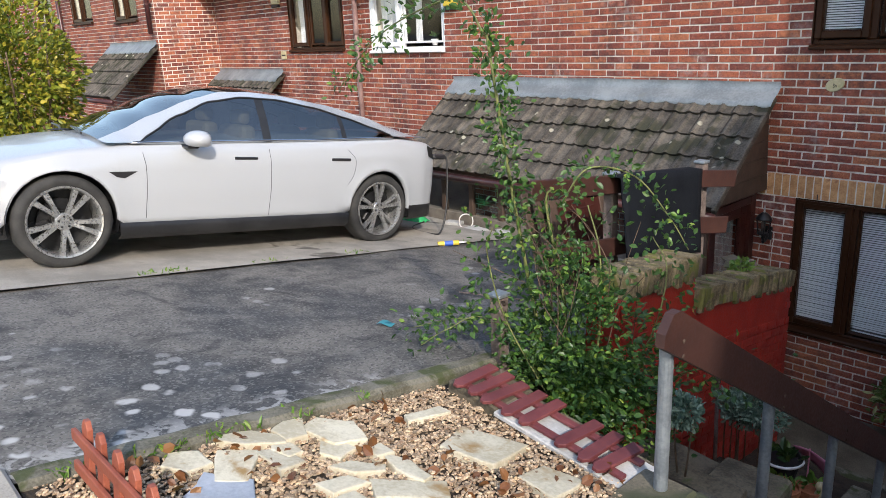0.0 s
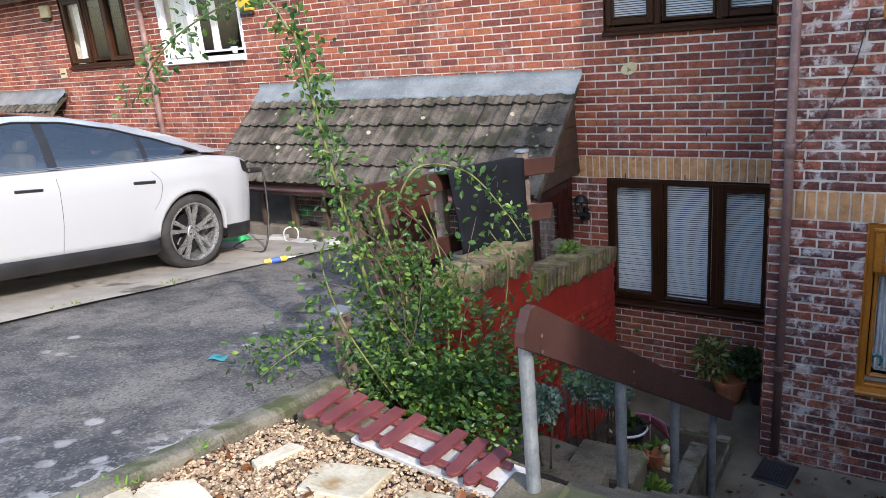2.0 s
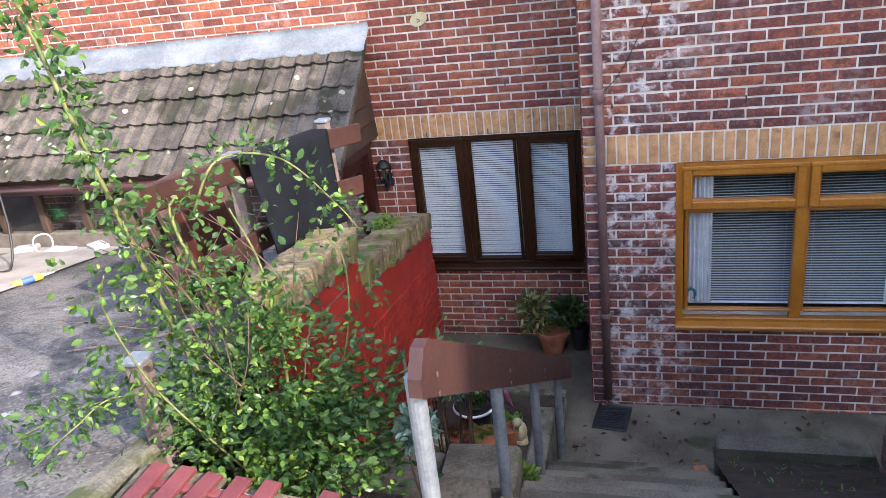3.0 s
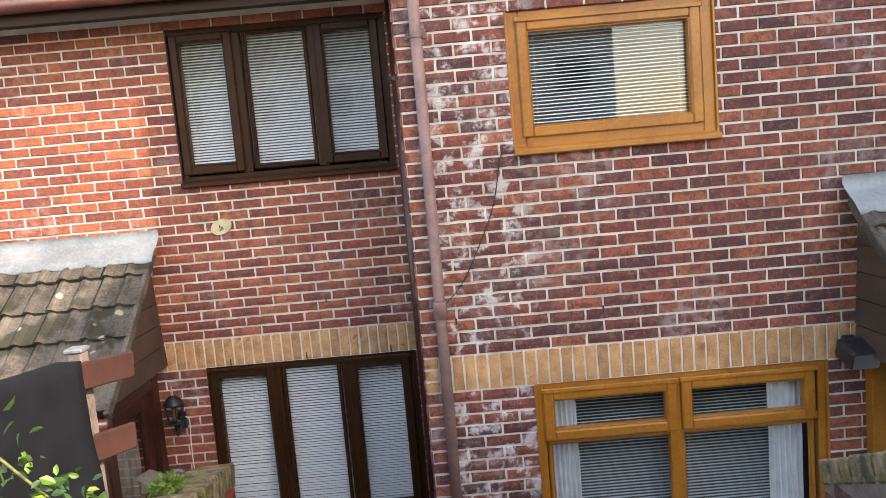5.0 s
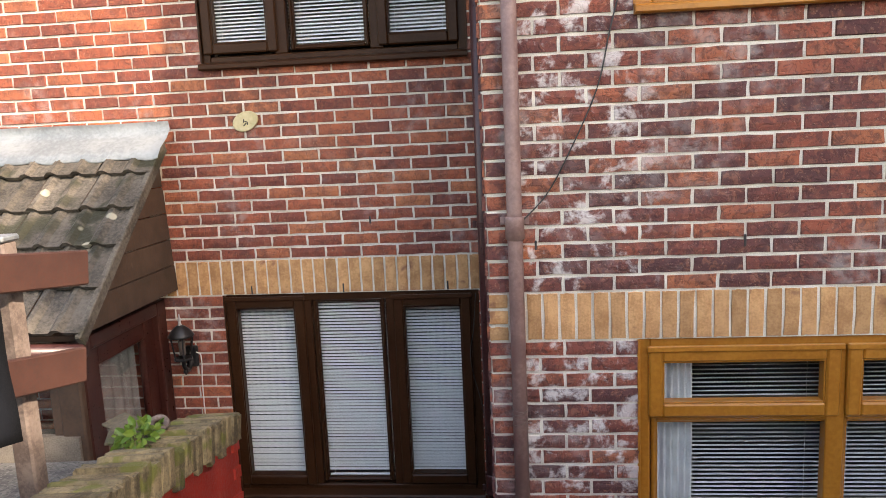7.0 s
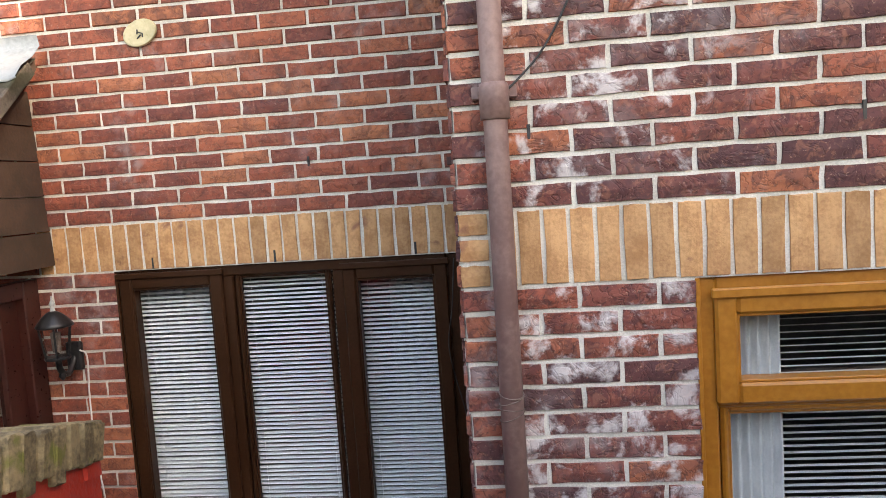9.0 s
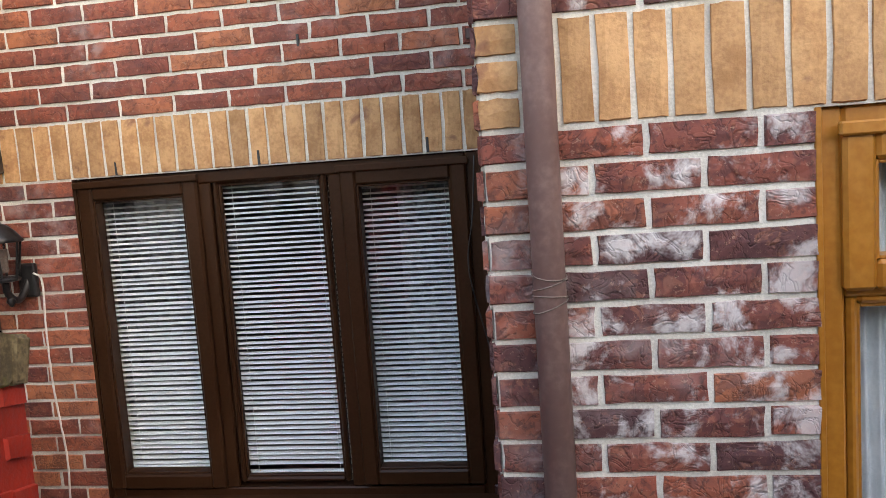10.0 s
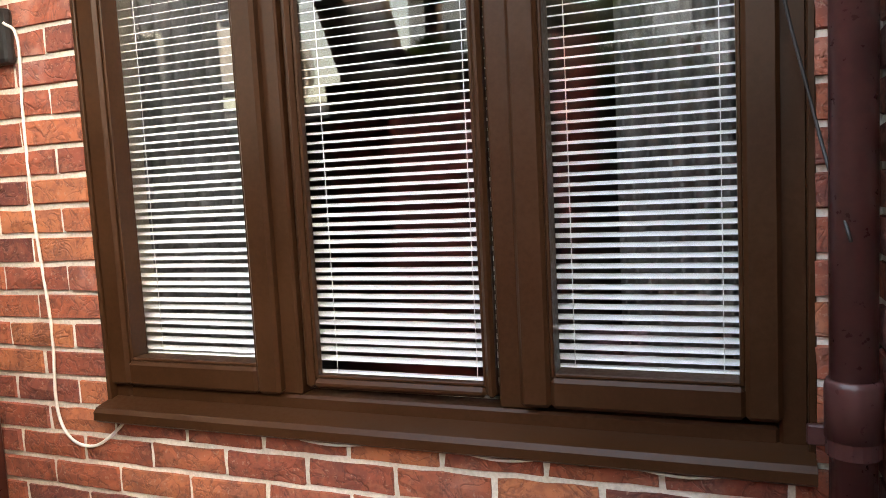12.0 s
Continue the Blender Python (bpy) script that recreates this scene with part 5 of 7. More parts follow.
for sgn in (1, -1):
    for nm, x0, x1, mt in (("front_side_window", -0.17, 0.96, M["car_glass"]), ("door_pillar", -0.25, -0.17, M["car_black"]), ("rear_side_window", -1.02, -0.25, M["car_glass"]), ("window_bar", -1.07, -1.02, M["car_black"]), ("quarter_window", -1.64, -1.07, M["car_glass"])):
        bm = bmesh.new()
        rows = [green_row(x, sgn)[:3] for x in sorted({x0, x1, *[x for x in GX if x0 < x < x1]})]
        grid_mesh(bm, rows)
        ob = part(nm, bm, mt, car, smooth=True)
        if mt is M["car_glass"]:
            ob.visible_shadow = False
    # bright strip under and black line over the side glass
    bm = bmesh.new()
    tube(bm, [Vector(green_row(x, sgn)[0]) + Vector((0, sgn * 0.004, 0.0)) for x in steps_of(-1.64, 0.98, 40)], 0.008, 6)
    part("window_trim", bm, M["chrome"], car, "bright trim strip under the side windows", smooth=True)
    bm = bmesh.new()
    tube(bm, [Vector(green_row(x, sgn)[2]) + Vector((0, sgn * 0.002, 0)) for x in steps_of(-1.62, 0.96, 44)], 0.009, 6)
    part("window_seal", bm, M["car_black"], car, smooth=True)
    # recessed dark door handles
    for x in (0.02, -0.97):
        y, z = side_y(x, 0.845), 0.845
        bm = bmesh.new()
        block(bm, (-0.11, -0.012, -0.014), (0.11, 0.006, 0.014), 0.006)
        h = part("door_handle", bm, M["car_black"], car, "flush dark door handle")
        h.location = (x, sgn * y, z)
    # door seams
    for pts in ([(0.90, 0.88), (0.88, 0.7), (0.88, 0.36)], [(-0.21, 0.93), (-0.22, 0.6), (-0.21, 0.34)], [(-1.06, 0.94), (-1.14, 0.84), (-1.12, 0.70), (-1.05, 0.60)]):
        bm = bmesh.new()
        tube(bm, [(x, sgn * (side_y(x, z) + 0.0005), z) for x, z in [(p.x, p.y) for p in curve_pts([(a, b, 0) for a, b in pts], 18)]], 0.0018, 5)
        part("door_seam", bm, M["car_black"], car)
    # wing badge: dark arrow
    bm = bmesh.new()
    x0, z0 = 1.05, 0.70
    v = [bm.verts.new((x0 + a, sgn * (side_y(x0 + a, z0 + b) + 0.004), z0 + b)) for a, b in ((0.12, 0.03), (-0.10, 0.035), (0.0, -0.02), (0.06, -0.01))]
    bm.faces.new((v[0], v[1], v[2], v[3]))
    part("wing_badge", bm, M["car_black"], car, "small dark triangular wing badge")
    # mirror
    bm = bmesh.new()
    bmesh.ops.create_uvsphere(bm, u_segments=16, v_segments=10, radius=1, matrix=Matrix.Translation((0.50, sgn * 1.06, 1.0)) @ Matrix.Diagonal((0.12, 0.125, 0.075, 1)))
    for v in bm.verts:
        v.co.x = max(v.co.x, 0.43)
        v.co.z = max(v.co.z, 0.945)
    mir = part("wing_mirror", bm, M["car_paint"], car, smooth=True)
    bm = bmesh.new()
    block(bm, (0.48, min(sgn * 0.86, sgn * 1.04), 0.925), (0.58, max(sgn * 0.86, sgn * 1.04), 0.95), 0.01)
    part("mirror_arm", bm, M["car_black"], mir)
    # headlight and tail light
    bm = bmesh.new()
    rows = []
    for x in steps_of(1.88, 2.30, 8):
        z = lerp_table(SHOULDER, x) - 0.035
        rows.append([(x, sgn * (side_y(x, z + d) + 0.006), z + d) for d in (0.02, -0.02 - 0.05 * (x - 1.88), -0.03 - 0.11 * (x - 1.88))])
    grid_mesh(bm, rows)
    part("headlight", bm, M["chrome"], car, "clear slanted headlight")
    bm = bmesh.new()
    rows = []
    for x in steps_of(-2.47, -2.22, 6):
        z = lerp_table(SHOULDER, x) - 0.03
        rows.append([(x, sgn * (side_y(x, z + d) + 0.006), z + d) for d in (0.015, -0.05, -0.10)])
    grid_mesh(bm, rows)
    part("tail_light", bm, M["car_black"], car, "dark red tail light")
# seats seen through the glass
for x in (0.10, -0.85):
    for y in (0.38, -0.38):
        bm = bmesh.new()
        block(bm, (x - 0.25, y - 0.25, 0.55), (x + 0.27, y + 0.25, 0.72), 0.05, seg=2)
        block(bm, (x - 0.36, y - 0.24, 0.66), (x - 0.20, y + 0.24, 1.12), 0.05, seg=2)
        block(bm, (x - 0.36, y - 0.12, 1.12), (x - 0.25, y + 0.12, 1.26), 0.04, seg=2)
        part("seat", bm, M["tan_leather"], car, "tan leather seat")
bm = bmesh.new()
block(bm, (0.75, -0.72, 0.72), (1.05, 0.72, 0.93), 0.05, seg=2)
part("dashboard", bm, M["car_black"], car)
bm = bmesh.new()
tube(bm, [(0.66 + 0.05 * math.sin(a), -0.38 + 0.18 * math.cos(a), 0.90 + 0.18 * math.sin(a)) for a in steps_of(0, math.tau, 24)], 0.014, 6)
part("steering_wheel", bm, M["car_black"], car, smooth=True)
for y in (0.0, 0.55):
    bm = bmesh.new()
    tube(bm, curve_pts([(1.24, y, 1.0), (1.2, y - 0.2, 1.02), (1.17, y - 0.5, 1.03)], 8), 0.009, 6)
    part("wiper", bm, M["car_black"], car)


def wheel(c, sgn):
    w = new("wheel")
    w.parent = car
    # local z along the axle, outwards
    w.matrix_basis = Matrix.Translation((c, sgn * 0.835, WR)) @ Matrix.Rotation(radians(-90 * sgn), 4, "X") @ Matrix.Rotation(random.uniform(0, 1.2), 4, "Z")
    bm = bmesh.new()
    prof = [(0.266, -0.11), (0.31, -0.12), (0.340, -0.105), (0.352, -0.075), (0.352, 0.075), (0.341, 0.105), (0.31, 0.122), (0.273, 0.112), (0.266, 0.10)]
    rings = [[(r * math.cos(a), r * math.sin(a), z) for a in [math.tau * k / 48 for k in range(48)]] for r, z in prof]
    grid_mesh(bm, rings, True)
    part("tyre", bm, M["tyre"], w, "black road tyre", smooth=True)
    bm = bmesh.new()
    prof = [(0.273, 0.112), (0.271, 0.122), (0.258, 0.118), (0.247, 0.09), (0.243, -0.08), (0.256, -0.11)]
    grid_mesh(bm, [[(r * math.cos(a), r * math.sin(a), z) for a in [math.tau * k / 48 for k in range(48)]] for r, z in prof], True)
    for k in range(5):
        for off in (-0.17, 0.17):
            a = math.tau * k / 5 + off * 0.55
            b = math.tau * k / 5 + off * 1.15
            p0, p1 = Vector((0.055 * math.cos(a), 0.055 * math.sin(a), 0.088)), Vector((0.254 * math.cos(b), 0.254 * math.sin(b), 0.108))
            d = (p1 - p0)
            m_ = Matrix.Translation(p0) @ Matrix.Rotation(math.atan2(d.y, d.x), 4, "Z")
            vs = []
            for u, wd, z in ((0, 0.020, 0.088), (d.length * 0.5, 0.017, 0.106), (d.length, 0.025, 0.108)):
                vs.append([m_ @ Vector((u, wd, z - 0.088 - 0.03)), m_ @ Vector((u, wd * 0.8, z - 0.088)), m_ @ Vector((u, -wd * 0.8, z - 0.088)), m_ @ Vector((u, -wd, z - 0.088 - 0.03))])
            grid_mesh(bm, vs)
    lathe(bm, [(0.066, 0.05), (0.068, 0.085), (0.06, 0.094), (0.03, 0.096)], 20)
    part("rim", bm, M["alloy"], w, "silver five-twin-spoke alloy rim")
    for k in range(5):
        bm = bmesh.new()
        a = math.tau * (k + 0.5) / 5
        lathe(bm, [(0.009, 0.0), (0.009, 0.012), (0.006, 0.016)], 6, (0.043 * math.cos(a), 0.043 * math.sin(a), 0.088))
        part("wheel_nut", bm, M["car_black"], w)
    bm = bmesh.new()
    lathe(bm, [(0.17, -0.02), (0.17, 0.005), (0.08, 0.006), (0.08, 0.03)], 32)
    block(bm, (0.08, -0.06, -0.03), (0.18, 0.06, 0.03), 0.01)
    part("brake_disc", bm, M["black_metal"], w)
    bm = bmesh.new()
    lathe(bm, [(0.24, -0.09), (0.24, -0.06)], 32)
    part("backing", bm, M["car_black"], w)


for c in (-WB, WB):
    for sgn in (1, -1):
        wheel(c, sgn)
# charging plug and cable
bm = bmesh.new()
cm = car.matrix_basis
tube(bm, curve_pts([cm @ Vector((-2.28, 0.80, 0.88)), cm @ Vector((-2.37, 0.82, 0.885)), cm @ Vector((-2.46, 0.83, 0.87)), cm @ Vector((-2.47, 0.86, 0.66)), cm @ Vector((-2.45, 0.90, 0.35)), cm @ Vector((-2.38, 0.93, 0.10)), cm @ Vector((-2.30, 0.90, 0.03)), cm @ Vector((-2.4, 0.4, 0.02)), (-5.6, -1.45, drive_z(-5.6, -1.45) + 0.02)], 48), 0.011, 8)
plug = tagged(finish("charging_cable", bm, M["black_cable"], smooth=True), "black charging cable hanging from the car to the ground", "cable")
bm = bmesh.new()
block(bm, (-2.46, 0.765, 0.85), (-2.28, 0.835, 0.905), 0.015, m=cm)
part("charging_plug", bm, M["black_plastic"], plug)
bpy.context.view_layer.update()
# shorten the tail
for ob in car.children:
    if ob.type == "MESH" and ob.name.split(".")[0] in ("body", "rear_bumper", "bumper_trim", "tail_light", "rear_window", "roof_panel"):
        for v in ob.data.vertices:
            if v.co.x < -1.88:
                v.co.x = -1.88 + (v.co.x + 1.88) * 0.78


# ---- gravel bed: pebbles, flagstones, pickets ----
def pebble_field(name, n, spot, size, mat, label):
    rng = np.random.default_rng(11)
    base = bmesh.new()
    bmesh.ops.create_icosphere(base, subdivisions=1, radius=1)
    bv = np.array([v.co[:] for v in base.verts])
    bf = [[v.index for v in f.verts] for f in base.faces]
    base.free()
    verts, faces = [], []
    for k in range(n):
        x, y, z = spot(rng)
        s = rng.uniform(*size)
        p = bv * (s * rng.uniform(0.8, 1.4), s * rng.uniform(0.7, 1.1), s * rng.uniform(0.4, 0.7)) * (1 + rng.uniform(-0.15, 0.15, (len(bv), 1)))
        a = rng.uniform(0, math.tau)
        c, q = math.cos(a), math.sin(a)
        p = np.stack([p[:, 0] * c - p[:, 1] * q + x, p[:, 0] * q + p[:, 1] * c + y, p[:, 2] + z], 1)
        i = len(verts)
        verts += p.tolist()
        faces += [[i + v for v in f] for f in bf]
    me = bpy.data.meshes.new(name)
    me.from_pydata(verts, [], faces)
    me.materials.append(mat)
    return tagged(new(name, me), label, "gravel", kind="stuff")


def bed_spot(rng):
    x, y = rng.uniform(-1.37, -0.22), rng.uniform(-6.82, -5.02)
    return x, y, bed_z(x, y) + rng.uniform(-0.018, 0.006)


pebble_field("gravel", 15000, bed_spot, (0.0045, 0.0115), M["pebble"], "tan and brown loose gravel in the bed")


def flagstone(x, y, w, d, rot, seed, mat="slab", lift=0.0, sides=5):
    rng = random.Random(seed)
    poly = []
    for k in range(sides):
        a = math.tau * (k + 0.5 + rng.uniform(-0.16, 0.16)) / sides
        r = rng.uniform(0.88, 1.08) * (1.36 if sides == 4 else 1.14)
        poly.append((w / 2 * r * math.cos(a), d / 2 * r * math.sin(a)))
    bm = bmesh.new()
    extrude(bm, poly, 0.035, bevel=0.006)
    bmesh.ops.subdivide_edges(bm, edges=[e for e in bm.edges if e.calc_length() > 0.1], cuts=3)
    for v in bm.verts:
        v.co += Vector((noise.noise(v.co * 12 + Vector((seed, 0, 0))), noise.noise(v.co * 12 + Vector((0, seed, 0))), 0.35 * noise.noise(v.co * 8 + Vector((0, 0, seed))))) * 0.011
    ob = tagged(finish("flagstone", bm, M[mat]), "cream sandstone flag laid in gravel" if mat == "slab" else "blue-grey flagstone laid in gravel", "flagstone", group="crazy paving flags")
    ob.matrix_basis = Matrix.Translation((x, y, bed_z(x, y) - 0.022 + lift)) @ Matrix.Rotation(math.atan(-0.19), 4, "X") @ Matrix.Rotation(radians(rot), 4, "Z")


FLAGS = ((-1.31, -6.08, 0.26, 0.13, 54, 6), (-1.31, -5.91, 0.13, 0.23, 63, 5), (-1.21, -5.76, 0.28, 0.23, 0, 5), (-1.08, -5.85, 0.16, 0.15, 165, 5), (-1.16, -6.22, 0.15, 0.24, 57, 4),
         (-1.12, -6.07, 0.18, 0.12, 6, 4), (-1.17, -6.01, 0.15, 0.10, 15, 5), (-0.92, -5.86, 0.21, 0.10, 57, 5), (-0.83, -5.70, 0.26, 0.09, 6, 5), (-0.99, -5.71, 0.11, 0.09, 171, 4),
         (-0.80, -5.30, 0.30, 0.28, 18, 4), (-0.46, -5.28, 0.19, 0.21, 9, 4), (-1.14, -5.32, 0.08, 0.26, 0, 4), (-0.70, -5.79, 0.26, 0.16, 57, 4), (-0.86, -5.98, 0.18, 0.10, 84, 4), (-1.27, -6.36, 0.18, 0.16, 20, 5))
for k, (x, y, w, d, r, n_) in enumerate(FLAGS):
    flagstone(x, y, w, d, r, k + 1, sides=n_)
flagstone(-0.98, -6.36, 0.22, 0.34, 70, 21, "blue_slab", 0.012, 5)
flagstone(-0.68, -6.10, 0.26, 0.30, 35, 22, "slab", 0.006, 5)


def picket_shape(bm, w, l, t):
    poly = [(-w / 2, 0), (w / 2, 0), (w / 2, l - w * 0.45), (w * 0.2, l), (-w * 0.2, l), (-w / 2, l - w * 0.45)]
    return extrude(bm, poly, t, bevel=0.003)


# fallen picket panel on a pale board
panel = thing("fallen_picket_fence", "fallen maroon picket fence length lying beside the bed", "picket fence", m=Matrix.Translation((-1.25, -4.94, 2.205)) @ Matrix.Rotation(radians(6.5), 4, "Y"))
for y in (-0.075, 0.055):
    bm = bmesh.new()
    block(bm, (0.0, y - 0.018, 0.0), (0.95, y + 0.018, 0.018), 0.003)
    part("rail", bm, M["maroon"], panel)
for k in (0, 1, 2, 3, 4, 6, 7, 8):
    bm = bmesh.new()
    picket_shape(bm, 0.060, 0.27, 0.016)
    p = part("picket", bm, M["maroon"], panel)
    p.matrix_basis = Matrix.Translation((0.045 + 0.105 * k, 0.125 + random.uniform(-0.012, 0.012), 0.019)) @ Matrix.Rotation(radians(180 - 3 + random.uniform(-4, 4)), 4, "Z") @ Matrix.Rotation(random.uniform(-0.03, 0.03), 4, "Y")
bm = bmesh.new()
block(bm, (0.28, -0.125, -0.03), (1.02, 0.10, -0.004), 0.006)
ob = tagged(finish("board", bm, M["pale_board"]), "pale grey weathered board under the picket panel", "board")
ob.matrix_basis = panel.matrix_basis
bm = bmesh.new()
block(bm, (-0.05, -0.10, -0.16), (0.28, 0.16, -0.004), 0.01)
block(bm, (0.28, -0.10, -0.16), (1.02, 0.16, -0.034), 0.01)
ob = tagged(finish("bed_edge_stone", bm, M["stone"]), "dark mossy stone edge of the bed", "kerb", kind="structure")
ob.matrix_basis = panel.matrix_basis

# little standing picket fence, leaning
little = thing("picket_fence", "small rust-red picket fence leaning at the bed's corner", "picket fence", m=Matrix.Translation((-1.36, -6.66, bed_z(-1.3, -6.66) - 0.02)) @ Matrix.Rotation(radians(-6), 4, "X") @ Matrix.Rotation(radians(2), 4, "Y"))
for k in range(7):
    bm = bmesh.new()
    picket_shape(bm, 0.058, 0.25, 0.018)
    p = part("picket", bm, M["brick_red_paint"], little)
    p.matrix_basis = Matrix.Translation((0.05 + 0.138 * k, 0, 0.008 * k)) @ Matrix.Rotation(radians(90), 4, "X") @ Matrix.Rotation(random.uniform(-0.05, 0.05), 4, "Z")
for z in (0.06, 0.175):
    bm = bmesh.new()
    block(bm, (-0.03, -0.036, z - 0.02), (0.94, -0.019, z + 0.02), 0.003, m=Matrix.Rotation(-math.atan(0.058), 4, "Y"))
    part("rail", bm, M["brick_red_paint"], little)


# ---- plants ----
def leaf_cloud(name, spots, size, mat, parent=None, fold=0.3, n_side=1, seed=5, narrow=0.55):
    """Many small pointed leaves in one mesh. spots: function of a random generator giving place and outward direction."""
    rng = random.Random(seed)
    verts, faces = [], []
    for p, out in spots:
        s = rng.uniform(*size)
        d = (Vector(out) + Vector((rng.uniform(-1, 1), rng.uniform(-1, 1), rng.uniform(-0.8, 0.8))) * 0.9).normalized()
        side = d.cross(Vector((rng.uniform(-1, 1), rng.uniform(-1, 1), rng.uniform(-0.2, 1)))).normalized()
        up = side.cross(d)
        i = len(verts)
        p = Vector(p)
        w = s * narrow / 2
        verts += [p, p + d * s * 0.35 + side * w + up * s * fold * 0.3, p + d * s * 0.75 + side * w * 0.8 + up * s * fold * 0.2, p + d * s - up * s * 0.08, p + d * s * 0.75 - side * w * 0.8 + up * s * fold * 0.2, p + d * s * 0.35 - side * w + up * s * fold * 0.3, p + d * s * 0.55]
        faces += [(i, i + 1, i + 2, i + 6), (i + 6, i + 2, i + 3), (i + 6, i + 3, i + 4), (i, i + 6, i + 4, i + 5)]
    me = bpy.data.meshes.new(name)
    me.from_pydata([tuple(v) for v in verts], [], faces)
    me.materials.append(mat)
    ob = new(name, me)
    if parent:
        ob.parent = parent
        ob["kind"] = "stuff"
    return ob


def along(pts, per_m, spread, rng, start=0.0):
    out = []
    for k, (a, b) in enumerate(zip(pts, pts[1:])):
        if k < start * len(pts):
            continue
        L = (b - a).length
        for _ in range(max(1, int(L * per_m + rng.random()))):
            t = rng.random()
            off = Vector((rng.gauss(0, 1), rng.gauss(0, 1), rng.gauss(0, 0.8))) * spread
            out.append((a + (b - a) * t + off, off.normalized() + Vector((0, 0, -0.1))))
    return out


def rose_bush():
    rng = random.Random(4)
    root = thing("rose_bush", "straggly climbing rose with long arching green stems", "shrub", at=(-1.15, -4.35, 1.9))
    o = Vector((-1.15, -4.35, 1.9))
    canes = [([(-1.20, -4.35, 1.85), (-1.30, -4.42, 2.5), (-1.36, -4.50, 3.1), (-1.40, -4.55, 3.55), (-1.44, -4.57, 3.86)], 0.012, 130, 0.040),
             ([(-1.44, -4.57, 3.80), (-1.62, -4.55, 3.98), (-1.95, -4.5, 3.96), (-2.35, -4.45, 3.86), (-2.65, -4.42, 3.72), (-2.95, -4.40, 3.50)], 0.006, 40, 0.04),
             ([(-1.12, -4.3, 1.85), (-1.15, -4.33, 2.45), (-1.24, -4.36, 2.95), (-1.22, -4.34, 3.05)], 0.010, 90, 0.06),
             ([(-1.20, -4.3, 2.95), (-1.10, -4.2, 3.14), (-0.95, -4.0, 3.08), (-0.80, -3.9, 2.86), (-0.72, -3.85, 2.70)], 0.006, 60, 0.035),
             ([(-1.0, -4.3, 1.9), (-0.98, -4.25, 2.3), (-1.02, -4.2, 2.7), (-1.1, -4.2, 2.95)], 0.008, 55, 0.06),
             ([(-1.15, -4.4, 1.9), (-1.4, -4.5, 2.25), (-1.65, -4.6, 2.3), (-1.95, -4.72, 2.2)], 0.005, 90, 0.05),
             ([(-1.2, -4.4, 2.0), (-1.45, -4.6, 2.35), (-1.6, -4.75, 2.30), (-1.72, -4.85, 2.20)], 0.004, 70, 0.05),
             ([(-0.95, -4.2, 1.9), (-0.8, -4.05, 2.25), (-0.78, -3.95, 2.6), (-0.9, -3.9, 2.75)], 0.006, 60, 0.07),
             ([(-0.85, -4.2, 1.85), (-0.62, -4.05, 2.1), (-0.42, -3.95, 2.15), (-0.33, -3.9, 2.05)], 0.005, 80, 0.07),
             ([(-1.1, -4.5, 1.95), (-1.3, -4.62, 2.4), (-1.38, -4.66, 2.75), (-1.3, -4.7, 2.9)], 0.005, 60, 0.06)]
    spots = []
    for pts, r, per, spread in canes:
        cp = curve_pts(pts, 28)
        bm = bmesh.new()
        tube(bm, [p - o for p in cp], r, 6, r * 0.5)
        part("cane", bm, M["stem"], root, smooth=True)
        spots += along(cp, per * 3.0, spread * 1.25, rng)
    # leafy mass at the foot
    for _ in range(4600):
        a, b, c = rng.gauss(0, 1), rng.gauss(0, 1), rng.random()
        x, y = -1.06 + 0.25 * a, -4.34 + 0.19 * b
        z = 1.9 + c ** 1.1 * (1.0 - 0.27 * abs(a) - 0.12 * abs(b))
        if noise.noise((x * 4.5, y * 4.5, z * 4.5)) > 0.06 and -1.5 < x < -0.5 and y > -4.80:
            spots.append((Vector((x, y, z)), Vector((a, b, 0.4))))
    for _ in range(900):
        a, b = rng.gauss(0, 1), rng.random()
        x, y = -0.85 + 0.16 * a, -4.5 + 0.5 * b
        z = 1.85 + rng.random() * (0.45 - 0.2 * b) - 0.15 * b
        if noise.noise((x * 4, y * 4, z * 4 + 3)) > 0.0 and x > -1.12:
            spots.append((Vector((x, y, z)), Vector((a, b, 0.5))))
    for _ in range(1300):
        x, y = rng.gauss(-0.82, 0.17), rng.gauss(-4.42, 0.12)
        if -1.2 < x < -0.45:
            spots.append((Vector((x, y, 1.86 + rng.random() ** 1.2 * 0.42)), Vector((rng.gauss(0, 1), -0.6, 0.5))))
    leaf_cloud("leaves", [(p - o, d) for p, d in spots], (0.026, 0.052), M["leaf_rose"], root, seed=8)
    light = [(p - o + Vector((0.02, -0.03, 0.02)), d) for p, d in spots if rng.random() < 0.26]
    leaf_cloud("young_leaves", light, (0.02, 0.04), M["leaf_light"], root, seed=9)
    # bare twigs
    for k in range(22):
        a = Vector((-1.1 + rng.uniform(-0.25, 0.3), -4.35 + rng.uniform(-0.2, 0.3), 2.1 + rng.uniform(0, 0.4)))
        bm = bmesh.new()
        tube(bm, [p - o for p in curve_pts([a, a + Vector((rng.uniform(-0.15, 0.15), rng.uniform(-0.1, 0.1), 0.25)), a + Vector((rng.uniform(-0.4, 0.35), rng.uniform(-0.25, 0.2), 0.5))], 10)], 0.003, 5, 0.0015)
        part("twig", bm, M["bark"], root)


M["leaf_light"] = leaf_mat("young_leaf", (0.07, 0.16, 0.026), (0.12, 0.23, 0.036), (0.22, 0.30, 0.05))
rose_bush()


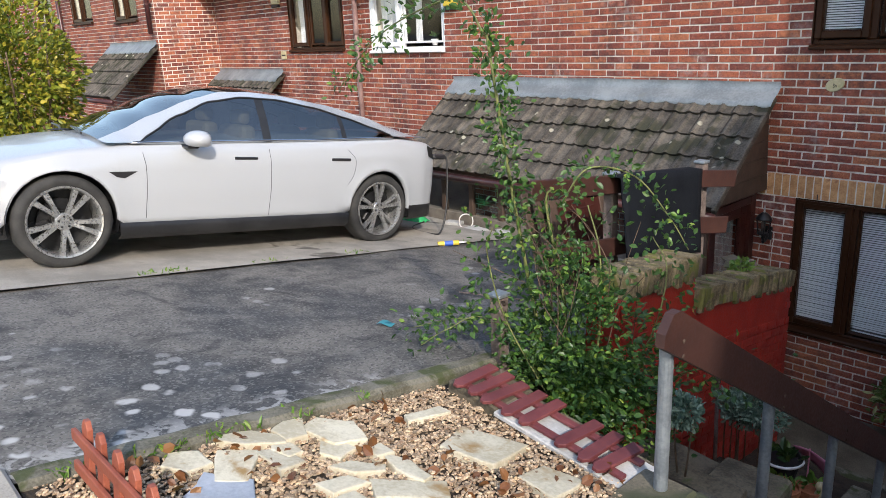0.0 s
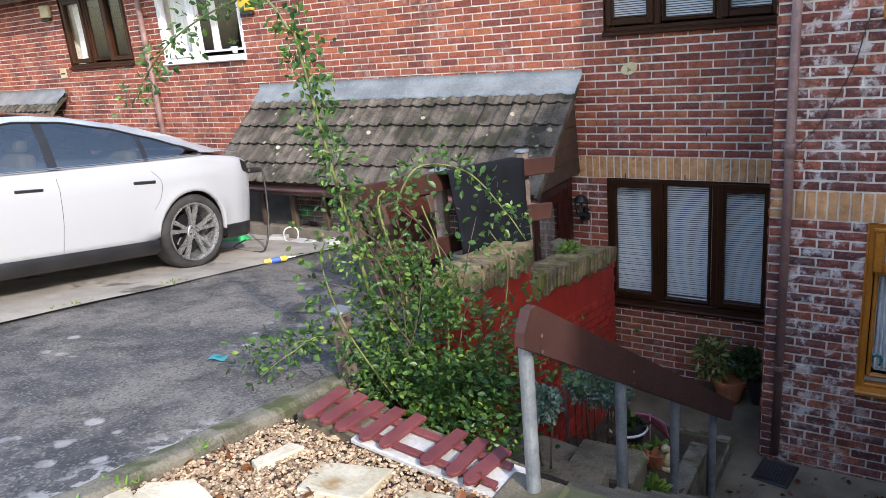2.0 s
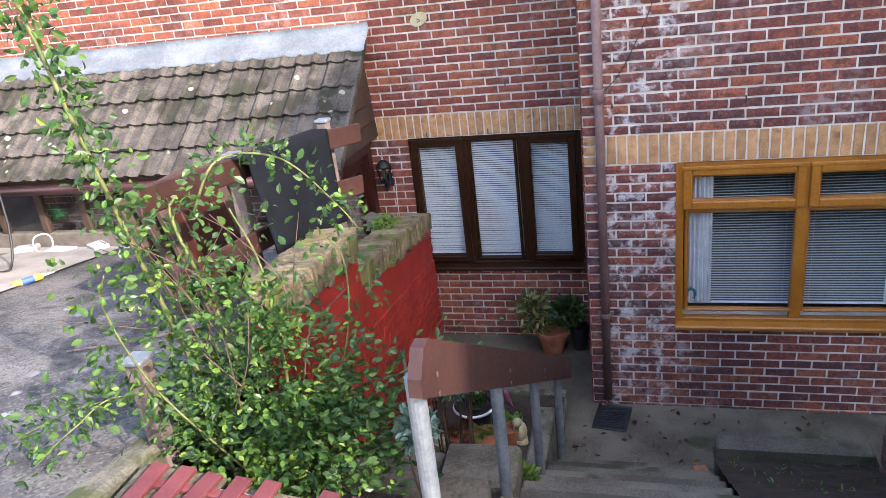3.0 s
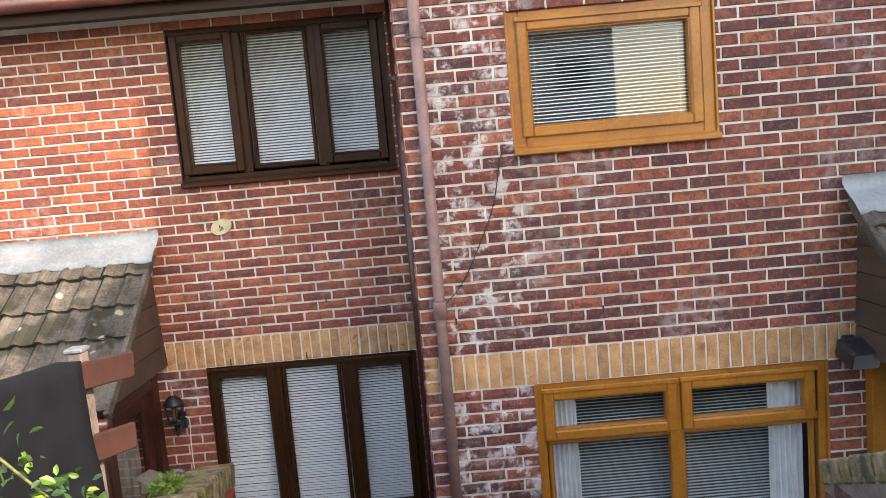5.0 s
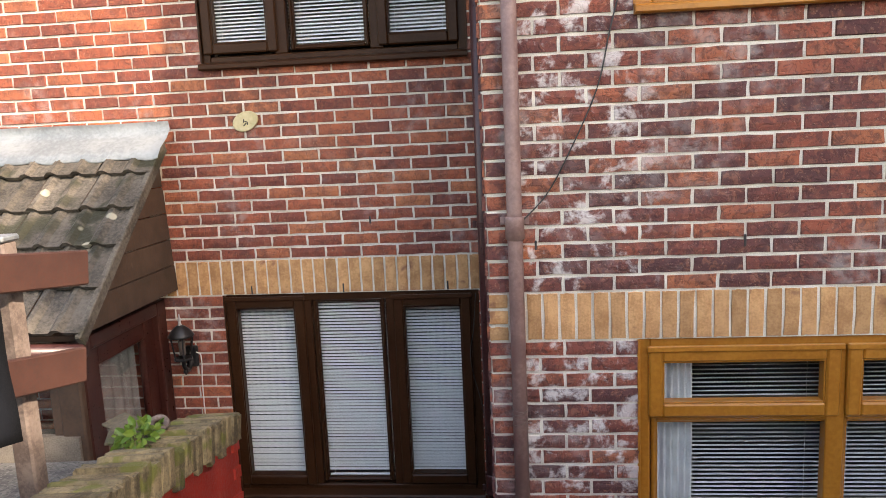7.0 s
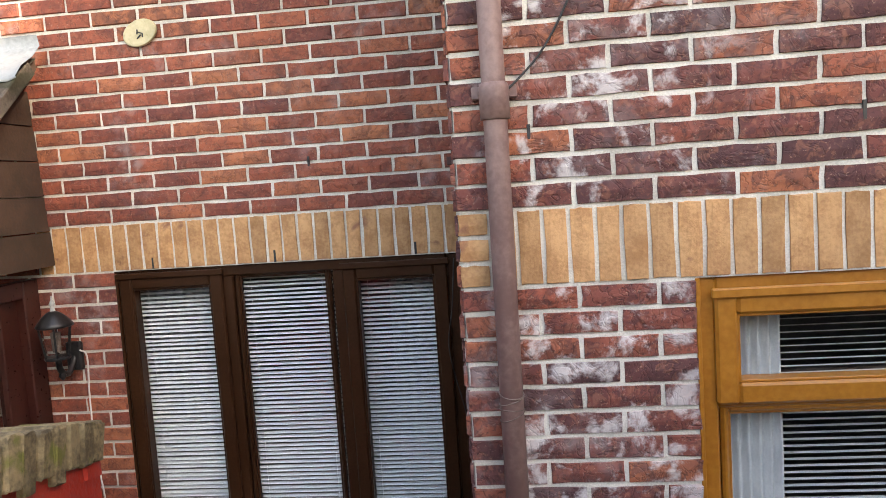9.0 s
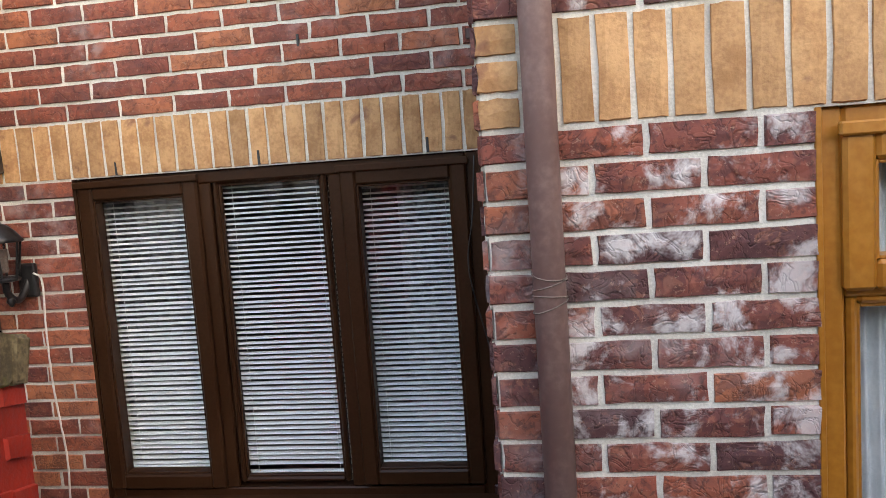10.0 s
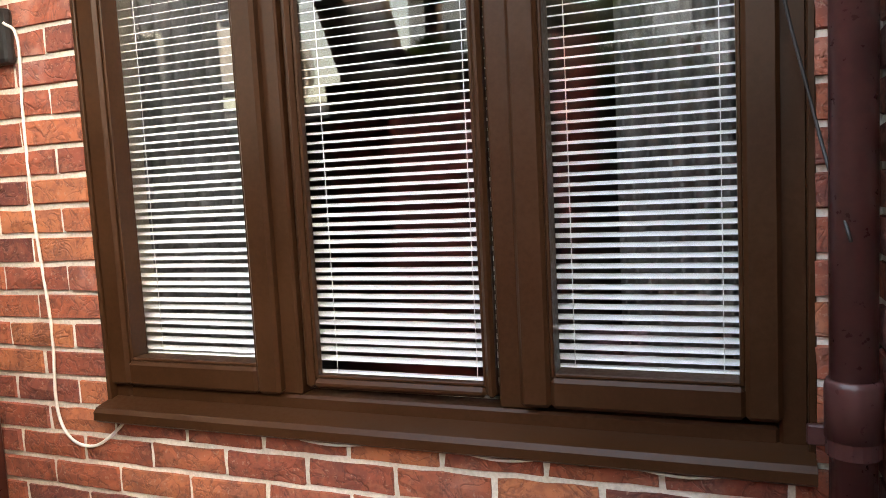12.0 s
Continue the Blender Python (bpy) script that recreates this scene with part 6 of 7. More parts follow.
def blob_plant(name, label, category, centre, radii, count, size, mat, seed, stems=6, base_z=None, gaps=0.0, narrow=0.55, foot=0.25):
    rng = random.Random(seed)
    cx, cy, cz = centre
    bz = base_z if base_z is not None else cz - radii[2]
    root = thing(name, label, category, at=(cx, cy, bz))
    o = Vector((cx, cy, bz))
    for k in range(stems):
        a = math.tau * k / stems + rng.uniform(-0.3, 0.3)
        tip = Vector((cx + radii[0] * 0.6 * math.cos(a), cy + radii[1] * 0.6 * math.sin(a), cz + radii[2] * rng.uniform(-0.2, 0.5)))
        bm = bmesh.new()
        st = Vector((cx + foot * radii[0] * math.cos(a), cy + foot * radii[1] * math.sin(a), bz))
        tube(bm, [p - o for p in curve_pts([st, (st + tip) / 2 + Vector((rng.uniform(-1, 1), rng.uniform(-1, 1), 0)) * 0.12 * radii[0], tip], 8)], max(0.006, 0.03 * radii[0]), 6, max(0.003, 0.008 * radii[0]))
        part("stem", bm, M["bark"], root, smooth=True)
    spots = []
    while len(spots) < count:
        d = Vector((rng.gauss(0, 1), rng.gauss(0, 1), rng.gauss(0, 1))).normalized()
        r = rng.random() ** 0.35 * (0.82 + 0.30 * noise.noise(d * 2.2 + Vector((seed, 0, 0))))
        p = Vector((cx + d.x * r * radii[0], cy + d.y * r * radii[1], cz + d.z * r * radii[2]))
        if noise.noise(p * (2.2 / radii[0]) + Vector((0, seed, 0))) > -0.35 + gaps:
            spots.append((p - o, d))
    leaf_cloud("leaves", spots, size, mat, root, seed=seed, narrow=narrow)
    return root


blob_plant("golden_shrub", "tall golden-green evergreen shrub beyond the car", "shrub", (-10.6, -4.6, 3.4), (1.25, 1.15, 1.55), 9000, (0.06, 0.11), M["leaf_gold"], 21, 8, 1.75)
blob_plant("hebe", "small grey-green rounded shrub with woody stems", "shrub", (-0.72, -2.95, 1.42), (0.25, 0.20, 0.13), 2000, (0.025, 0.045), M["leaf_hebe"], 31, 14, 0.75, -0.2, 0.5, 0.5)
blob_plant("hebe", "small grey-green sprig of shrub under the rose", "shrub", (-0.42, -4.35, 2.08), (0.09, 0.09, 0.09), 500, (0.025, 0.04), M["leaf_hebe"], 32, 2, 1.75)
blob_plant("variegated_shrub", "yellow-variegated spotted shrub in a pot", "shrub", (-0.58, -0.33, 0.47), (0.20, 0.14, 0.24), 260, (0.06, 0.10), M["leaf_yellow"], 33, 7, 0.26, 0.15, 0.42)
blob_plant("dark_shrub", "dark green shrub in the courtyard corner", "shrub", (-0.27, -0.30, 0.46), (0.15, 0.14, 0.15), 600, (0.05, 0.09), M["leaf_dark"], 34, 5, 0.28)
blob_plant("golden_euonymus", "bright yellow-green low shrub under the rose", "shrub", (-0.95, -4.52, 2.0), (0.13, 0.10, 0.14), 600, (0.025, 0.04), M["leaf_light"], 36, 4, 1.85)
blob_plant("weed_clump", "small green weed growing on the wall top", "weed", (-1.47, -1.62, 1.90), (0.11, 0.09, 0.07), 110, (0.03, 0.06), M["leaf_light"], 37, 3, 1.80)
blob_plant("fern", "green ferny leaves beside the lower step", "weed", (-0.24, -3.30, 0.98), (0.07, 0.10, 0.08), 70, (0.05, 0.09), M["leaf_light"], 38, 3, 0.72)

# dead leaves on the bed and at the foot of the rose
rngd = random.Random(14)
spots = []
for _ in range(420):
    x, y = rngd.uniform(-1.38, -0.3), rngd.uniform(-6.8, -4.9)
    if noise.noise((x * 3, y * 3, 7)) > 0.05:
        spots.append((Vector((x, y, bed_z(x, y) + 0.012)), Vector((rngd.uniform(-1, 1), rngd.uniform(-1, 1), 0.1))))
for _ in range(160):
    x, y = rngd.uniform(-1.4, -0.9), rngd.uniform(-4.85, -4.4)
    spots.append((Vector((x, y, bank_z(x, y) + 0.03)), Vector((rngd.uniform(-1, 1), rngd.uniform(-1, 1), 0.1))))
for _ in range(70):
    x, y = rngd.uniform(-0.1, 1.8), rngd.uniform(-1.9, -1.2)
    spots.append((Vector((x, y, 0.03)), Vector((rngd.uniform(-1, 1), rngd.uniform(-1, 1), 0.02))))
tagged(leaf_cloud("fallen_leaves", spots, (0.03, 0.06), M["leaf_brown"], None, seed=15, narrow=0.7), "dry brown fallen leaves", "leaves", kind="stuff")
# weeds along the kerb and the concrete joint
spots = []
for _ in range(300):
    y = rngd.uniform(-6.85, -5.3)
    x = -1.40 + rngd.gauss(0, 0.025)
    if noise.noise((0, y * 4, 2)) > 0.0:
        spots.append((Vector((x, y, drive_z(x, y) - 0.01)), Vector((rngd.uniform(-0.5, 0.5), rngd.uniform(-0.5, 0.5), 1))))
for _ in range(420):
    y = rngd.uniform(-6.2, -2.0)
    x = -4.27 + rngd.gauss(0, 0.03)
    if noise.noise((4, y * 2.2, 2)) > 0.12:
        spots.append((Vector((x, y, drive_z(x, y) + 0.005)), Vector((rngd.uniform(-1, 1), rngd.uniform(-1, 1), 0.8))))
for _ in range(60):
    x, y = rngd.uniform(0.95, 1.8), rngd.uniform(-3.2, -2.2)
    spots.append((Vector((x, y, side_z(x, y) + 0.005)), Vector((rngd.uniform(-1, 1), rngd.uniform(-1, 1), 0.8))))
tagged(leaf_cloud("weeds", spots, (0.02, 0.05), M["leaf_light"], None, seed=17, narrow=0.28), "scattered small green weeds in the joints", "weeds", kind="stuff")


# ---- courtyard things ----
def pot(name, label, at, r, h, mat, rim=True):
    root = thing(name, label, "flower pot", at=at)
    bm = bmesh.new()
    prof = [(r * 0.68, 0), (r * 0.98, h * 0.8)] + ([(r * 1.08, h * 0.8), (r * 1.1, h), (r * 0.98, h), (r * 0.95, h * 0.85)] if rim else [(r, h), (r * 0.94, h), (r * 0.92, h * 0.85)])
    lathe(bm, prof, 20)
    part("pot", bm, mat, root, smooth=False)
    bm = bmesh.new()
    lathe(bm, [(r * 0.9, h * 0.80), (r * 0.9, h * 0.84)], 16)
    part("soil", bm, M["soil"], root)
    return root


def pot_plant(root, r, h, mat, n, seed):
    rng = random.Random(seed)
    leaf_cloud("leaves", [(Vector((rng.gauss(0, r * 0.4), rng.gauss(0, r * 0.4), h + rng.random() * 0.05)), Vector((rng.gauss(0, 1), rng.gauss(0, 1), 1))) for _ in range(n)], (0.05, 0.11), mat, root, seed=seed, narrow=0.45)


p = pot("flower_pot", "terracotta pot with a small green plant", (-0.60, -2.63, 0.56), 0.11, 0.19, M["terracotta"])
pot_plant(p, 0.11, 0.18, M["leaf_light"], 24, 1)
p = pot("flower_pot", "small terracotta pot with red-green leaves", (-0.79, -2.56, 0.55), 0.08, 0.14, M["terracotta"])
pot_plant(p, 0.08, 0.14, M["leaf_brown"], 18, 2)
p = pot("flower_pot", "pale stone-coloured small pot beside the terracotta ones", (-0.93, -2.60, 0.55), 0.06, 0.12, M["cream"])
p = pot("flower_pot", "terracotta pot behind another pot", (-0.48, -2.44, 0.54), 0.09, 0.16, M["terracotta"])
pot_plant(p, 0.09, 0.15, M["leaf_light"], 16, 3)
p = pot("flower_pot", "black plastic pot with a white rim", (-0.745, -2.30, 0.55), 0.13, 0.22, M["black_plastic"])
bm = bmesh.new()
tube(bm, [(0.142 * math.cos(a), 0.142 * math.sin(a), 0.20) for a in steps_of(0, math.tau, 24)], 0.012, 6)
part("rim_band", bm, M["white_upvc"], p, "white rim band", smooth=True)
pot_plant(p, 0.13, 0.2, M["leaf_dark"], 40, 4)
p = pot("flower_pot", "wide terracotta trough holding the variegated shrub", (-0.42, -0.30, 0.03), 0.15, 0.24, M["terracotta"])
p = pot("flower_pot", "black plastic pot in the courtyard corner", (-0.17, -0.24, 0.03), 0.09, 0.25, M["black_plastic"])
bm = bmesh.new()
rows = [[(-0.84 + 0.26 * u + 0.02 * v, -1.86 + 0.08 * v + 0.03 * math.sin(u * 4), 0.62 - 0.02 * u - 0.19 * v * (0.5 + 0.6 * u)) for u in steps_of(0, 1, 6)] for v in steps_of(0, 1, 4)]
grid_mesh(bm, rows)
ob = tagged(finish("plastic_windmill_blade", bm, M["pink"], smooth=True), "bent sheet of pink plastic leaning on the pots", "toy")
s = ob.modifiers.new("thick", "SOLIDIFY")
s.thickness = 0.004
bm = bmesh.new()
cyl(bm, (-0.72, -1.83, 0.22), (-0.72, -1.83, 0.62), 0.006, seg=6)
part("stick", bm, M["pink"], ob)
# small pale bird ornament: one plain shape
bm = bmesh.new()
bmesh.ops.create_uvsphere(bm, u_segments=14, v_segments=10, radius=1, matrix=Matrix.Translation((-0.40, -2.445, 0.66)) @ Matrix.Diagonal((0.05, 0.06, 0.075, 1)))
bmesh.ops.create_uvsphere(bm, u_segments=12, v_segments=8, radius=0.034, matrix=Matrix.Translation((-0.41, -2.465, 0.745)))
cyl(bm, (-0.40, -2.445, 0.55), (-0.40, -2.445, 0.61), 0.055, 0.05)
tagged(finish("garden_ornament", bm, M["cream"], smooth=True), "small pale yellow garden ornament", "ornament")
# grating over the drain
drain = thing("drain_cover", "black plastic drain cover at the foot of the downpipe", "drain cover", m=Matrix.Translation((0.17, -1.36, 0.02)) @ Matrix.Rotation(radians(-8), 4, "Z"))
bm = bmesh.new()
block(bm, (-0.14, -0.17, 0), (0.14, 0.17, 0.018), 0.006)
part("plate", bm, M["black_plastic"], drain)
for k in range(9):
    bm = bmesh.new()
    block(bm, (-0.11, -0.135 + 0.032 * k, 0.018), (0.11, -0.12 + 0.032 * k, 0.026), 0.002)
    part("bar", bm, M["black_plastic"], drain)
# loose brick piece by the side bed
bm = bmesh.new()
block(bm, (-0.05, -0.04, 0), (0.05, 0.04, 0.07), 0.008)
ob = tagged(finish("broken_brick", bm, M["terracotta"]), "broken pale red brick on the step", "brick")
ob.matrix_basis = pose(0.80, -2.22, 0.19, 0, 0, 15)
# bits on the wall top
bm = bmesh.new()
tube(bm, [(0.034 * math.cos(a), 0.034 * math.sin(a), 0) for a in steps_of(0, math.tau, 16)], 0.015, 6)
ob = tagged(finish("tape_roll", bm, M["grey_wood"], smooth=True), "old pale roll of tape on the wall top", "tape")
ob.matrix_basis = pose(-1.50, -1.38, 1.855, 25, 15, 0)
for k, (x, y, r) in enumerate(((-1.55, -1.55, 20), (-1.62, -1.45, -30))):
    bm = bmesh.new()
    block(bm, (-0.09, -0.06, 0), (0.09, 0.06, 0.012), 0.003)
    ob = tagged(finish("tile_shard", bm, M["stone"]), "broken pale tile on the wall top", "tile", group="tile shards")
    ob.matrix_basis = pose(x, y, 1.86 + 0.015 * k, 8, 5, r)
# capped white pipe by the red wall
bm = bmesh.new()
cyl(bm, (-1.02, -2.75, 0.4), (-1.05, -2.75, 1.42), 0.014, seg=10)
cyl(bm, (-1.05, -2.75, 1.42), (-1.05, -2.75, 1.46), 0.02, seg=10)
tagged(finish("standpipe", bm, M["grey_wood"], smooth=True), "thin pale pipe standing by the red wall", "pipe")

# on the driveway
tube_m = Matrix.Translation((-4.20, -2.35, drive_z(-4.2, -2.35) + 0.03)) @ Matrix.Rotation(radians(55), 4, "Z") @ Matrix.Rotation(radians(90), 4, "Y")
caulk = thing("sealant_tube", "yellow and blue sealant cartridge lying on the driveway", "cartridge", m=tube_m)
for a, b, r, mt in ((-0.11, -0.04, 0.026, "yellow"), (-0.04, 0.05, 0.0262, "blue"), (0.05, 0.11, 0.026, "yellow")):
    bm = bmesh.new()
    cyl(bm, (0, 0, a), (0, 0, b), r, seg=16)
    part("sleeve", bm, M[mt], caulk, smooth=False)
bm = bmesh.new()
cyl(bm, (0, 0, 0.11), (0, 0, 0.20), 0.010, 0.003)
part("nozzle", bm, M["white_upvc"], caulk)
bm = bmesh.new()
grid_mesh(bm, [[(u * 0.10 + 0.01 * v, v * 0.05, 0.010 * math.sin(u * 5) + 0.004 * v) for u in steps_of(0, 1, 6)] for v in steps_of(0, 1, 3)])
ob = tagged(finish("plastic_scrap", bm, M["turquoise"], smooth=True), "scrap of turquoise plastic on the driveway", "litter")
ob.matrix_basis = pose(-2.27, -4.74, drive_z(-2.25, -4.72) + 0.014, 0, 0, 30)
bm = bmesh.new()
tube(bm, curve_pts([(-2.0, -3.35, drive_z(-2.0, -3.35) + 0.02), (-2.3, -3.6, drive_z(-2.3, -3.6) + 0.03), (-2.6, -3.72, drive_z(-2.6, -3.72) + 0.02)], 8), 0.006, 5)
tagged(finish("twig", bm, M["grey_wood"]), "dry twig lying on the driveway", "twig")
# rubbish on the ledge before the porch
rngl = random.Random(6)
bm = bmesh.new()
rows = [[(0.34 * u - 0.17, 0.2 * v - 0.1, 0.13 * math.sin(u * 3.1) * math.sin(v * 3.1) + 0.03 * noise.noise((u * 5, v * 5, 2))) for u in steps_of(0, 1, 8)] for v in steps_of(0, 1, 6)]
grid_mesh(bm, rows)
ob = tagged(finish("green_sack", bm, M["green_cloth"], smooth=True), "crumpled green sack beside the car", "sack")
ob.matrix_basis = pose(-5.72, -1.52, drive_z(-5.7, -1.5) + 0.01, 0, 0, 15)
for k, (x, y, a, b, h, mt, lab) in enumerate(((-5.25, -1.28, 0.22, 0.12, 0.05, "pale_board", "flat pale carton on the ledge"), (-4.85, -1.30, 0.28, 0.16, 0.03, "pale_board", "pale offcut board on the ledge"), (-4.45, -1.26, 0.20, 0.14, 0.06, "pale_board", "small pale tray on the ledge"))):
    bm = bmesh.new()
    block(bm, (-a / 2, -b / 2, 0), (a / 2, b / 2, h), 0.008)
    ob = tagged(finish("carton", bm, M[mt]), lab, "carton", group="clutter on the ledge")
    ob.matrix_basis = pose(x, y, 1.562, 0, 0, 20 - 25 * k)
bm = bmesh.new()
tube(bm, [(0.09 * math.cos(a), 0.09 * math.sin(a), 0.012 * math.sin(3 * a)) for a in steps_of(0, math.tau * 2.6, 50)], 0.007, 6)
ob = tagged(finish("cable_coil", bm, M["white_cable"], smooth=True), "coil of white cable on the ledge", "cable")
ob.matrix_basis = pose(-5.05, -1.27, 1.64, 60, 10, 20)

# ---- fittings on the walls ----
lamp = thing("wall_lantern", "black coach lantern with clear panes on a bracket", "wall lamp", at=(-1.96, -0.145, 1.66))
bm = bmesh.new()
lathe(bm, [(0.02, 0.10), (0.055, 0.105), (0.058, 0.115), (0.052, 0.12)], 12)
part("lantern_base", bm, M["black_metal"], lamp, smooth=False)
bm = bmesh.new()
lathe(bm, [(0.078, 0.255), (0.083, 0.262), (0.074, 0.275), (0.055, 0.30), (0.030, 0.322), (0.012, 0.33)], 12)
part("lantern_roof", bm, M["black_metal"], lamp, smooth=True)
for k in range(6):
    a = math.tau * k / 6
    bm = bmesh.new()
    cyl(bm, (0.052 * math.cos(a), 0.052 * math.sin(a), 0.115), (0.074 * math.cos(a), 0.074 * math.sin(a), 0.258), 0.005, seg=6)
    part("cage_bar", bm, M["black_metal"], lamp)
bm = bmesh.new()
lathe(bm, [(0.047, 0.118), (0.068, 0.255)], 6)
part("pane", bm, M["glass"], lamp, "clear lantern glass")
bm = bmesh.new()
lathe(bm, [(0.012, 0.33), (0.008, 0.35), (0.014, 0.362), (0.005, 0.38), (0.003, 0.40)], 8)
part("finial", bm, M["pale_board"], lamp, "pale worn finial")
bm = bmesh.new()
tube(bm, curve_pts([(0, 0, 0.10), (0, 0.01, 0.05), (0, 0.06, 0.02), (0, 0.11, 0.06), (0, 0.13, 0.10)], 14), 0.014, 8)
lathe(bm, [(0.004, -0.02), (0.018, 0.0), (0.012, 0.02), (0.004, 0.03)], 8, (0, 0.02, 0.02))
part("bracket", bm, M["black_metal"], lamp, smooth=True)
bm = bmesh.new()
block(bm, (-0.04, 0.115, 0.02), (0.04, 0.145, 0.16), 0.012, seg=2)
part("backplate", bm, M["black_metal"], lamp)
bm = bmesh.new()
cyl(bm, (0, 0, 0.14), (0, 0, 0.23), 0.018, 0.022)
part("bulb", bm, M["grey_wood"], lamp)


def wall_cable(pts, r, mat, label):
    bm = bmesh.new()
    tube(bm, curve_pts(pts, 60), r, 6)
    return tagged(finish("cable", bm, mat, smooth=True), label, "cable")


wall_cable([(-1.925, -0.03, 1.78), (-1.905, -0.010, 1.74), (-1.915, -0.008, 1.55), (-1.915, -0.008, 1.30), (-1.893, -0.008, 1.0), (-1.90, -0.010, 0.79), (-1.86, -0.012, 0.705), (-1.78, -0.014, 0.69), (-1.70, -0.014, 0.735), (-1.635, -0.012, 0.80)], 0.0042, M["white_cable"], "white cable looping down the brick from the lantern")
wall_cable([(-2.176, -0.01, 2.0), (-2.18, -0.008, 1.85), (-2.185, -0.008, 1.70)], 0.004, M["white_cable"], "short white cable on the brick beside the door")
for a, b in ((-1.22, -0.92), (-0.80, -0.55), (-0.45, -0.20)):
    wall_cable([(a, -0.02, 0.772), ((a + b) / 2, -0.024, 0.756), (b, -0.02, 0.771)], 0.003, M["white_cable"], "thin cable sagging under the window sill")
wall_cable([(0.595, -1.15, 3.63), (0.56, -1.152, 3.50), (0.50, -1.152, 3.25), (0.36, -1.152, 2.95), (0.27, -1.152, 2.80), (0.16, -1.17, 2.69)], 0.0035, M["black_cable"], "thin black cable running down the brick to the pipe")
wall_cable([(-0.115, -0.02, 2.12), (-0.135, -0.03, 1.9), (-0.16, -0.03, 1.7), (-0.10, -0.03, 1.4), (-0.06, -0.12, 1.2)], 0.003, M["black_cable"], "thin black cable beside the window")
# old wire ties twisted round the corner pipe
for k, (dz, lean) in enumerate(((0.0, 0.35), (0.02, -0.3), (-0.025, 0.15), (-0.045, -0.45))):
    bm = bmesh.new()
    tube(bm, [(0.0362 * math.cos(a), 0.0362 * math.sin(a), lean * 0.03 * math.cos(a + k)) for a in steps_of(0, math.tau, 20)], 0.0013, 5)
    part("wire_tie", bm, M["grey_wood"], corner_pipe).location = (0, 0, 1.82 + dz - 5.1)
# slots left open in the joints to drain the cavity
for wall, face, u, z in ((wall_a, FACE_A, -0.746, 2.56), (wall_b, FACE_B, 0.226, 2.55), (wall_b, FACE_B, 1.132, 2.55), (wall_a, FACE_A, -1.53, 2.145), (wall_a, FACE_A, -0.94, 2.145), (wall_a, FACE_A, -0.286, 2.145)):
    bm = bmesh.new()
    block(bm, (u - 0.005, -0.007, z), (u + 0.005, 0.01, z + 0.055), 0.001)
    part("weep_slot", bm, M["black_plastic"], wall).matrix_basis = face
# oval house plaque
bm = bmesh.new()
lathe(bm, [(1.0, 0.0), (1.0, 0.010), (0.94, 0.014), (0.0001, 0.014)], 32)
bmesh.ops.scale(bm, verts=bm.verts, vec=(0.083, 0.058, 1))
plaque = tagged(finish("house_plaque", bm, M["cream"]), "oval cream house plaque with a small worn emblem", "plaque")
plaque.matrix_basis = Matrix.Translation((-1.474, -0.010, 3.222)) @ Matrix.Rotation(radians(90), 4, "X") @ Matrix.Rotation(radians(20), 4, "Z")
bm = bmesh.new()
for x0, y0, x1, y1, w in ((-0.012, -0.004, -0.002, 0.016, 0.006), (-0.020, -0.022, 0.004, -0.012, 0.006), (0.006, -0.026, 0.012, -0.014, 0.006), (-0.004, 0.004, 0.014, -0.012, 0.005)):
    d = Vector((x1 - x0, y1 - y0, 0))
    block(bm, (0, -w / 2, 0), (d.length, w / 2, 0.003), 0.001, m=Matrix.Translation((x0, y0, 0.0145)) @ Matrix.Rotation(math.atan2(d.y, d.x), 4, "Z"))
part("emblem", bm, M["black_metal"], plaque, "small worn dark emblem")
# security lamp by the right-hand porch
flood = thing("security_lamp", "black outdoor security lamp on the brick pier", "wall lamp", at=(2.62, -1.145, 2.24))
bm = bmesh.new()
block(bm, (-0.04, -0.03, -0.05), (0.04, 0.0, 0.05), 0.008)
part("wall_plate", bm, M["black_plastic"], flood)
bm = bmesh.new()
block(bm, (-0.09, -0.22, -0.06), (0.09, -0.03, 0.06), 0.02, seg=2, m=Matrix.Rotation(radians(18), 4, "X"))
part("housing", bm, M["black_plastic"], flood)
bm = bmesh.new()
block(bm, (-0.08, -0.226, -0.05), (0.08, -0.22, 0.05), 0.003, m=Matrix.Rotation(radians(18), 4, "X"))
part("lens", bm, M["chrome"], flood)
# alarm boxes and number plate
for x, z, c1, lab in ((-6.49, 4.25, "yellow", "yellow and black alarm box under the eaves"), (-11.04, 4.52, "cream", "faded alarm box on the brick wall")):
    box_ = thing("alarm_box", lab, "alarm box", at=(x, -0.002, z))
    bm = bmesh.new()
    block(bm, (-0.12, -0.07, -0.08), (0.12, 0, 0.12), 0.02, seg=2)
    part("case", bm, M[c1], box_)
    bm = bmesh.new()
    block(bm, (-0.11, -0.075, -0.13), (0.11, 0, -0.085), 0.015)
    part("lower_case", bm, M["black_plastic"], box_)
bm = bmesh.new()
block(bm, (-0.09, -0.012, -0.07), (0.09, 0, 0.07), 0.004)
ob = tagged(finish("number_plate", bm, M["cream"]), "small house number plate on the brick wall", "plaque")
ob.matrix_basis = pose(-10.98, -0.003, 3.56)
bm = bmesh.new()
block(bm, (-0.06, -0.014, -0.012), (0.06, -0.012, 0.012))
part("lettering_bar", bm, M["black_metal"], ob)
# things on the inner sills
p = pot("flower_pot", "small white pot with a plant on the window sill", (-7.05, 0.16, 3.66), 0.05, 0.09, M["white_upvc"])
pot_plant(p, 0.05, 0.09, M["leaf_dark"], 12, 7)
bm = bmesh.new()
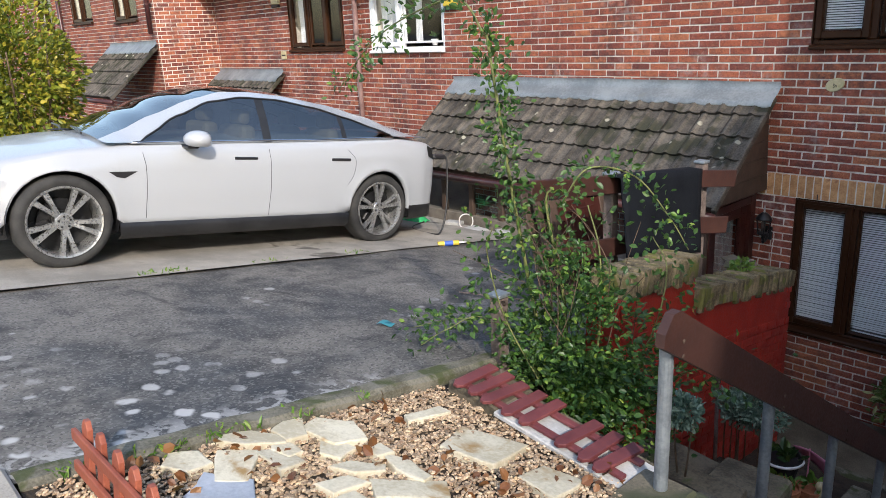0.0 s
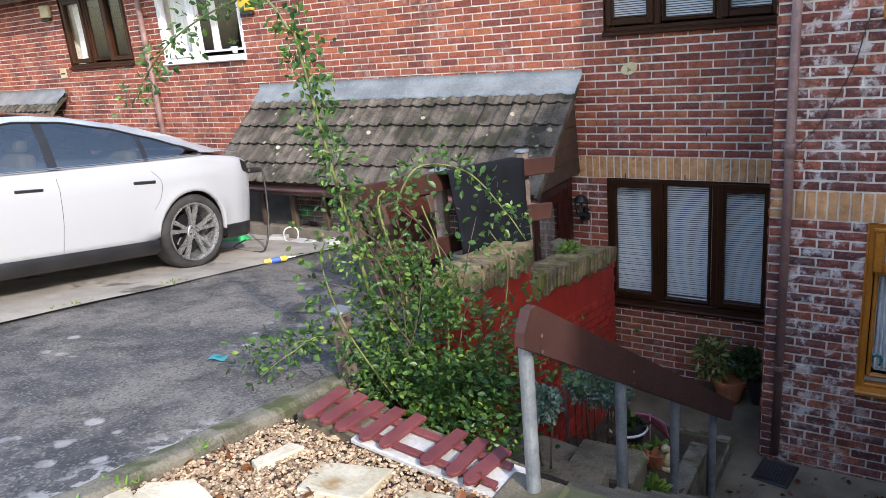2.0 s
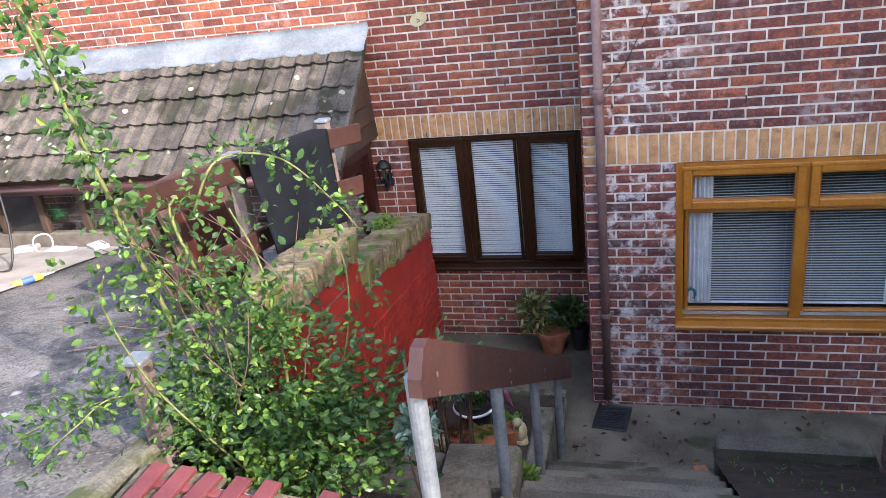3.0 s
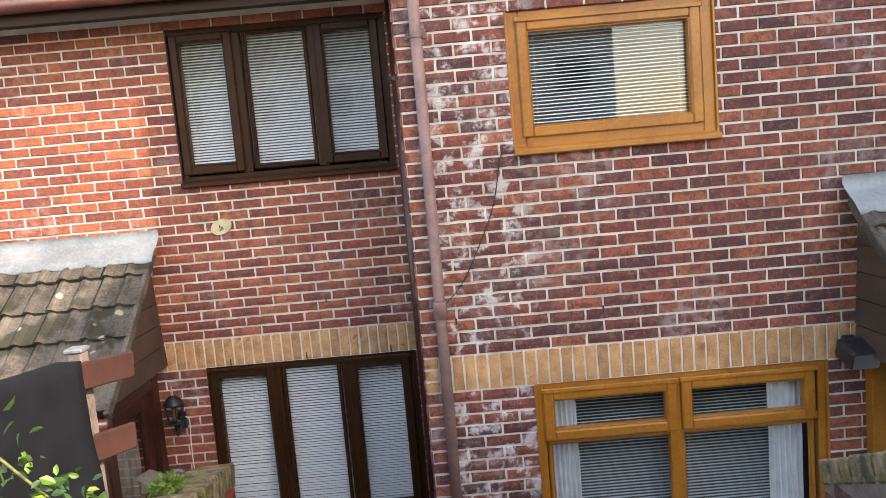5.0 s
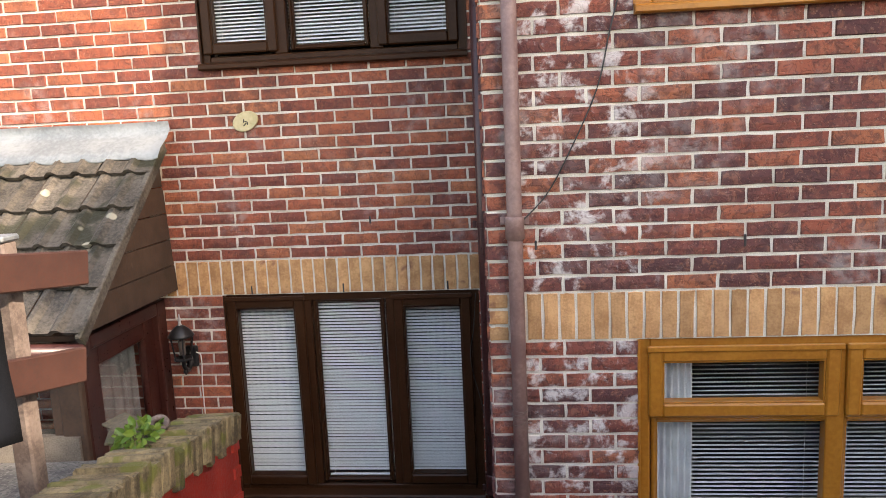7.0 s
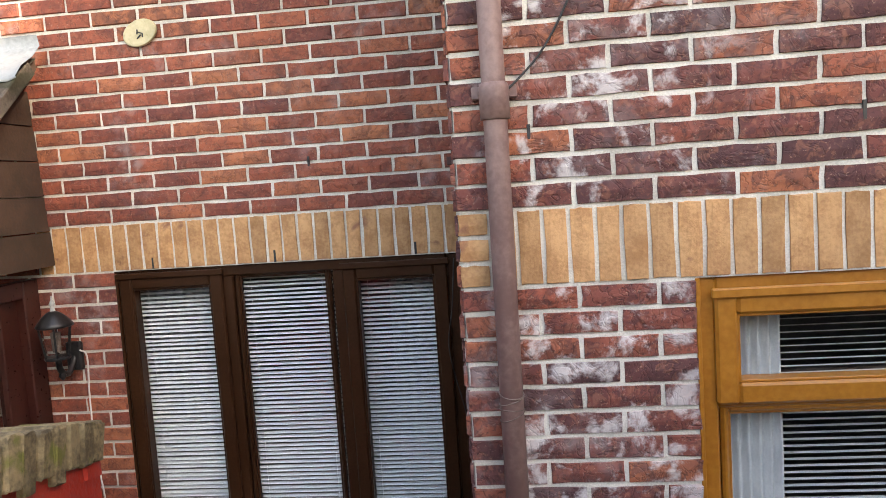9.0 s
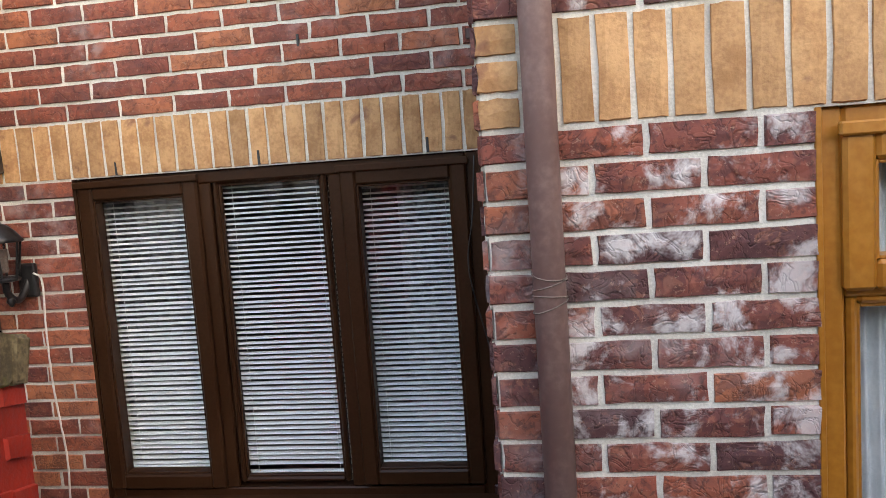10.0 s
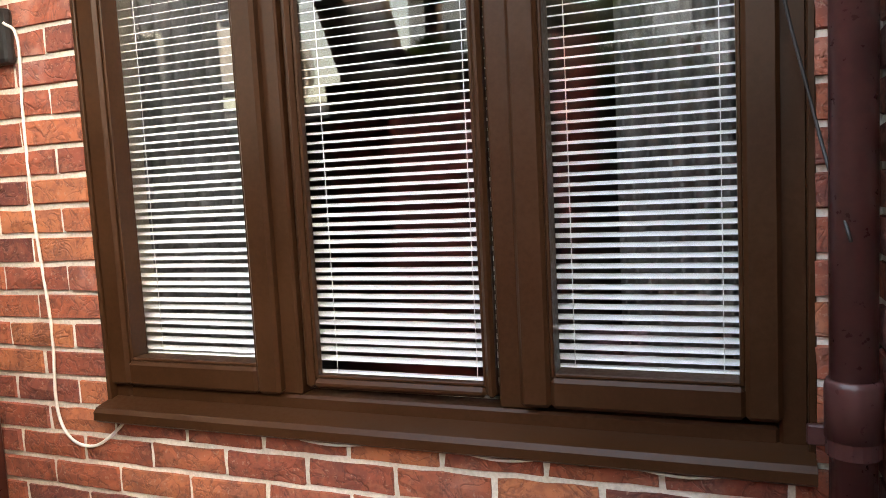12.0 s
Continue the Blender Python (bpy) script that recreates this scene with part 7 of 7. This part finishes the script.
tube(bm, [(0.03 * math.cos(a), 0, 0.05 + 0.045 * math.sin(a)) for a in steps_of(-1.0, 3.6, 14)], 0.014, 6)
ob = tagged(finish("sill_ornament", bm, M["turquoise"], smooth=True), "small pale blue-green ornament on the window sill", "ornament")
ob.matrix_basis = pose(0.80, -0.995, 0.95)

# white rendered house across the street
house = thing("house", "white rendered house across the street", "house", at=(-2.0, -24.0, 2.47))
bm = bmesh.new()
block(bm, (-9, -8, 0), (9, 0, 5.6))
part("wall", bm, M["white_paint"], house)
bm = bmesh.new()
grid_mesh(bm, [[(-9.4, 0.4, 5.5), (9.4, 0.4, 5.5)], [(-9.4, -4, 8.2), (9.4, -4, 8.2)], [(-9.4, -8.4, 5.5), (9.4, -8.4, 5.5)]])
part("roof", bm, M["tile"], house)
for x in (-7, -4, -1, 2, 5, 8):
    for z in (0.9, 3.4):
        bm = bmesh.new()
        for lo, hi in (((-0.6, 0, 0), (-0.52, 0.06, 1.2)), ((0.52, 0, 0), (0.6, 0.06, 1.2)), ((-0.52, 0, 1.12), (0.52, 0.06, 1.2)), ((-0.52, 0, 0), (0.52, 0.06, 0.08)), ((-0.04, 0, 0.08), (0.04, 0.06, 1.12))):
            block(bm, lo, hi)
        w_ = part("window", bm, M["brown_upvc"], house)
        w_.location = (x - 0.5, 0.002, z)
        bm = bmesh.new()
        block(bm, (-0.52, 0.005, 0.08), (0.52, 0.02, 1.12))
        part("pane", bm, M["car_roof"], w_)


# ---- bricks: real pieces on the mortar faces ----
def brick_cells(u0, u1, z0, z1, phase, holes, ref=TOP, skip=None):
    """Full and cut bricks (u, z, w, h) in stretcher bond, courses counted from ref."""
    out = []
    k0, k1 = math.floor((z0 - ref) / 0.075), math.ceil((z1 - ref) / 0.075)
    for k in range(k0, k1):
        za, zb = ref + k * 0.075 + 0.005, ref + (k + 1) * 0.075 - 0.005
        zm = (za + zb) / 2
        if zm < z0 or zm > z1:
            continue
        off = phase + (0.1125 if k % 2 else 0)
        n0 = math.floor((u0 - off) / 0.225)
        spans = [(u0, u1)]
        for h in holes:
            if h[2] - 0.03 < zm < h[3] + 0.02:
                spans = [s for a, b in spans for s in ((a, min(b, h[0])), (max(a, h[1]), b)) if s[1] - s[0] > 0.02]
        for a, b in spans:
            n = math.floor((a - off) / 0.225)
            while off + n * 0.225 < b:
                p, q_ = max(a, off + n * 0.225) + 0.005, min(b, off + (n + 1) * 0.225) - 0.005
                if q_ - p > 0.02:
                    out.append((p, za, q_ - p, zb - za))
                n += 1
    return out


def joined_bricks(cells, name, parent, face, mat, label="", slope=0.0):
    """Many bricks in one mesh: chamfered fronts, each a little off true."""
    rng = np.random.default_rng(7)
    verts, faces = [], []
    for u, z, w, h in cells:
        d = -rng.uniform(0.002, 0.008)
        c = 0.004
        j = rng.uniform(-0.003, 0.003, 8)
        i = len(verts)
        verts += [(u, 0.008, z), (u + w, 0.008, z), (u + w, 0.008, z + h), (u, 0.008, z + h),
                  (u + c + j[0], d, z + c + j[1]), (u + w - c + j[2], d, z + c + j[3]), (u + w - c + j[4], d, z + h - c + j[5]), (u + c + j[6], d, z + h - c + j[7])]
        if slope:
            verts[i:] = [(p, q, r + slope * p) for p, q, r in verts[i:]]
        faces += [(i + 4, i + 5, i + 6, i + 7), (i, i + 1, i + 5, i + 4), (i + 1, i + 2, i + 6, i + 5), (i + 2, i + 3, i + 7, i + 6), (i + 3, i, i + 4, i + 7)]
    me = bpy.data.meshes.new(name)
    me.from_pydata(verts, [], faces)
    me.materials.append(mat)
    ob = new(name, me)
    ob.parent = parent
    ob.matrix_basis = face
    return tagged(ob, label, kind="stuff")


def brick_shapes(w, h, mat, n=6, name="brick"):
    """A few brick meshes with hand-made, uneven faces."""
    out = []
    rng = np.random.default_rng(3)
    for k in range(n):
        bm = bmesh.new()
        nu, nz = 4, 2
        rows = []
        for b in range(nz + 1):
            row = []
            for a in range(nu + 1):
                edge = a in (0, nu) or b in (0, nz)
                row.append((0.003 + (w - 0.006) * a / nu + rng.uniform(-0.0028, 0.0028), (0.0 if edge else -0.004) + rng.uniform(-0.002, 0.001), 0.003 + (h - 0.006) * b / nz + rng.uniform(-0.003, 0.003)))
            rows.append(row)
        vs = grid_mesh(bm, rows)
        rim = vs[0] + [r[-1] for r in vs[1:]] + vs[-1][-2::-1] + [r[0] for r in vs[-2:0:-1]]
        base = [bm.verts.new((min(max(v.co.x + (v.co.x - w / 2) * 0.03, 0), w), 0.012, min(max(v.co.z + (v.co.z - h / 2) * 0.09, 0), h))) for v in rim]
        for i in range(len(rim)):
            j = (i + 1) % len(rim)
            bm.faces.new((rim[i], base[i], base[j], rim[j]))
        me = bpy.data.meshes.new(name)
        bmesh.ops.recalc_face_normals(bm, faces=bm.faces)
        bm.to_mesh(me)
        bm.free()
        me.materials.append(mat)
        out.append(me)
    return out


def single_bricks(cells, parent, face, shapes, name="brick", slope=0.0):
    for u, z, w, h in cells:
        ob = new(name, random.choice(shapes))
        ob.parent = parent
        ob.matrix_basis = face @ Matrix.Translation((u, random.uniform(-0.005, -0.001), z + slope * u)) @ Matrix.Rotation(random.uniform(-0.006, 0.006) - math.atan(slope), 4, "Y")


def clad_wall(cells, near, parent, face, mat):
    full = [c for c in cells if c[2] > 0.21 and near(c)][:300]
    chosen = set(full)
    single_bricks(full, parent, face, brick_shapes(0.215, 0.065, mat))
    joined_bricks([c for c in cells if c not in chosen], "brickwork", parent, face, mat)


SOLD = (-2.10, 0.0, TOP, TOP + 0.225)
SOLD_B = (0.0, 2.73, TOP, TOP + 0.225)
clad_wall(brick_cells(-13.5, 0.0, 0.0, 4.80, -2.05, [LW, UW, WW, BW, SOLD]), lambda c: -2.15 < c[0] < -0.1 and 0.3 < c[1] < 3.0, wall_a, FACE_A, M["brick_a"])
clad_wall(brick_cells(0.0, 7.0, 0.0, 5.90, 0.233 - 0.45, [OW, UO, SOLD_B]), lambda c: c[0] < 1.2 and 0.75 < c[1] < 4.2, wall_b, FACE_B, M["brick_b"])
clad_wall(brick_cells(0.0, 1.14, 0.0, 5.90, -0.11, []), lambda c: 0.6 < c[1] < 2.6, wall_r, FACE_R, M["brick_b"])
clad_wall(brick_cells(-26.0, -13.5, 1.2, 6.0, -14.0, CWS), lambda c: False, wall_c, FACE_C, M["brick_a"])
clad_wall(brick_cells(-1.25, 0.0, 1.2, 6.0, -0.05, []), lambda c: False, wall_l, FACE_L, M["brick_a"])
single_bricks([(0.006, TOP + 0.075 * k + 0.005, 0.088, 0.065) for k in range(3)], wall_b, FACE_B, brick_shapes(0.088, 0.065, M["soldier"], 3, "soldier_brick"), "soldier_brick")
for (u0, u1, z0, z1), parent, face in ((SOLD, wall_a, FACE_A), ((0.10, *SOLD_B[1:]), wall_b, FACE_B)):
    n_ = round((u1 - u0) / 0.075)
    cells = [(u0 + 0.075 * k + 0.004, z0 + 0.004, 0.067, 0.217) for k in range(n_)]
    single_bricks(cells, parent, face, brick_shapes(0.067, 0.217, M["soldier"], 5, "soldier_brick"), "soldier_brick")
# red painted wall: courses follow the slope
cells = [c for c in brick_cells(0.0, 3.05, -0.6, 2.2, 0.0, [], 1.566) if c[1] + 0.066 + 0.205 * (c[0] + c[2] / 2) < red_top(c[0] + c[2] / 2) + 0.005]
RED_F = RED_M @ Matrix(((0, -1, 0, 0.0), (-1, 0, 0, 0), (0, 0, 1, 0), (0, 0, 0, 1)))
single_bricks([c for c in cells if c[2] > 0.21 and c[0] < 2.6][:300], red_wall, RED_F, brick_shapes(0.221, 0.071, M["red_paint"]), slope=0.205)
joined_bricks([c for c in cells if not (c[2] > 0.21 and c[0] < 2.6)], "brickwork", red_wall, RED_F, M["red_paint"], "", 0.205)
# its coping: bricks on edge, one run lower than the other
s = 0.0
while s < 2.98:
    w = 0.070
    if RED_STEP - 0.06 < s < RED_STEP:
        s = RED_STEP
    bm = bmesh.new()
    block(bm, (-0.240, -w / 2, -0.035 - random.choice((0, 0, 0.03))), (0.022, w / 2, 0.115 + random.uniform(-0.012, 0.012)), 0.012, seg=2)
    for v in bm.verts:
        v.co += Vector((random.uniform(-1, 1), random.uniform(-0.6, 0.6), random.uniform(-1, 1))) * 0.005
    ob = finish("coping_brick", bm, M["brick_moss"], red_wall)
    ob.matrix_basis = RED_M @ Matrix.Translation((random.uniform(-0.006, 0.006), -s - w / 2, red_top(s) + 0.03)) @ Matrix.Rotation(-math.atan(0.205 if s < RED_STEP else 0.12), 4, "X")
    s += 0.080
# right-hand garden wall
GW = Matrix(((0, 1, 0, 1.876), (-1, 0, 0, 0), (0, 0, 1, 0), (0, 0, 0, 1)))
cells = [c for c in brick_cells(2.28, 6.5, 0.0, 3.0, 0.0, [], 0.0) if c[1] < 1.86 + (c[0] - 2.28) * 0.47]
joined_bricks(cells, "brickwork", wall_g, GW, M["brick_c"])
s = 2.30
while s < 4.6:
    bm = bmesh.new()
    block(bm, (-0.012, -0.034, -0.03), (0.235, 0.034, 0.09 + random.uniform(-0.006, 0.006)), 0.010)
    ob = finish("coping_brick", bm, M["brick_moss"], wall_g)
    ob.matrix_basis = Matrix.Translation((1.876, -s, 1.93 + (s - 2.28) * 0.47)) @ Matrix.Rotation(-math.atan(0.47), 4, "X")
    s += 0.086
